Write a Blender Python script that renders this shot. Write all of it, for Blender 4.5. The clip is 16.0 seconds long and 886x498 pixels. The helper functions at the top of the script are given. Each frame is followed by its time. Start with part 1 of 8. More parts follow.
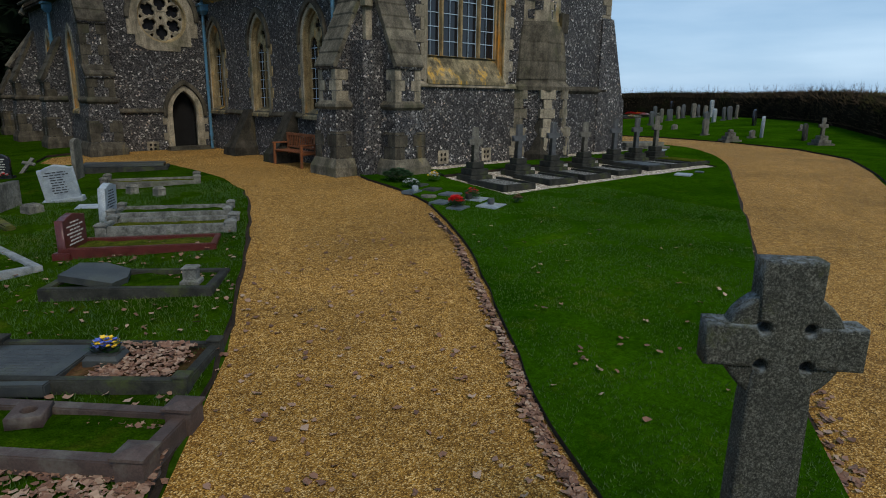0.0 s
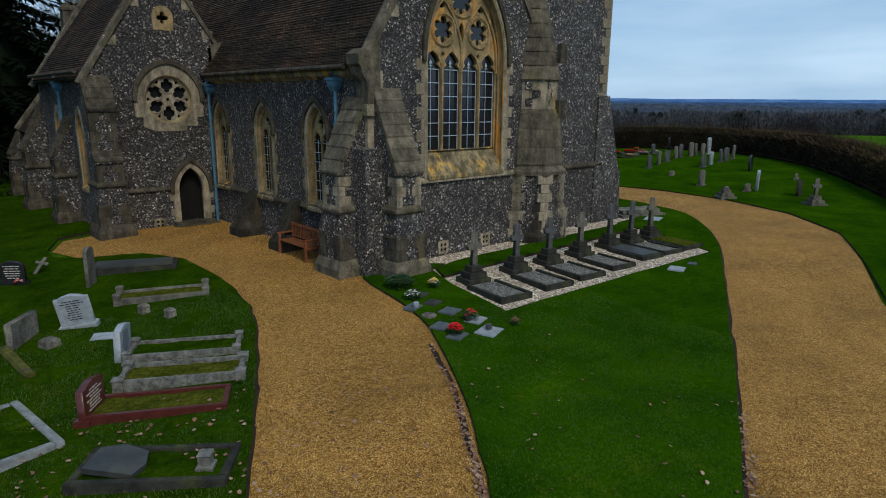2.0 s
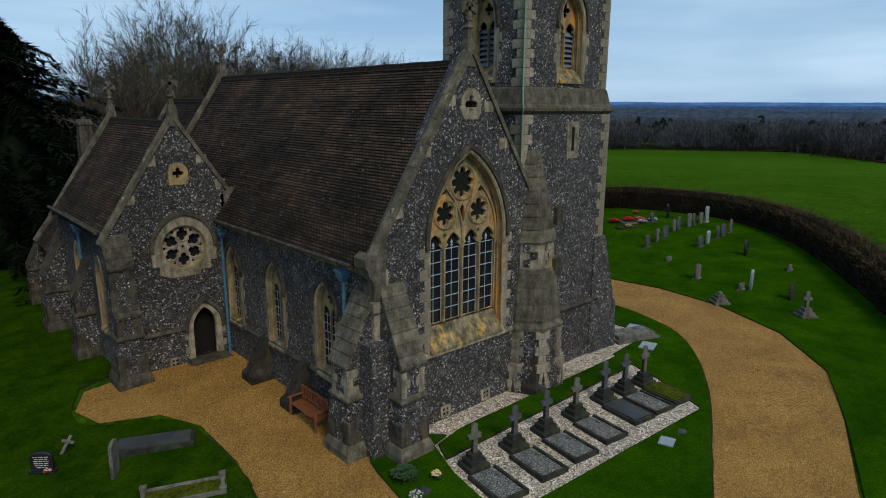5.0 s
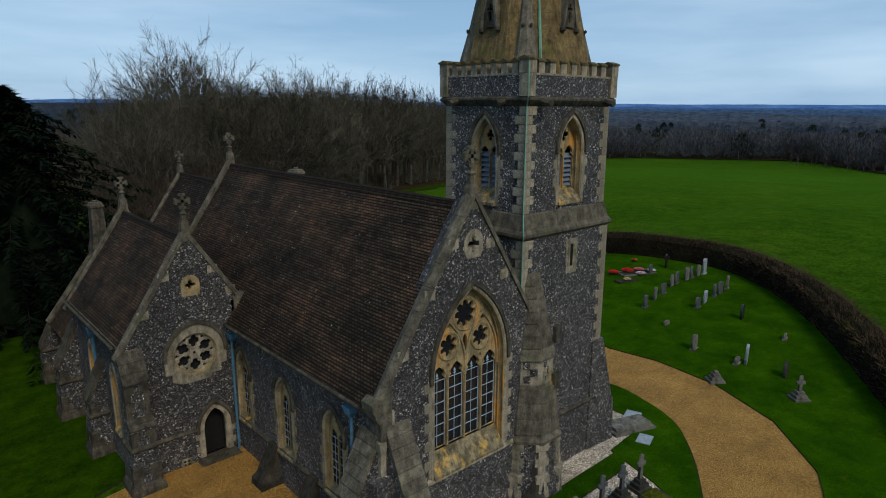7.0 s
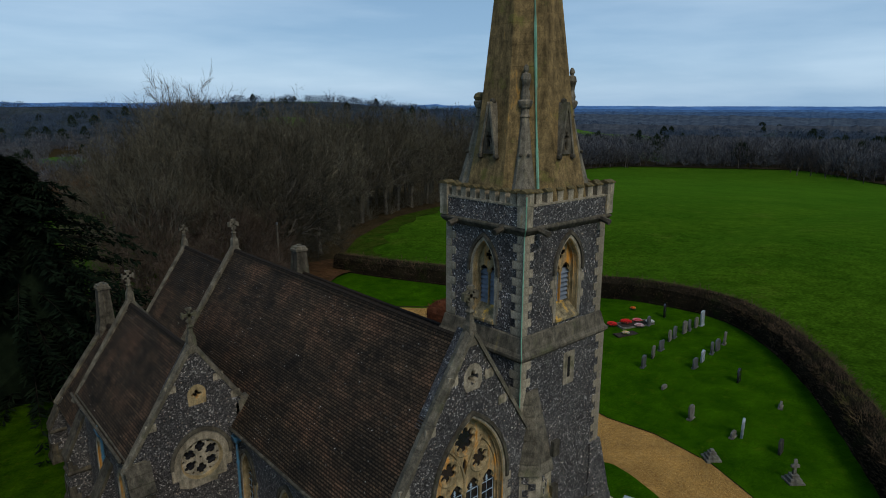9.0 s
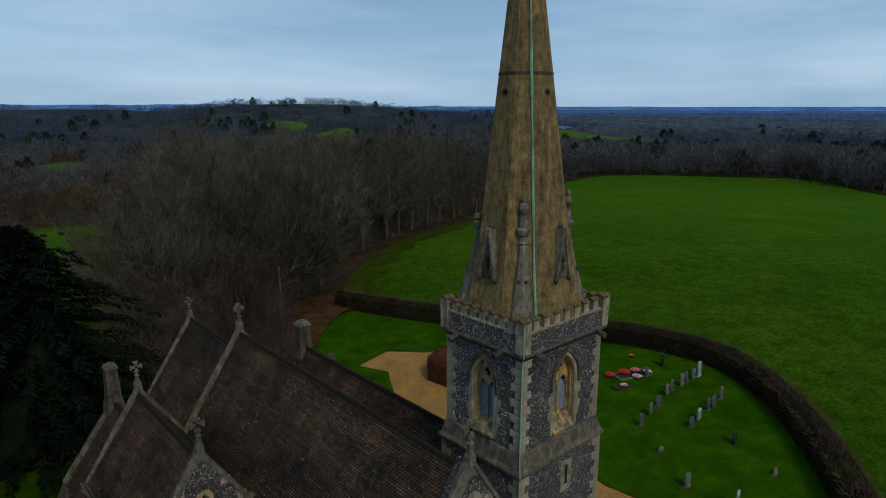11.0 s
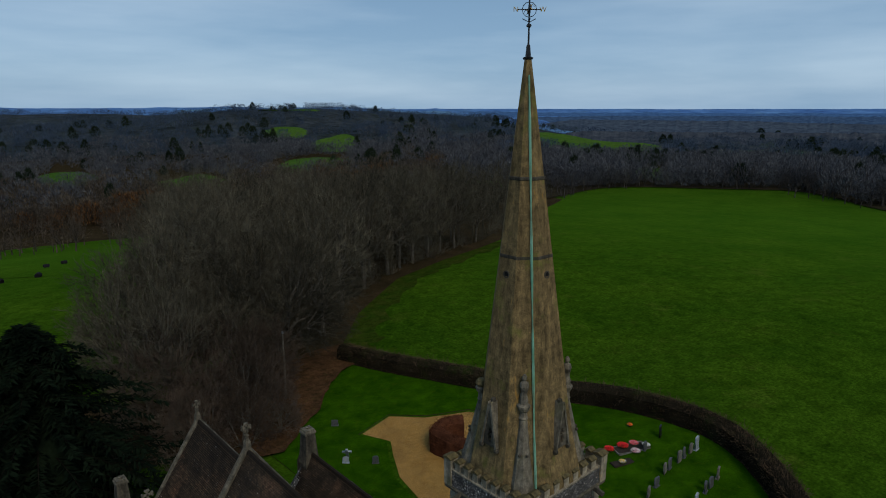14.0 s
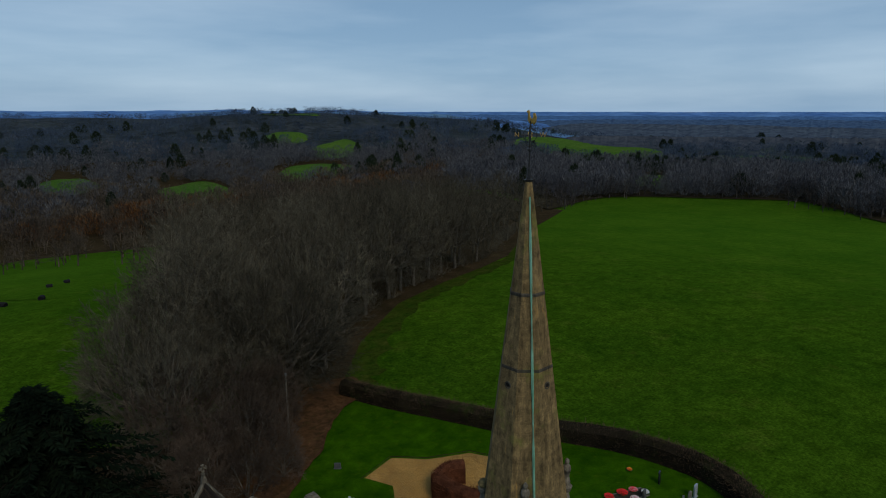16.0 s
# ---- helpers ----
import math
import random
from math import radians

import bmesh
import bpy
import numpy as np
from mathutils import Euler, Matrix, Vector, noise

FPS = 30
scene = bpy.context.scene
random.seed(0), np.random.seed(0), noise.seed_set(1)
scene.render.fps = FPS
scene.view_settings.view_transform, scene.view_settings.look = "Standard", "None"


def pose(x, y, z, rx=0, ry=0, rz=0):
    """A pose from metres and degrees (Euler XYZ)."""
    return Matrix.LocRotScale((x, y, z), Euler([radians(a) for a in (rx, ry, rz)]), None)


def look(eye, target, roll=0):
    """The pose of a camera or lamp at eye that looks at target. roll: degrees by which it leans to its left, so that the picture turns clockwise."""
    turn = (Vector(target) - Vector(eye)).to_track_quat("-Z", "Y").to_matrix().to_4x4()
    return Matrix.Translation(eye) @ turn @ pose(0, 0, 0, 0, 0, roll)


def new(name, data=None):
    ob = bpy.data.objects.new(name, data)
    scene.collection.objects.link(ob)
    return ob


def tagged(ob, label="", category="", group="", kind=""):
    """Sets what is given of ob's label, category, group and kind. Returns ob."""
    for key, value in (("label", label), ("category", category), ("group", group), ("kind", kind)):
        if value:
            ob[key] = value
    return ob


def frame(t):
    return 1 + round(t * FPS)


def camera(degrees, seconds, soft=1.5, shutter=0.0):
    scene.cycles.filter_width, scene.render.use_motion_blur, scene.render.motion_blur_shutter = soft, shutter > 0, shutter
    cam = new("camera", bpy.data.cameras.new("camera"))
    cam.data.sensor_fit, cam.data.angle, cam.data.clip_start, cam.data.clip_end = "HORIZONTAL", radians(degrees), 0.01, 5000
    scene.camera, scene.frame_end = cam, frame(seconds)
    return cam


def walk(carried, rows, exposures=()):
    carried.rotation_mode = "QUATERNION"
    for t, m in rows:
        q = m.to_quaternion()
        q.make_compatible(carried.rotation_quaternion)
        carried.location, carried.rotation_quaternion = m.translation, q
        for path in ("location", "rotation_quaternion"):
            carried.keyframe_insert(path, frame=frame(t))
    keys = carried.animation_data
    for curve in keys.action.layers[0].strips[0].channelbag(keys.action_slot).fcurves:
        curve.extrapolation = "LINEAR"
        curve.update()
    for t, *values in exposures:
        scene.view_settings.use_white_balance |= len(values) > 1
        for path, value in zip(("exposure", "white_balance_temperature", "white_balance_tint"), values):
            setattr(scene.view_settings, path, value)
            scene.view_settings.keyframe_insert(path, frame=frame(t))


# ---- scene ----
cam = camera(70.7, 16, soft=1.0)
# the drone rises beside the church: seconds, eye, target, roll
PATH = [
    (0, (-0.946, 0.228, 2.036), (0.369, 1.659, 1.563), 0.70),
    (0.5, (-0.949, 0.251, 2.511), (0.366, 1.683, 2.041), 0.60),
    (1, (-0.940, 0.254, 3.153), (0.374, 1.688, 2.688), 0.60),
    (1.5, (-0.914, 0.252, 3.878), (0.400, 1.688, 3.416), 0.50),
    (2, (-0.892, 0.281, 4.615), (0.422, 1.717, 4.157), 0.50),
    (2.5, (-0.861, 0.301, 5.375), (0.452, 1.740, 4.920), 0.40),
    (3, (-0.843, 0.312, 6.157), (0.468, 1.752, 5.705), 0.40),
    (3.5, (-0.798, 0.318, 6.979), (0.510, 1.762, 6.529), 0.30),
    (4, (-0.770, 0.340, 7.902), (0.538, 1.785, 7.453), 0.30),
    (6.5, (-0.805, 0.521, 13.013), (0.502, 1.968, 12.567), 0.30),
    (7, (-0.781, 0.566, 14.066), (0.526, 2.014, 13.622), 0.30),
    (7.5, (-0.743, 0.604, 15.119), (0.563, 2.053, 14.677), 0.20),
    (8, (-0.655, 0.672, 16.187), (0.650, 2.122, 15.743), 0.20),
    (8.5, (-0.568, 0.750, 17.243), (0.736, 2.201, 16.801), 0.20),
    (9, (-0.539, 0.825, 18.308), (0.767, 2.276, 17.869), 0.20),
    (11.5, (-0.376, 1.113, 23.808), (0.930, 2.563, 23.371), -0.00),
    (12, (-0.353, 1.216, 24.873), (0.954, 2.665, 24.437), -0.10),
    (12.5, (-0.295, 1.285, 25.962), (1.011, 2.735, 25.525), -0.00),
    (13, (-0.231, 1.395, 27.036), (1.075, 2.845, 26.600), -0.00),
    (13.5, (-0.210, 1.442, 28.110), (1.098, 2.892, 27.676), -0.10),
    (14, (-0.150, 1.519, 29.183), (1.157, 2.970, 28.750), -0.00),
    (14.5, (-0.114, 1.600, 30.221), (1.193, 3.051, 29.789), 0.00),
    (15, (-0.167, 1.624, 31.304), (1.140, 3.076, 30.873), 0.10),
    (15.5, (-0.125, 1.687, 32.353), (1.182, 3.138, 31.924), 0.00),
    (16, (-0.101, 1.735, 33.373), (1.206, 3.188, 32.947), 0.00),
]
EXPOSURE = [(0.0, 0.56), (4.0, 0.54), (8.0, 0.42), (12.0, 0.2), (16.0, 0.08)]
walk(cam, [(t, look(eye, target, roll)) for t, eye, target, roll in PATH], EXPOSURE)

# ---- world and light ----
world = bpy.data.worlds.new("overcast_sky")
scene.world = world
world.use_nodes = True
wn, wl = world.node_tree.nodes, world.node_tree.links
wn.clear()
w_out, w_bg = wn.new("ShaderNodeOutputWorld"), wn.new("ShaderNodeBackground")
w_sky = wn.new("ShaderNodeTexSky")
w_sky.sky_type, w_sky.sun_disc = 'NISHITA', False
w_sky.sun_elevation, w_sky.sun_rotation = radians(46), radians(194)
w_tc, w_map = wn.new("ShaderNodeTexCoord"), wn.new("ShaderNodeMapping")
w_map.inputs["Scale"].default_value = (1.0, 1.0, 6.5)
w_n = wn.new("ShaderNodeTexNoise")
w_n.inputs["Scale"].default_value, w_n.inputs["Detail"].default_value, w_n.inputs["Roughness"].default_value = 2.1, 7.0, 0.52
w_r = wn.new("ShaderNodeValToRGB")
w_r.color_ramp.elements[0].position, w_r.color_ramp.elements[1].position = 0.34, 0.68
w_r.color_ramp.elements[0].color, w_r.color_ramp.elements[1].color = (1.42, 2.52, 3.9, 1), (2.65, 3.75, 5.0, 1)
w_mix = wn.new("ShaderNodeMix")
w_mix.data_type = 'RGBA'
w_mix.inputs["Factor"].default_value = 0.86
w_bg.inputs["Strength"].default_value = 0.1
wl.new(w_tc.outputs["Generated"], w_map.inputs["Vector"])
wl.new(w_map.outputs["Vector"], w_n.inputs["Vector"])
wl.new(w_n.outputs["Fac"], w_r.inputs["Fac"])
wl.new(w_sky.outputs["Color"], w_mix.inputs["A"])
wl.new(w_r.outputs["Color"], w_mix.inputs["B"])
# the cloud layer is thinner and brighter towards the horizon
w_sep, w_rise = wn.new("ShaderNodeSeparateXYZ"), wn.new("ShaderNodeMapRange")
w_rise.inputs["From Min"].default_value, w_rise.inputs["From Max"].default_value = 0.0, 0.32
w_rise.inputs["To Min"].default_value, w_rise.inputs["To Max"].default_value = 1.36, 0.95
w_gain = wn.new("ShaderNodeMix")
w_gain.data_type, w_gain.blend_type = 'RGBA', 'MULTIPLY'
w_gain.inputs["Factor"].default_value = 1.0
wl.new(w_tc.outputs["Generated"], w_sep.inputs["Vector"])
wl.new(w_sep.outputs["Z"], w_rise.inputs["Value"])
wl.new(w_mix.outputs["Result"], w_gain.inputs["A"])
wl.new(w_rise.outputs["Result"], w_gain.inputs["B"])
wl.new(w_gain.outputs["Result"], w_bg.inputs["Color"])
wl.new(w_bg.outputs["Background"], w_out.inputs["Surface"])

sun = new("sun", bpy.data.lights.new("sun", 'SUN'))
sun.data.energy, sun.data.angle, sun.data.color = 1.3, radians(18), (1.0, 0.88, 0.7)
sun.matrix_world = look((0, 0, 60), (9, 36, 22))


# ---- materials ----
def node_mat(name):
    m = bpy.data.materials.new(name)
    m.use_nodes = True
    return m, m.node_tree.nodes, m.node_tree.links, m.node_tree.nodes["Principled BSDF"]


def tex_coord(n, l, scale=(1, 1, 1), space="Object"):
    tc, mp = n.new("ShaderNodeTexCoord"), n.new("ShaderNodeMapping")
    mp.inputs["Scale"].default_value = scale
    l.new(tc.outputs[space], mp.inputs["Vector"])
    return mp.outputs["Vector"]


def noise_fac(n, l, vec, scale, detail=5.0, rough=0.6, dist=0.0):
    t = n.new("ShaderNodeTexNoise")
    t.inputs["Scale"].default_value, t.inputs["Detail"].default_value = scale, detail
    t.inputs["Roughness"].default_value, t.inputs["Distortion"].default_value = rough, dist
    l.new(vec, t.inputs["Vector"])
    return t.outputs["Fac"]


def ramp(n, l, fac, stops):
    r = n.new("ShaderNodeValToRGB")
    e = r.color_ramp.elements
    while len(e) < len(stops):
        e.new(0.5)
    for el, (p, c) in zip(e, stops):
        el.position, el.color = p, (*c, 1) if len(c) == 3 else c
    l.new(fac, r.inputs["Fac"])
    return r.outputs["Color"]


def blend(n, l, fac, a, b, mode='MIX'):
    x = n.new("ShaderNodeMix")
    x.data_type, x.blend_type = 'RGBA', mode
    for sock, v in (("Factor", fac), ("A", a), ("B", b)):
        if isinstance(v, bpy.types.NodeSocket):
            l.new(v, x.inputs[sock])
        elif isinstance(v, tuple):
            x.inputs[sock].default_value = (*v, 1)
        else:
            x.inputs[sock].default_value = v
    return x.outputs["Result"]


def bump(n, l, bsdf, height, strength=0.4, dist=0.02):
    b = n.new("ShaderNodeBump")
    b.inputs["Strength"].default_value, b.inputs["Distance"].default_value = strength, dist
    l.new(height, b.inputs["Height"])
    l.new(b.outputs["Normal"], bsdf.inputs["Normal"])


def plain_mat(name, a, b, scale=8.0, rough=0.8, metal=0.0, relief=0.3, stain=None, fine=60.0, vary=0.0, space="Object", gloss=0.25):
    """Two tones of one substance with large patches, fine grain, an optional stain, and a shift from thing to thing."""
    m, n, l, p = node_mat(name)
    v = tex_coord(n, l, space=space)
    big, small = noise_fac(n, l, v, scale), noise_fac(n, l, v, fine, 3.0)
    col = ramp(n, l, big, [(0.32, a), (0.68, b)])
    grain = ramp(n, l, small, [(0.3, (0.62, 0.62, 0.62)), (0.7, (1.25, 1.25, 1.25))])
    col = blend(n, l, 0.8, col, grain, 'MULTIPLY')
    if stain:
        s = ramp(n, l, noise_fac(n, l, v, scale * 0.45, 6.0, 0.7), [(0.54, (0, 0, 0)), (0.7, (1, 1, 1))])
        col = blend(n, l, s, col, stain)
    if vary:
        o = n.new("ShaderNodeObjectInfo")
        k = ramp(n, l, o.outputs["Random"], [(0.0, (1 - vary,) * 3), (1.0, (1 + vary,) * 3)])
        col = blend(n, l, 1.0, col, k, 'MULTIPLY')
    l.new(col, p.inputs["Base Color"])
    p.inputs["Roughness"].default_value, p.inputs["Metallic"].default_value = rough, metal
    p.inputs["Specular IOR Level"].default_value = gloss if rough > 0.75 else 0.5
    if relief:
        bump(n, l, p, small, relief, 0.01)
    return m


def flint_mat(name, scale=11.0, white=0.5, dark=(0.028, 0.029, 0.038)):
    """Knapped flint: dark and pale nodules set in grey mortar."""
    m, n, l, p = node_mat(name)
    v = tex_coord(n, l)
    warp = n.new("ShaderNodeTexNoise")
    warp.inputs["Scale"].default_value = 9.0
    l.new(v, warp.inputs["Vector"])
    add = n.new("ShaderNodeMixRGB")
    add.blend_type = 'ADD'
    add.inputs["Fac"].default_value = 0.06
    l.new(v, add.inputs["Color1"])
    l.new(warp.outputs["Color"], add.inputs["Color2"])
    cell, edge = n.new("ShaderNodeTexVoronoi"), n.new("ShaderNodeTexVoronoi")
    edge.feature = 'DISTANCE_TO_EDGE'
    for t in (cell, edge):
        t.inputs["Scale"].default_value = scale
        l.new(add.outputs["Color"], t.inputs["Vector"])
    sep = n.new("ShaderNodeSeparateColor")
    l.new(cell.outputs["Color"], sep.inputs["Color"])
    tone = ramp(n, l, sep.outputs["Red"], [(0.0, dark), (0.42, (0.012, 0.0125, 0.016)), (0.62, (0.04, 0.041, 0.048)), (0.78, (0.13, 0.128, 0.13)),
                                           (0.92 - 0.05 * white, (0.36, 0.355, 0.345)), (0.985 - 0.02 * white, (0.85, 0.83, 0.8))])
    brown = ramp(n, l, sep.outputs["Green"], [(0.82, (1, 1, 1)), (0.95, (1.1, 0.9, 0.72))])
    tone = blend(n, l, 1.0, tone, brown, 'MULTIPLY')
    chip = ramp(n, l, noise_fac(n, l, v, scale * 3.2, 4.0, 0.8), [(0.3, (0.5, 0.5, 0.52)), (0.68, (1.6, 1.6, 1.58))])
    tone = blend(n, l, 0.9, tone, chip, 'MULTIPLY')
    joint = ramp(n, l, edge.outputs["Distance"], [(0.035, (1, 1, 1)), (0.1, (0, 0, 0))])
    grey = ramp(n, l, noise_fac(n, l, v, 2.0), [(0.3, (0.09, 0.088, 0.086)), (0.7, (0.27, 0.26, 0.245))])
    col = blend(n, l, joint, tone, grey)
    damp = ramp(n, l, noise_fac(n, l, v, 0.55, 6.0, 0.65), [(0.3, (0.55, 0.55, 0.57)), (0.7, (1.3, 1.29, 1.27))])
    col = blend(n, l, 0.9, col, damp, 'MULTIPLY')
    l.new(col, p.inputs["Base Color"])
    gl = n.new("ShaderNodeMapRange")
    p.inputs["Specular IOR Level"].default_value = 0.3
    gl.inputs["To Min"].default_value, gl.inputs["To Max"].default_value = 0.42, 0.85
    l.new(joint, gl.inputs["Value"])
    l.new(gl.outputs["Result"], p.inputs["Roughness"])
    h = ramp(n, l, edge.outputs["Distance"], [(0.0, (0, 0, 0)), (0.22, (1, 1, 1))])
    bump(n, l, p, h, 1.0, 0.04)
    return m


def stone_mat(name, a, b, lichen=(0.36, 0.2, 0.04), moss=(0.06, 0.07, 0.025), soot=0.5, vary=0.12, bloom=0.62):
    """Weathered limestone with dark runs, moss and patches of orange lichen."""
    m, n, l, p = node_mat(name)
    v = tex_coord(n, l)
    streak = tex_coord(n, l, (1.6, 1.6, 0.28))
    col = ramp(n, l, noise_fac(n, l, v, 3.1, 6.0, 0.65), [(0.3, a), (0.7, b)])
    run = ramp(n, l, noise_fac(n, l, streak, 2.6, 6.0, 0.7), [(0.36, (1 - soot,) * 3), (0.62, (1.08, 1.08, 1.08))])
    col = blend(n, l, 1.0, col, run, 'MULTIPLY')
    sp = ramp(n, l, noise_fac(n, l, v, 26.0, 6.0, 0.8), [(0.32, (0.42, 0.42, 0.42)), (0.68, (1.5, 1.5, 1.5))])
    col = blend(n, l, 0.85, col, sp, 'MULTIPLY')
    col = blend(n, l, ramp(n, l, noise_fac(n, l, v, 0.9, 5.0, 0.7), [(0.55, (0, 0, 0)), (0.72, (0.75, 0.75, 0.75))]), col, moss)
    col = blend(n, l, ramp(n, l, noise_fac(n, l, streak, 1.3, 6.0, 0.72), [(bloom, (0, 0, 0)), (bloom + 0.12, (0.88, 0.88, 0.88))]), col, lichen)
    if vary:
        o = n.new("ShaderNodeObjectInfo")
        k = ramp(n, l, o.outputs["Random"], [(0.0, (1 - vary,) * 3), (1.0, (1 + vary,) * 3)])
        col = blend(n, l, 1.0, col, k, 'MULTIPLY')
    l.new(col, p.inputs["Base Color"])
    p.inputs["Roughness"].default_value = 0.9
    p.inputs["Specular IOR Level"].default_value = 0.15
    bump(n, l, p, noise_fac(n, l, v, 22.0, 6.0, 0.7), 0.5, 0.02)
    return m


def grass_mat(name, a, b, worn, patch=0.35, leaf=None, fine=85.0):
    m, n, l, p = node_mat(name)
    v = tex_coord(n, l)
    col = ramp(n, l, noise_fac(n, l, v, patch, 7.0, 0.68), [(0.3, a), (0.68, b)])
    col = blend(n, l, ramp(n, l, noise_fac(n, l, v, patch * 2.7, 6.0, 0.75), [(0.56, (0, 0, 0)), (0.78, (0.7, 0.7, 0.7))]), col, worn)
    blade = ramp(n, l, noise_fac(n, l, v, fine, 4.0, 0.75), [(0.3, (0.3, 0.36, 0.28)), (0.7, (1.75, 1.6, 1.5))])
    col = blend(n, l, 0.85, col, blade, 'MULTIPLY')
    tuft = ramp(n, l, noise_fac(n, l, v, fine * 0.17, 8.0, 0.8), [(0.34, (0.5, 0.52, 0.45)), (0.52, (1.0, 1.0, 1.0)), (0.68, (1.6, 1.45, 1.5))])
    col = blend(n, l, 0.9, col, tuft, 'MULTIPLY')
    if leaf:
        col = blend(n, l, ramp(n, l, noise_fac(n, l, v, 4.2, 8.0, 0.85), [(0.66, (0, 0, 0)), (0.7, (0.8, 0.8, 0.8))]), col, leaf)
    l.new(col, p.inputs["Base Color"])
    p.inputs["Roughness"].default_value = 0.95
    p.inputs["Specular IOR Level"].default_value = 0.0
    bump(n, l, p, noise_fac(n, l, v, fine * 0.6, 5.0, 0.7), 0.55, 0.04)
    return m


def gravel_mat(name, a, b, pale, scale=105.0, wet=0.3):
    m, n, l, p = node_mat(name)
    v = tex_coord(n, l)
    c = n.new("ShaderNodeTexVoronoi")
    c.inputs["Scale"].default_value = scale
    l.new(v, c.inputs["Vector"])
    sep = n.new("ShaderNodeSeparateColor")
    l.new(c.outputs["Color"], sep.inputs["Color"])
    stone = ramp(n, l, sep.outputs["Red"], [(0.0, tuple(x * 0.45 for x in a)), (0.25, a), (0.72, b), (0.93, pale)])
    gap = ramp(n, l, c.outputs["Distance"], [(0.25, (1.08, 1.08, 1.08)), (0.8, (0.6, 0.57, 0.53))])
    col = blend(n, l, 1.0, stone, gap, 'MULTIPLY')
    clump = ramp(n, l, noise_fac(n, l, v, scale * 0.13, 5.0, 0.8), [(0.34, (0.6, 0.56, 0.5)), (0.52, (1.0, 1.0, 1.0)), (0.68, (1.32, 1.34, 1.4))])
    col = blend(n, l, 0.9, col, clump, 'MULTIPLY')
    lane = ramp(n, l, noise_fac(n, l, v, 0.42, 6.0, 0.66, 0.8), [(0.3, (1 - wet, 1 - wet, 1 - wet * 1.1)), (0.7, (1.2, 1.18, 1.14))])
    col = blend(n, l, 1.0, col, lane, 'MULTIPLY')
    col = blend(n, l, ramp(n, l, noise_fac(n, l, v, 1.7, 7.0, 0.75), [(0.62, (0, 0, 0)), (0.85, (0.3, 0.3, 0.3))]), col, tuple(x * 0.5 for x in a))
    l.new(col, p.inputs["Base Color"])
    p.inputs["Roughness"].default_value = 0.85
    p.inputs["Specular IOR Level"].default_value = 0.15
    bump(n, l, p, c.outputs["Distance"], 0.6, 0.02)
    return m


def tile_mat(name):
    """Clay tiles, sooty brown with redder patches, streaks of damp and white lichen spots."""
    m, n, l, p = node_mat(name)
    v = tex_coord(n, l)
    run = tex_coord(n, l, (1.0, 1.0, 0.22))
    col = ramp(n, l, noise_fac(n, l, v, 0.55, 7.0, 0.66), [(0.3, (0.015, 0.0125, 0.01)), (0.5, (0.044, 0.033, 0.022)), (0.7, (0.1, 0.06, 0.037))])
    g = n.new("ShaderNodeNewGeometry")
    k = ramp(n, l, g.outputs["Random Per Island"], [(0.0, (0.72, 0.72, 0.74)), (1.0, (1.3, 1.26, 1.24))])
    col = blend(n, l, 1.0, col, k, 'MULTIPLY')
    col = blend(n, l, 0.8, col, ramp(n, l, noise_fac(n, l, run, 1.9, 6.0, 0.7), [(0.3, (0.6, 0.6, 0.62)), (0.7, (1.3, 1.26, 1.2))]), 'MULTIPLY')
    # dark lines between the tiles paint in the shade under each lapped edge
    b = n.new("ShaderNodeTexBrick")
    b.inputs["Scale"].default_value = 1.0
    b.inputs["Brick Width"].default_value, b.inputs["Row Height"].default_value, b.inputs["Mortar Size"].default_value = 0.165, 0.0862, 0.017
    b.inputs["Color1"].default_value, b.inputs["Color2"].default_value = (0.6, 0.6, 0.6, 1), (1.65, 1.6, 1.55, 1)
    b.inputs["Mortar"].default_value = (0.14, 0.14, 0.14, 1)
    cx = n.new("ShaderNodeSeparateXYZ")
    l.new(v, cx.inputs["Vector"])
    cb = n.new("ShaderNodeCombineXYZ")
    l.new(cx.outputs["Y"], cb.inputs["X"])
    l.new(cx.outputs["Z"], cb.inputs["Y"])
    l.new(cb.outputs["Vector"], b.inputs["Vector"])
    col = blend(n, l, 0.92, col, b.outputs["Color"], 'MULTIPLY')
    spot_cells = n.new("ShaderNodeTexVoronoi")
    spot_cells.inputs["Scale"].default_value = 6.0
    l.new(v, spot_cells.inputs["Vector"])
    some = n.new("ShaderNodeSeparateColor")
    l.new(spot_cells.outputs["Color"], some.inputs["Color"])
    sp = blend(n, l, 1.0, ramp(n, l, spot_cells.outputs["Distance"], [(0.07, (1, 1, 1)), (0.16, (0, 0, 0))]), ramp(n, l, some.outputs["Red"], [(0.45, (0, 0, 0)), (0.85, (1, 1, 1))]), 'MULTIPLY')
    zone = ramp(n, l, noise_fac(n, l, v, 0.7, 3.0), [(0.44, (0.0, 0.0, 0.0)), (0.6, (1, 1, 1))])
    sp = blend(n, l, 1.0, sp, zone, 'MULTIPLY')
    col = blend(n, l, sp, col, (0.55, 0.55, 0.52))
    col = blend(n, l, ramp(n, l, noise_fac(n, l, v, 1.1, 6.0, 0.75), [(0.66, (0, 0, 0)), (0.85, (0.5, 0.5, 0.5))]), col, (0.07, 0.07, 0.03))
    l.new(col, p.inputs["Base Color"])
    p.inputs["Roughness"].default_value = 0.85
    p.inputs["Specular IOR Level"].default_value = 0.12
    bump(n, l, p, noise_fac(n, l, v, 30.0), 0.4, 0.01)
    return m


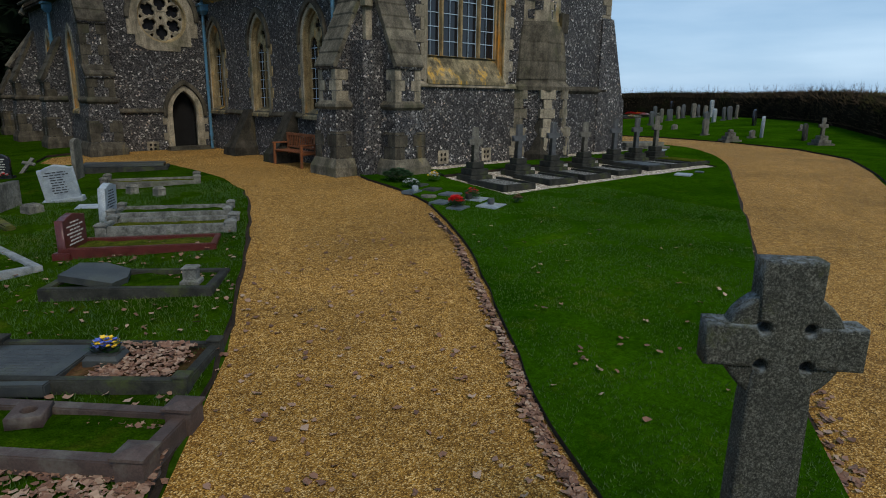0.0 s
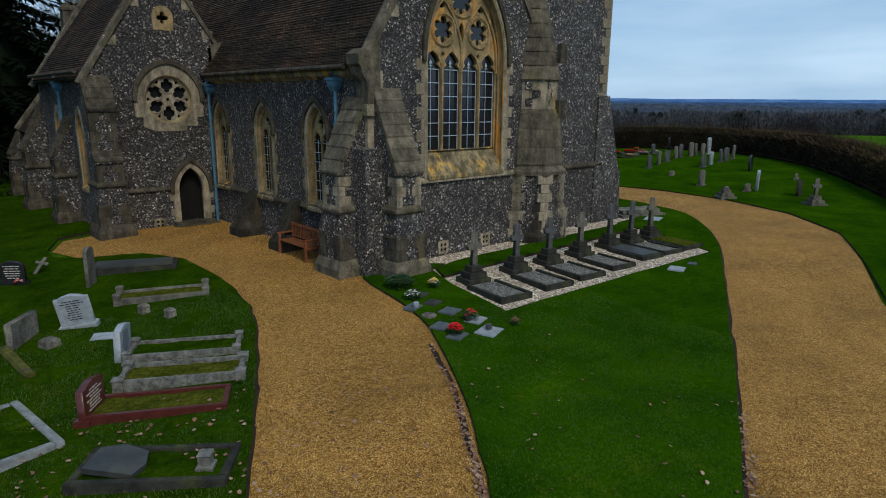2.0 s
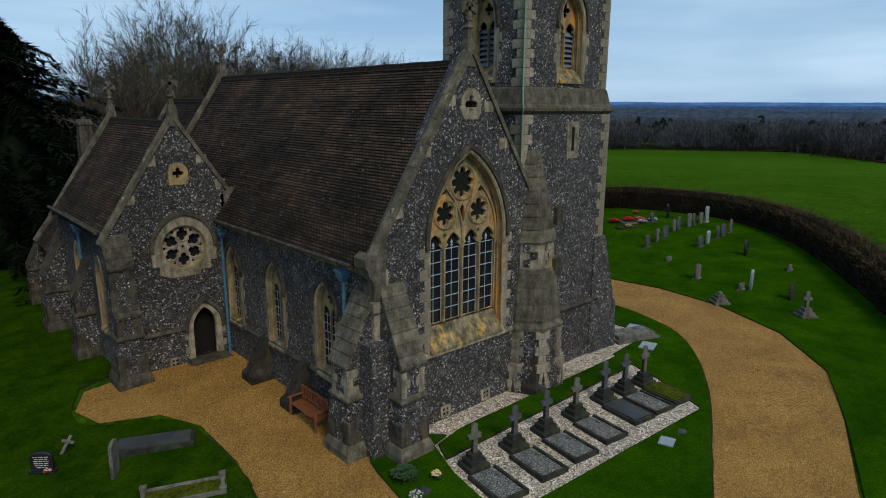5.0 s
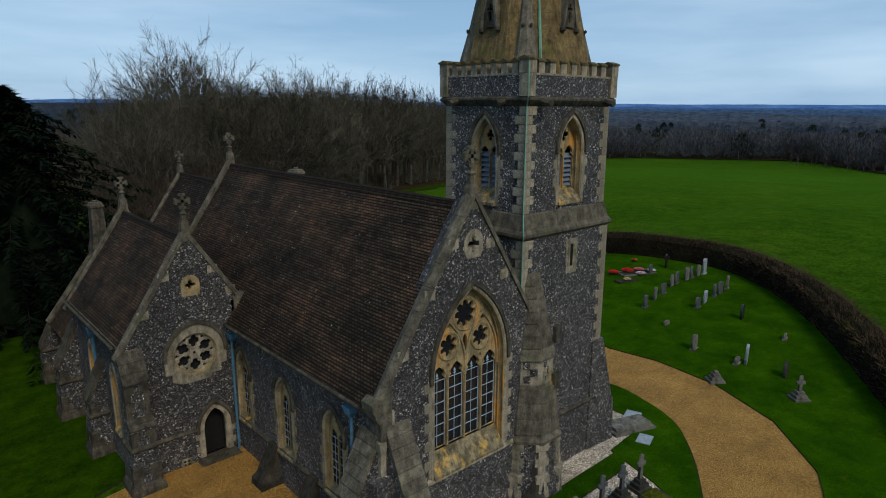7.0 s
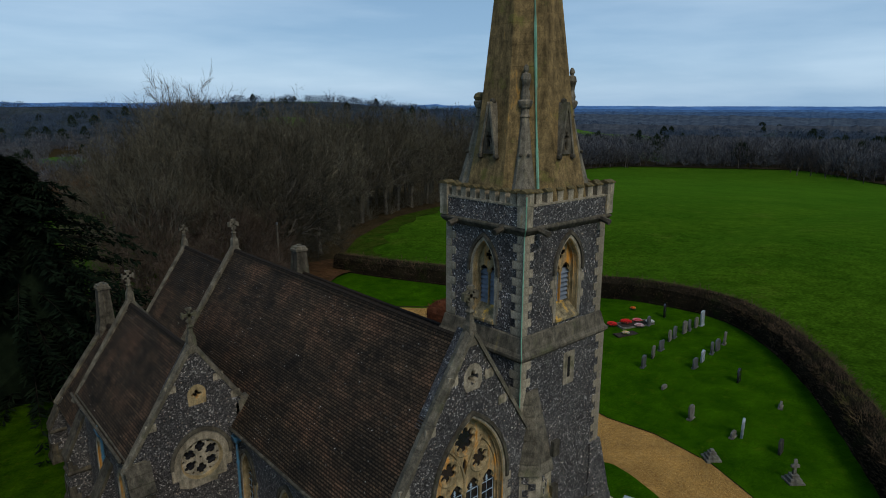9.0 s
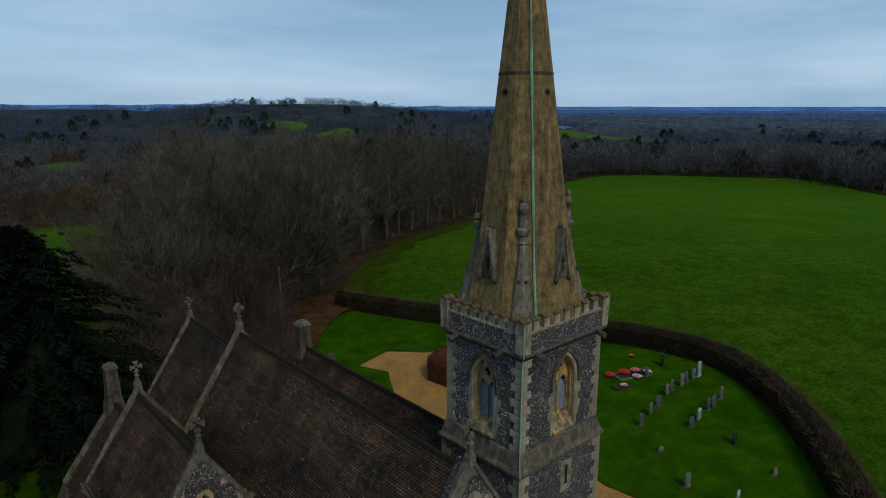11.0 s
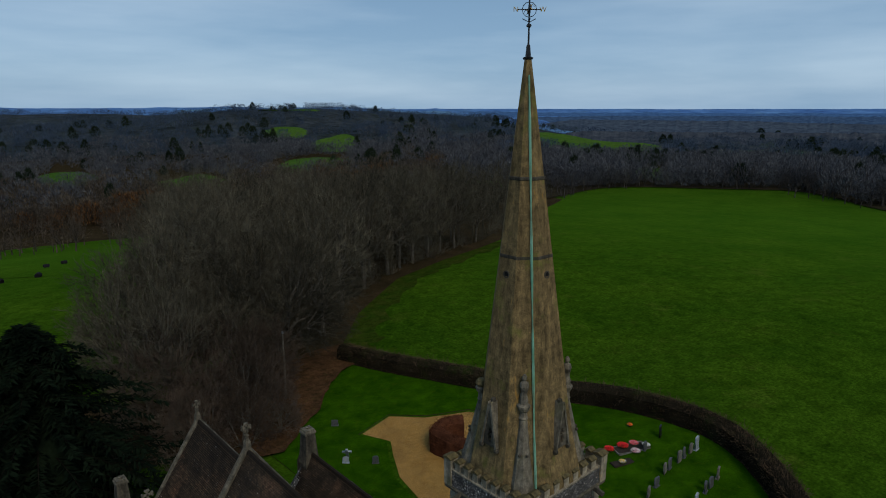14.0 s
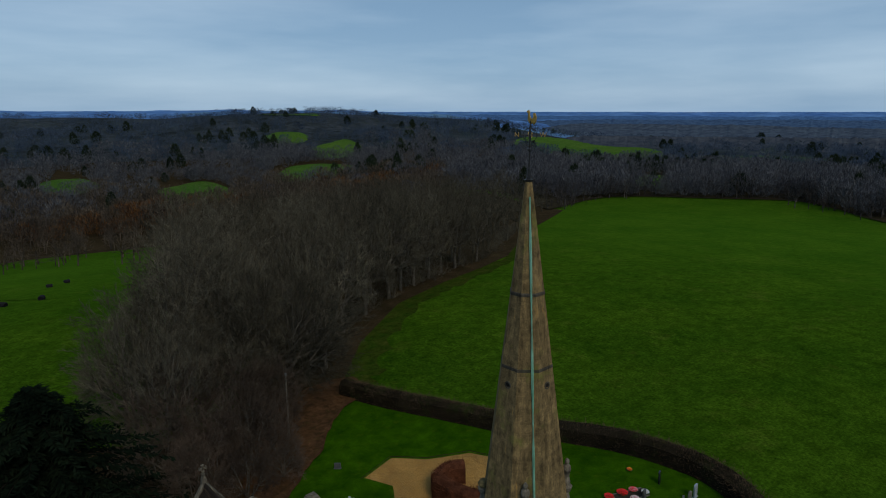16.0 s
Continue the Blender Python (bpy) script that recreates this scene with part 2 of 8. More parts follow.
FLINT = flint_mat("knapped_flint", 21.0, 0.0, (0.014, 0.015, 0.02))
FLINT_PALE = flint_mat("flint_with_pale_nodules", 22.0, 0.2, (0.016, 0.017, 0.022))
STONE = stone_mat("dressed_limestone", (0.17, 0.152, 0.112), (0.42, 0.365, 0.27), soot=0.52)
STONE_DARK = stone_mat("sooty_limestone", (0.034, 0.031, 0.024), (0.12, 0.106, 0.08), (0.13, 0.09, 0.03), (0.05, 0.055, 0.03), 0.55)
STONE_CAP = stone_mat("weathering_slab_stone", (0.055, 0.05, 0.038), (0.19, 0.168, 0.125), (0.2, 0.16, 0.06), (0.07, 0.075, 0.035), 0.45, 0.2)
STONE_SILL = stone_mat("lichened_sill_stone", (0.09, 0.078, 0.05), (0.36, 0.3, 0.18), (0.62, 0.34, 0.02), (0.11, 0.1, 0.05), 0.6, 0.1, 0.54)
STONE_WARM = stone_mat("ochre_window_stone", (0.18, 0.135, 0.07), (0.42, 0.325, 0.175), (0.55, 0.23, 0.022), (0.14, 0.125, 0.075), 0.42, 0.08, 0.54)
MOSSY_STONE = stone_mat("dark_mossy_stone", (0.02, 0.019, 0.015), (0.065, 0.058, 0.045), (0.1, 0.075, 0.03), (0.03, 0.036, 0.015), 0.5)
SPIRE_STONE = stone_mat("lichened_spire_stone", (0.09, 0.066, 0.03), (0.27, 0.19, 0.085), (0.42, 0.2, 0.02), (0.13, 0.14, 0.026), 0.55, 0.0)
SPIRE_GREY = stone_mat("grey_spire_stone", (0.085, 0.077, 0.06), (0.25, 0.22, 0.165), (0.22, 0.17, 0.06), (0.085, 0.085, 0.04), 0.5, 0.0)
STONE_LICHEN = stone_mat("ochre_lichened_coping", (0.07, 0.058, 0.028), (0.18, 0.14, 0.062), (0.42, 0.28, 0.05), (0.16, 0.14, 0.06), 0.4)
GRAVE_STONE = stone_mat("lichened_grave_stone", (0.07, 0.068, 0.058), (0.23, 0.222, 0.19), (0.26, 0.22, 0.1), (0.09, 0.1, 0.05), 0.4)
TILES = tile_mat("clay_roof_tiles")
LAWN = grass_mat("mown_lawn", (0.009, 0.036, 0.001), (0.028, 0.084, 0.002), (0.062, 0.098, 0.006), 0.5)
LAWN_LEFT = grass_mat("rough_grave_grass", (0.007, 0.024, 0.001), (0.027, 0.066, 0.002), (0.058, 0.07, 0.008), 0.8, (0.1, 0.055, 0.025), 60.0)
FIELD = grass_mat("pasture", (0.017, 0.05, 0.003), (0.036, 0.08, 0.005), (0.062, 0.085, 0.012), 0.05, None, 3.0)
# pasture paled and blued, so fields past 250 m carry haze in their colour
FIELD_PALE = grass_mat("hazed_far_pasture", (0.036, 0.092, 0.016), (0.062, 0.12, 0.022), (0.08, 0.11, 0.034), 0.02, None, 2.0)
_p = FIELD.node_tree.nodes["Principled BSDF"]     # a nap of fine blades that catches the sky at a low angle
_p.inputs["Sheen Weight"].default_value, _p.inputs["Sheen Roughness"].default_value = 0.2, 0.22
_p.inputs["Sheen Tint"].default_value = (0.3, 0.72, 0.05, 1)
WOOD_FLOOR = grass_mat("woodland_floor", (0.02, 0.017, 0.01), (0.046, 0.034, 0.02), (0.04, 0.046, 0.014), 0.2, (0.13, 0.065, 0.026), 20.0)
# distance haze is put into this land's blue-grey colour
HAZY_LAND = grass_mat("hazed_far_land", (0.02, 0.028, 0.036), (0.04, 0.05, 0.062), (0.055, 0.08, 0.05), 0.008, None, 0.05)
LEAF_LITTER = grass_mat("fallen_leaves", (0.03, 0.02, 0.012), (0.085, 0.046, 0.024), (0.03, 0.045, 0.01), 0.6, (0.24, 0.12, 0.055), 11.0)
VERGE = grass_mat("leafy_verge", (0.016, 0.042, 0.004), (0.034, 0.046, 0.008), (0.024, 0.058, 0.005), 0.4, (0.11, 0.06, 0.028), 5.0)
GRAVEL = gravel_mat("golden_gravel", (0.23, 0.116, 0.024), (0.47, 0.258, 0.053), (0.67, 0.45, 0.185), 78.0, 0.28)
SHINGLE = gravel_mat("pale_shingle", (0.3, 0.26, 0.21), (0.6, 0.54, 0.46), (0.85, 0.8, 0.72), 24.0, 0.2)
SOIL = plain_mat("cut_turf_soil", (0.014, 0.01, 0.007), (0.038, 0.026, 0.017), 6.0, 0.95, 0.0, 0.6)
BARK = plain_mat("grey_bark", (0.04, 0.036, 0.028), (0.115, 0.104, 0.085), 1.5, 0.95, 0.0, 0.5, None, 14.0, 0.3, gloss=0.0)
# blue here is distance haze painted into the hills' colour
HILL_HAZE = plain_mat("hazed_far_hills", (0.05, 0.12, 0.3), (0.11, 0.23, 0.46), 0.004, 1.0, 0.0, 0.0, (0.13, 0.23, 0.24), 0.02, gloss=0.0)
GLASS, _n, _l, _p = node_mat("dark_leaded_glass")
_p.inputs["Base Color"].default_value, _p.inputs["Roughness"].default_value = (0.012, 0.013, 0.016, 1), 0.12
BLACK = plain_mat("unlit_interior", (0.006, 0.006, 0.006), (0.01, 0.01, 0.01), 3.0, 1.0, 0.0, 0.0)
PIPE_BLUE = plain_mat("blue_painted_iron", (0.05, 0.15, 0.24), (0.08, 0.2, 0.3), 5.0, 0.45, 0.0, 0.1, (0.06, 0.09, 0.1))
BAR_BLUE = plain_mat("pale_blue_window_bars", (0.3, 0.4, 0.5), (0.38, 0.48, 0.58), 5.0, 0.5, 0.0, 0.1)
COPPER = plain_mat("green_copper_strip", (0.09, 0.26, 0.17), (0.22, 0.44, 0.32), 1.2, 0.6, 0.0, 0.1, (0.1, 0.16, 0.1))


# ---- building blocks ----
def thing(name, label, category, group="", kind="", m=None):
    ob = new(name)
    ob.empty_display_size = 0.2
    if m is not None:
        ob.matrix_world = m
    return tagged(ob, label, category, group, kind)


def mesh_of(bm, name, materials):
    me = bpy.data.meshes.new(name)
    bmesh.ops.recalc_face_normals(bm, faces=bm.faces[:])
    bm.to_mesh(me)
    bm.free()
    for m in materials if isinstance(materials, (list, tuple)) else [materials]:
        me.materials.append(m)
    return me


def part(name, bm, material, parent=None, label="", m=None):
    me = bm if isinstance(bm, bpy.types.Mesh) else mesh_of(bm, name, material)
    ob = new(name, me)
    if parent is not None:
        ob.parent = parent
    if m is not None:
        ob.matrix_local = m
    return tagged(ob, label)


def box(bm, x0, y0, z0, x1, y1, z1, m=None, mi=0):
    vs = [bm.verts.new(Vector(p)) for p in ((x0, y0, z0), (x1, y0, z0), (x1, y1, z0), (x0, y1, z0), (x0, y0, z1), (x1, y0, z1), (x1, y1, z1), (x0, y1, z1))]
    if m is not None:
        for v in vs:
            v.co = m @ v.co
    for q in ((0, 3, 2, 1), (4, 5, 6, 7), (0, 1, 5, 4), (1, 2, 6, 5), (2, 3, 7, 6), (3, 0, 4, 7)):
        bm.faces.new([vs[i] for i in q]).material_index = mi
    return vs


def loft(bm, rings, cap=True, mi=0):
    """Joins rings of equal length, each a list of points, one after another."""
    rows = [[bm.verts.new(Vector(p)) for p in r] for r in rings]
    k = len(rows[0])
    for a, b in zip(rows, rows[1:]):
        for i in range(k):
            bm.faces.new((a[i], a[(i + 1) % k], b[(i + 1) % k], b[i])).material_index = mi
    if cap:
        bm.faces.new(rows[0][::-1]).material_index = mi
        bm.faces.new(rows[-1]).material_index = mi
    return rows


def prism(bm, pts, a, b, plane="xz", mi=0):
    """A flat outline drawn in a plane, made solid from a to b along the third axis."""
    put = {"xz": lambda u, v, w: (u, w, v), "yz": lambda u, v, w: (w, u, v), "xy": lambda u, v, w: (u, v, w)}[plane]
    return loft(bm, [[put(u, v, a) for u, v in pts], [put(u, v, b) for u, v in pts]], True, mi)


def tube(bm, pts, r, sides=6, mi=0):
    pts = [Vector(p) for p in pts]
    rad = r if isinstance(r, (list, tuple)) else [r] * len(pts)
    rings = []
    for i, p in enumerate(pts):
        d = (pts[min(i + 1, len(pts) - 1)] - pts[max(i - 1, 0)]).normalized()
        s = d.cross(Vector((0.31, 0.87, 0.23)) if abs(d.z) > 0.8 else Vector((0, 0, 1))).normalized()
        t = d.cross(s)
        rings.append([p + (s * math.cos(2 * math.pi * k / sides) + t * math.sin(2 * math.pi * k / sides)) * rad[i] for k in range(sides)])
    loft(bm, rings, True, mi)


def bm_new():
    return bmesh.new()


def plate(outer, holes, depth, bevel=0.0):
    """A solid plate in the xz plane with holes right through, its front at y = 0, its back at y = depth."""
    cu = bpy.data.curves.new("outline", 'CURVE')
    cu.dimensions, cu.fill_mode = '2D', 'BOTH'
    cu.extrude, cu.bevel_depth, cu.bevel_resolution = depth / 2 - bevel, bevel, 1
    for loop in (outer, *holes):
        sp = cu.splines.new('POLY')
        sp.points.add(len(loop) - 1)
        for q, (u, v) in zip(sp.points, loop):
            q.co = (u, v, 0, 1)
        sp.use_cyclic_u = True
    ob = bpy.data.objects.new("outline", cu)
    scene.collection.objects.link(ob)
    me = bpy.data.meshes.new_from_object(ob.evaluated_get(bpy.context.evaluated_depsgraph_get()))
    bm = bmesh.new()
    bm.from_mesh(me)
    bmesh.ops.remove_doubles(bm, verts=bm.verts[:], dist=1e-5)
    bpy.data.objects.remove(ob)
    bpy.data.curves.remove(cu)
    bpy.data.meshes.remove(me)
    for v in bm.verts:
        v.co = Vector((v.co.x, depth / 2 - v.co.z, v.co.y))
    return bm


def place(bm, m):
    for v in bm.verts:
        v.co = m @ v.co
    return bm


def arch(w, spring, rise, x=0.0, z=0.0, n=7, foot=True):
    """A pointed arch: half-width w, straight sides up to spring, then two arcs that meet rise higher."""
    r = (w * w + rise * rise) / (2 * w)
    end = math.asin(min(1.0, rise / r))
    right = [(x + w - r + r * math.cos(end * k / n), z + spring + r * math.sin(end * k / n)) for k in range(n + 1)]
    left = [(2 * x - u, v) for u, v in right[-2::-1]]
    return ([(x + w, z)] if foot else []) + right + left + ([(x - w, z)] if foot else [])


def foil(x, z, r, lobes, turn=90, n=5):
    """The cusped outline of a many-lobed tracery hole of outer radius r."""
    k = math.sin(math.pi / lobes) * 1.01
    c = r / (1 + k)
    lr, out, steps = c * k, [], lobes * 2 * n
    for i in range(steps):
        a = 2 * math.pi * i / steps
        d = (a + math.pi / lobes) % (2 * math.pi / lobes) - math.pi / lobes
        rad = c * math.cos(d) + math.sqrt(max(0.0, lr * lr - (c * math.sin(d)) ** 2))
        out.append((x + rad * math.cos(a + radians(turn)), z + rad * math.sin(a + radians(turn))))
    return out


def disc(x, z, r, n=24):
    return [(x + r * math.cos(2 * math.pi * k / n), z + r * math.sin(2 * math.pi * k / n)) for k in range(n)]


def rect(x0, z0, x1, z1):
    return [(x0, z0), (x1, z0), (x1, z1), (x0, z1)]


FACE_S = Matrix.Rotation(radians(-90), 4, 'Z')   # turns a front that looks along -y to look along -x


def smooth(a, b, v):
    t = min(1.0, max(0.0, (v - a) / (b - a)))
    return t * t * (3 - 2 * t)


def yard(x, y):
    """Height of the churchyard, which falls gently towards the gate."""
    a, w = -0.80 + 0.025 * x + 0.05 * y, 0.12
    near = 0.03 - w * math.log1p(math.exp(min(60.0, (0.03 - a) / w)))
    return max(-2.5, near + 0.035 * min(0.0, x - 6))


def terrain(x, y):
    """Height of the land: the yard on its rise, the pasture rolling down, woods and far ridges."""
    dx, dy = x - 15, y - 20
    d, az = math.hypot(dx, dy), math.degrees(math.atan2(dx, dy))
    west = smooth(48, 12, az) if az > -60 else 1.0
    west = west if az < 120 else 0.0
    h = yard(x, y) + 0.65 * smooth(31, 46, x) * smooth(44, 30, y) - 0.5 * smooth(28, 44, y) * smooth(20, 28, x)
    h -= smooth(65, 340, d) * (13.5 + 15.0 * west)
    east = smooth(44, 58, az)
    h += smooth(450, 1500, d) * 14.0 * (1 - east)
    h -= smooth(380, 800, d) * 14.0 * east
    h += 24.0 * math.exp(-((x - 641) ** 2 + (y - 984) ** 2) / (2 * 210.0 ** 2))
    wob = noise.fractal(Vector((x * 0.0022, y * 0.0022, 3.1)), 1.0, 2.0, 3)
    h += wob * (22.0 - 16.0 * east) * smooth(380, 1300, d)
    h += smooth(900, 1700, d) * smooth(47, 30, az) * smooth(-45, 5, az) * 26.0
    h += smooth(1800, 4300, d) * (22.0 + 12.0 * east)
    return h


# ---- ground ----
FIELDS = ((22, 131, 27, 62), (32, 190, 22, 50), (173, 475, 29, 78), (116, 600, 22, 62), (292, 500, 38, 84), (446, 700, 34, 105), (458, 858, 34, 55), (850, 590, 110, 260), (872, 358, 100, 45), (420, 240, 18, 70), (640, 1180, 60, 110))


def open_land(x, y):
    """Whether a place lies in one of the valley's small fields: long ovals that point at the church."""
    for fx, fy, across, along in FIELDS:
        d = math.hypot(fx - 15, fy - 20)
        ux, uy = (fx - 15) / d, (fy - 20) / d
        a, b = (x - fx) * ux + (y - fy) * uy, (y - fy) * ux - (x - fx) * uy
        if (a / along) ** 2 + (b / across) ** 2 < 1:
            return True
    return False


def ground_sheet():
    bm = bmesh.new()
    radii = [0.0]
    while radii[-1] < 4700:
        radii.append(radii[-1] + max(2.0, radii[-1] * 0.035))
    ring, seg = [], 200
    mid = bm.verts.new((15, 20, terrain(15, 20)))
    for r in radii[1:]:
        ring.append([bm.verts.new((15 + r * math.cos(2 * math.pi * k / seg), 20 + r * math.sin(2 * math.pi * k / seg),
                                   terrain(15 + r * math.cos(2 * math.pi * k / seg), 20 + r * math.sin(2 * math.pi * k / seg)))) for k in range(seg)])
    for k in range(seg):
        bm.faces.new((mid, ring[0][k], ring[0][(k + 1) % seg]))
    for a, b in zip(ring, ring[1:]):
        for k in range(seg):
            bm.faces.new((a[k], b[k], b[(k + 1) % seg], a[(k + 1) % seg]))
    for f in bm.faces:
        c = f.calc_center_median()
        d, az = math.hypot(c.x - 15, c.y - 20), math.degrees(math.atan2(c.x - 15, c.y - 20))
        inside = open_land(c.x, c.y)
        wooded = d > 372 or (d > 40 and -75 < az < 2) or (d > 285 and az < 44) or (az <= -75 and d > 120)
        # past these distances the ground takes the haze-coloured materials
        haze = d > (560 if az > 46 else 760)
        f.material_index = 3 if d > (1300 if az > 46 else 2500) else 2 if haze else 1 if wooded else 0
    ob = part("ground", bm, [FIELD, WOOD_FLOOR, HAZY_LAND, HILL_HAZE])
    return tagged(ob, "green pasture rolling down from the churchyard", "ground", kind="structure")


ground_sheet()


def spline(pts, n=6, closed=False):
    """Rounds off a line of points."""
    P = [Vector((*p, 0)) if len(p) == 2 else Vector(p) for p in pts]
    out, k = [], len(P)
    for i in range(k if closed else k - 1):
        a, b, c, d = (P[(i - 1) % k], P[i], P[(i + 1) % k], P[(i + 2) % k]) if closed else (P[max(i - 1, 0)], P[i], P[i + 1], P[min(i + 2, k - 1)])
        for j in range(n):
            t = j / n
            out.append(0.5 * ((2 * b) + (c - a) * t + (2 * a - 5 * b + 4 * c - d) * t * t + (3 * b - a - 3 * c + d) * t ** 3))
    if not closed:
        out.append(P[-1])
    return [(p.x, p.y) for p in out]


def sheet(outline, lift, thick=0.0, grid=0.8, ragged=0.0):
    """A sheet of ground inside an outline, draped on the yard at a lift, with a cut edge that goes down by thick."""
    if ragged:
        outline = [(x + ragged * noise.noise(Vector((x * 3, y * 3, 1))), y + ragged * noise.noise(Vector((x * 3, y * 3, 7)))) for x, y in outline]
    bm = plate(outline, [], 0.1)
    bm.normal_update()
    low = [f for f in bm.faces if abs(f.normal.y) < 0.5 or f.calc_center_median().y > 0.05]
    bmesh.ops.delete(bm, geom=low, context='FACES')
    for v in bm.verts:
        v.co = Vector((v.co.x, v.co.z, 0))
    x0, x1 = min(p[0] for p in outline), max(p[0] for p in outline)
    y0, y1 = min(p[1] for p in outline), max(p[1] for p in outline)
    step = max(grid, (x1 - x0) / 70, (y1 - y0) / 70)
    for axis, a, b in ((0, x0, x1), (1, y0, y1)):
        v = a + step
        while v < b:
            co, no = ((v, 0, 0), (1, 0, 0)) if axis == 0 else ((0, v, 0), (0, 1, 0))
            bmesh.ops.bisect_plane(bm, geom=bm.verts[:] + bm.edges[:] + bm.faces[:], plane_co=co, plane_no=no)
            v += step
    for v in bm.verts:
        v.co.z = terrain(v.co.x, v.co.y) + lift + (0.02 * noise.noise(Vector((v.co.x, v.co.y, 0))) if thick else 0.0)
    if thick:
        rim = [e for e in bm.edges if e.is_boundary]
        made = bmesh.ops.extrude_edge_only(bm, edges=rim)["geom"]
        for v in [g for g in made if isinstance(g, bmesh.types.BMVert)]:
            v.co.z -= thick
        for f in [g for g in made if isinstance(g, bmesh.types.BMFace)]:
            f.material_index = 1
    return bm


# the valley's small fields, with uneven edges
for fx, fy, across, along in FIELDS:
    d = math.hypot(fx - 15, fy - 20)
    ux, uy = (fx - 15) / d, (fy - 20) / d
    rim = []
    for k in range(40):
        a = 2 * math.pi * k / 40
        r = 1.0 + 0.22 * noise.noise(Vector((math.cos(a) * 1.4 + fx, math.sin(a) * 1.4, fy)))
        u, w = along * r * math.cos(a), across * r * math.sin(a)
        rim.append((fx + u * ux - w * uy, fy + u * uy + w * ux))
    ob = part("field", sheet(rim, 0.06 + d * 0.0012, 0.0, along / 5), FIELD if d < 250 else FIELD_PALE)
    tagged(ob, "small green field among the valley woods", "field", kind="structure")

# the gravel: one sheet from the camera's foot past the porch door, round the lawn and behind the tower to the turning place
gravel_line = [(-4, -3), (-2.6, 0.5), (-1.5, 1.5), (0.2, 4.4), (1.5, 6.2), (2.5, 8.0), (3.7, 10.2), (4.9, 12.7), (5.3, 14.2), (5.6, 16.2), (5.6, 18.8), (4.9, 20.4), (3.3, 21.2), (2.9, 22.6),
               (3.5, 24.0), (8, 24.6), (14, 24.6), (24.5, 19), (25.2, 26), (26.0, 31), (27.2, 34.5), (28.1, 38.2), (30.0, 41.6), (31.2, 43.5), (30.0, 46.3), (34.0, 47.4), (36.5, 44.8), (40.5, 42.8), (41.8, 39.8),
               (36, 34), (31.0, 25), (30.4, 19.8), (30.8, 17.0), (30.2, 13.6), (28.4, 9.9), (25.3, 7.1), (21.4, 5.4), (17.4, 3.9), (13.5, 2.0), (9.5, 0.2), (5, -3)]
ob = part("path", sheet(gravel_line, 0.012), GRAVEL)
tagged(ob, "golden gravel path winding round the church", "path", kind="structure")

left_lawn = [(-40, -30)] + spline([(-3.4, -3), (-1.7, 1.4), (0.1, 4.4), (1.4, 6.2), (2.45, 8.0), (3.65, 10.2), (4.85, 12.7), (5.25, 14.2), (5.5, 16.2), (5.4, 18.6), (4.7, 20.2), (3.2, 21.0), (2.75, 22.4), (3.4, 24.3)], 4) + [(4.7, 24.7), (6.5, 27), (6.5, 33), (6.5, 42), (8, 52), (-40, 60)]
ob = part("lawn", sheet(left_lawn, 0.07, 0.09, 0.8, 0.1), [LAWN_LEFT, SOIL])
tagged(ob, "rough mossy grass between old graves with fallen leaves", "lawn", kind="structure")

mid_lawn = [(9.1, 14.0), (8.75, 14.1)] + spline([(8.4, 13.6), (8.15, 12.6), (7.95, 11.4), (7.45, 9.8), (6.4, 7.9), (5.4, 6.4), (4.5, 5.2), (3.7, 4.1), (2.95, 3.1), (2.3, 2.0), (1.6, 1.25), (1.2, 0.55), (1.7, 0.1), (2.9, 0.6), (4.5, 1.6), (6.1, 2.55),
            (7.3, 3.1), (10.1, 4.4), (12.4, 5.5), (15.2, 6.9), (19.4, 8.95), (22.6, 11.0), (24.6, 12.9), (25.4, 14.6), (25.9, 16.8), (24.8, 18.4)], 3) + [(23.6, 18.2), (23.4, 13.6), (20.3, 13.4), (19.55, 11.0), (18.55, 8.85), (9.45, 9.42), (9.8, 11.6), (10.3, 13.0), (11.0, 13.2), (10.6, 13.6)]
ob = part("lawn", sheet(mid_lawn, 0.07, 0.1, 0.6, 0.05), [LAWN, SOIL])
tagged(ob, "smooth green lawn with a cut turf edge", "lawn", kind="structure")

right_lawn = [(13.6, 1.7), (17.4, 3.8), (21.3, 5.3), (25.1, 7.05), (28.1, 9.85), (29.9, 13.4), (30.5, 17.0), (30.1, 19.9), (30.9, 25), (36.2, 33.8), (42.2, 39.6), (40.8, 43.1), (36.7, 45.1), (34.1, 47.7), (29.6, 46.4), (30.8, 43.6), (29.6, 41.7),
              (27.7, 38.3), (26.8, 34.6), (25.6, 31), (24.8, 27), (22, 34), (21.5, 50), (27, 62), (38.5, 62), (44.5, 50), (51, 37), (54.5, 26), (53.5, 19), (44.5, 11.6), (36, 6.8), (26, 1), (18, -6)]
ob = part("lawn", sheet(right_lawn, 0.07, 0.09, 0.9, 0.05), [LAWN, SOIL])
tagged(ob, "green churchyard lawn below the hedge", "lawn", kind="structure")

wood_line = [(8, 54), (20, 51), (26, 56), (31, 62), (39, 64.5), (50, 76), (66, 87.5), (84, 95), (100, 100), (117, 107), (166, 141), (240, 183), (270, 260), (150, 310), (90, 250), (62, 190), (43, 142), (30, 106), (18, 80)]
ob = part("woodland_floor", sheet(wood_line, 0.12, 0.0, 4.0, 1.6), WOOD_FLOOR)
tagged(ob, "brown leaf-strewn floor of the wood", "ground", kind="structure")
verge = [(40, 66), (50, 77), (66, 88.5), (84, 96), (100, 101), (117, 108), (140, 125), (143, 123), (119, 104.5), (102, 97), (85, 91.5), (68, 84), (53, 73), (44.5, 64)]
verge = spline(verge, 8, True)
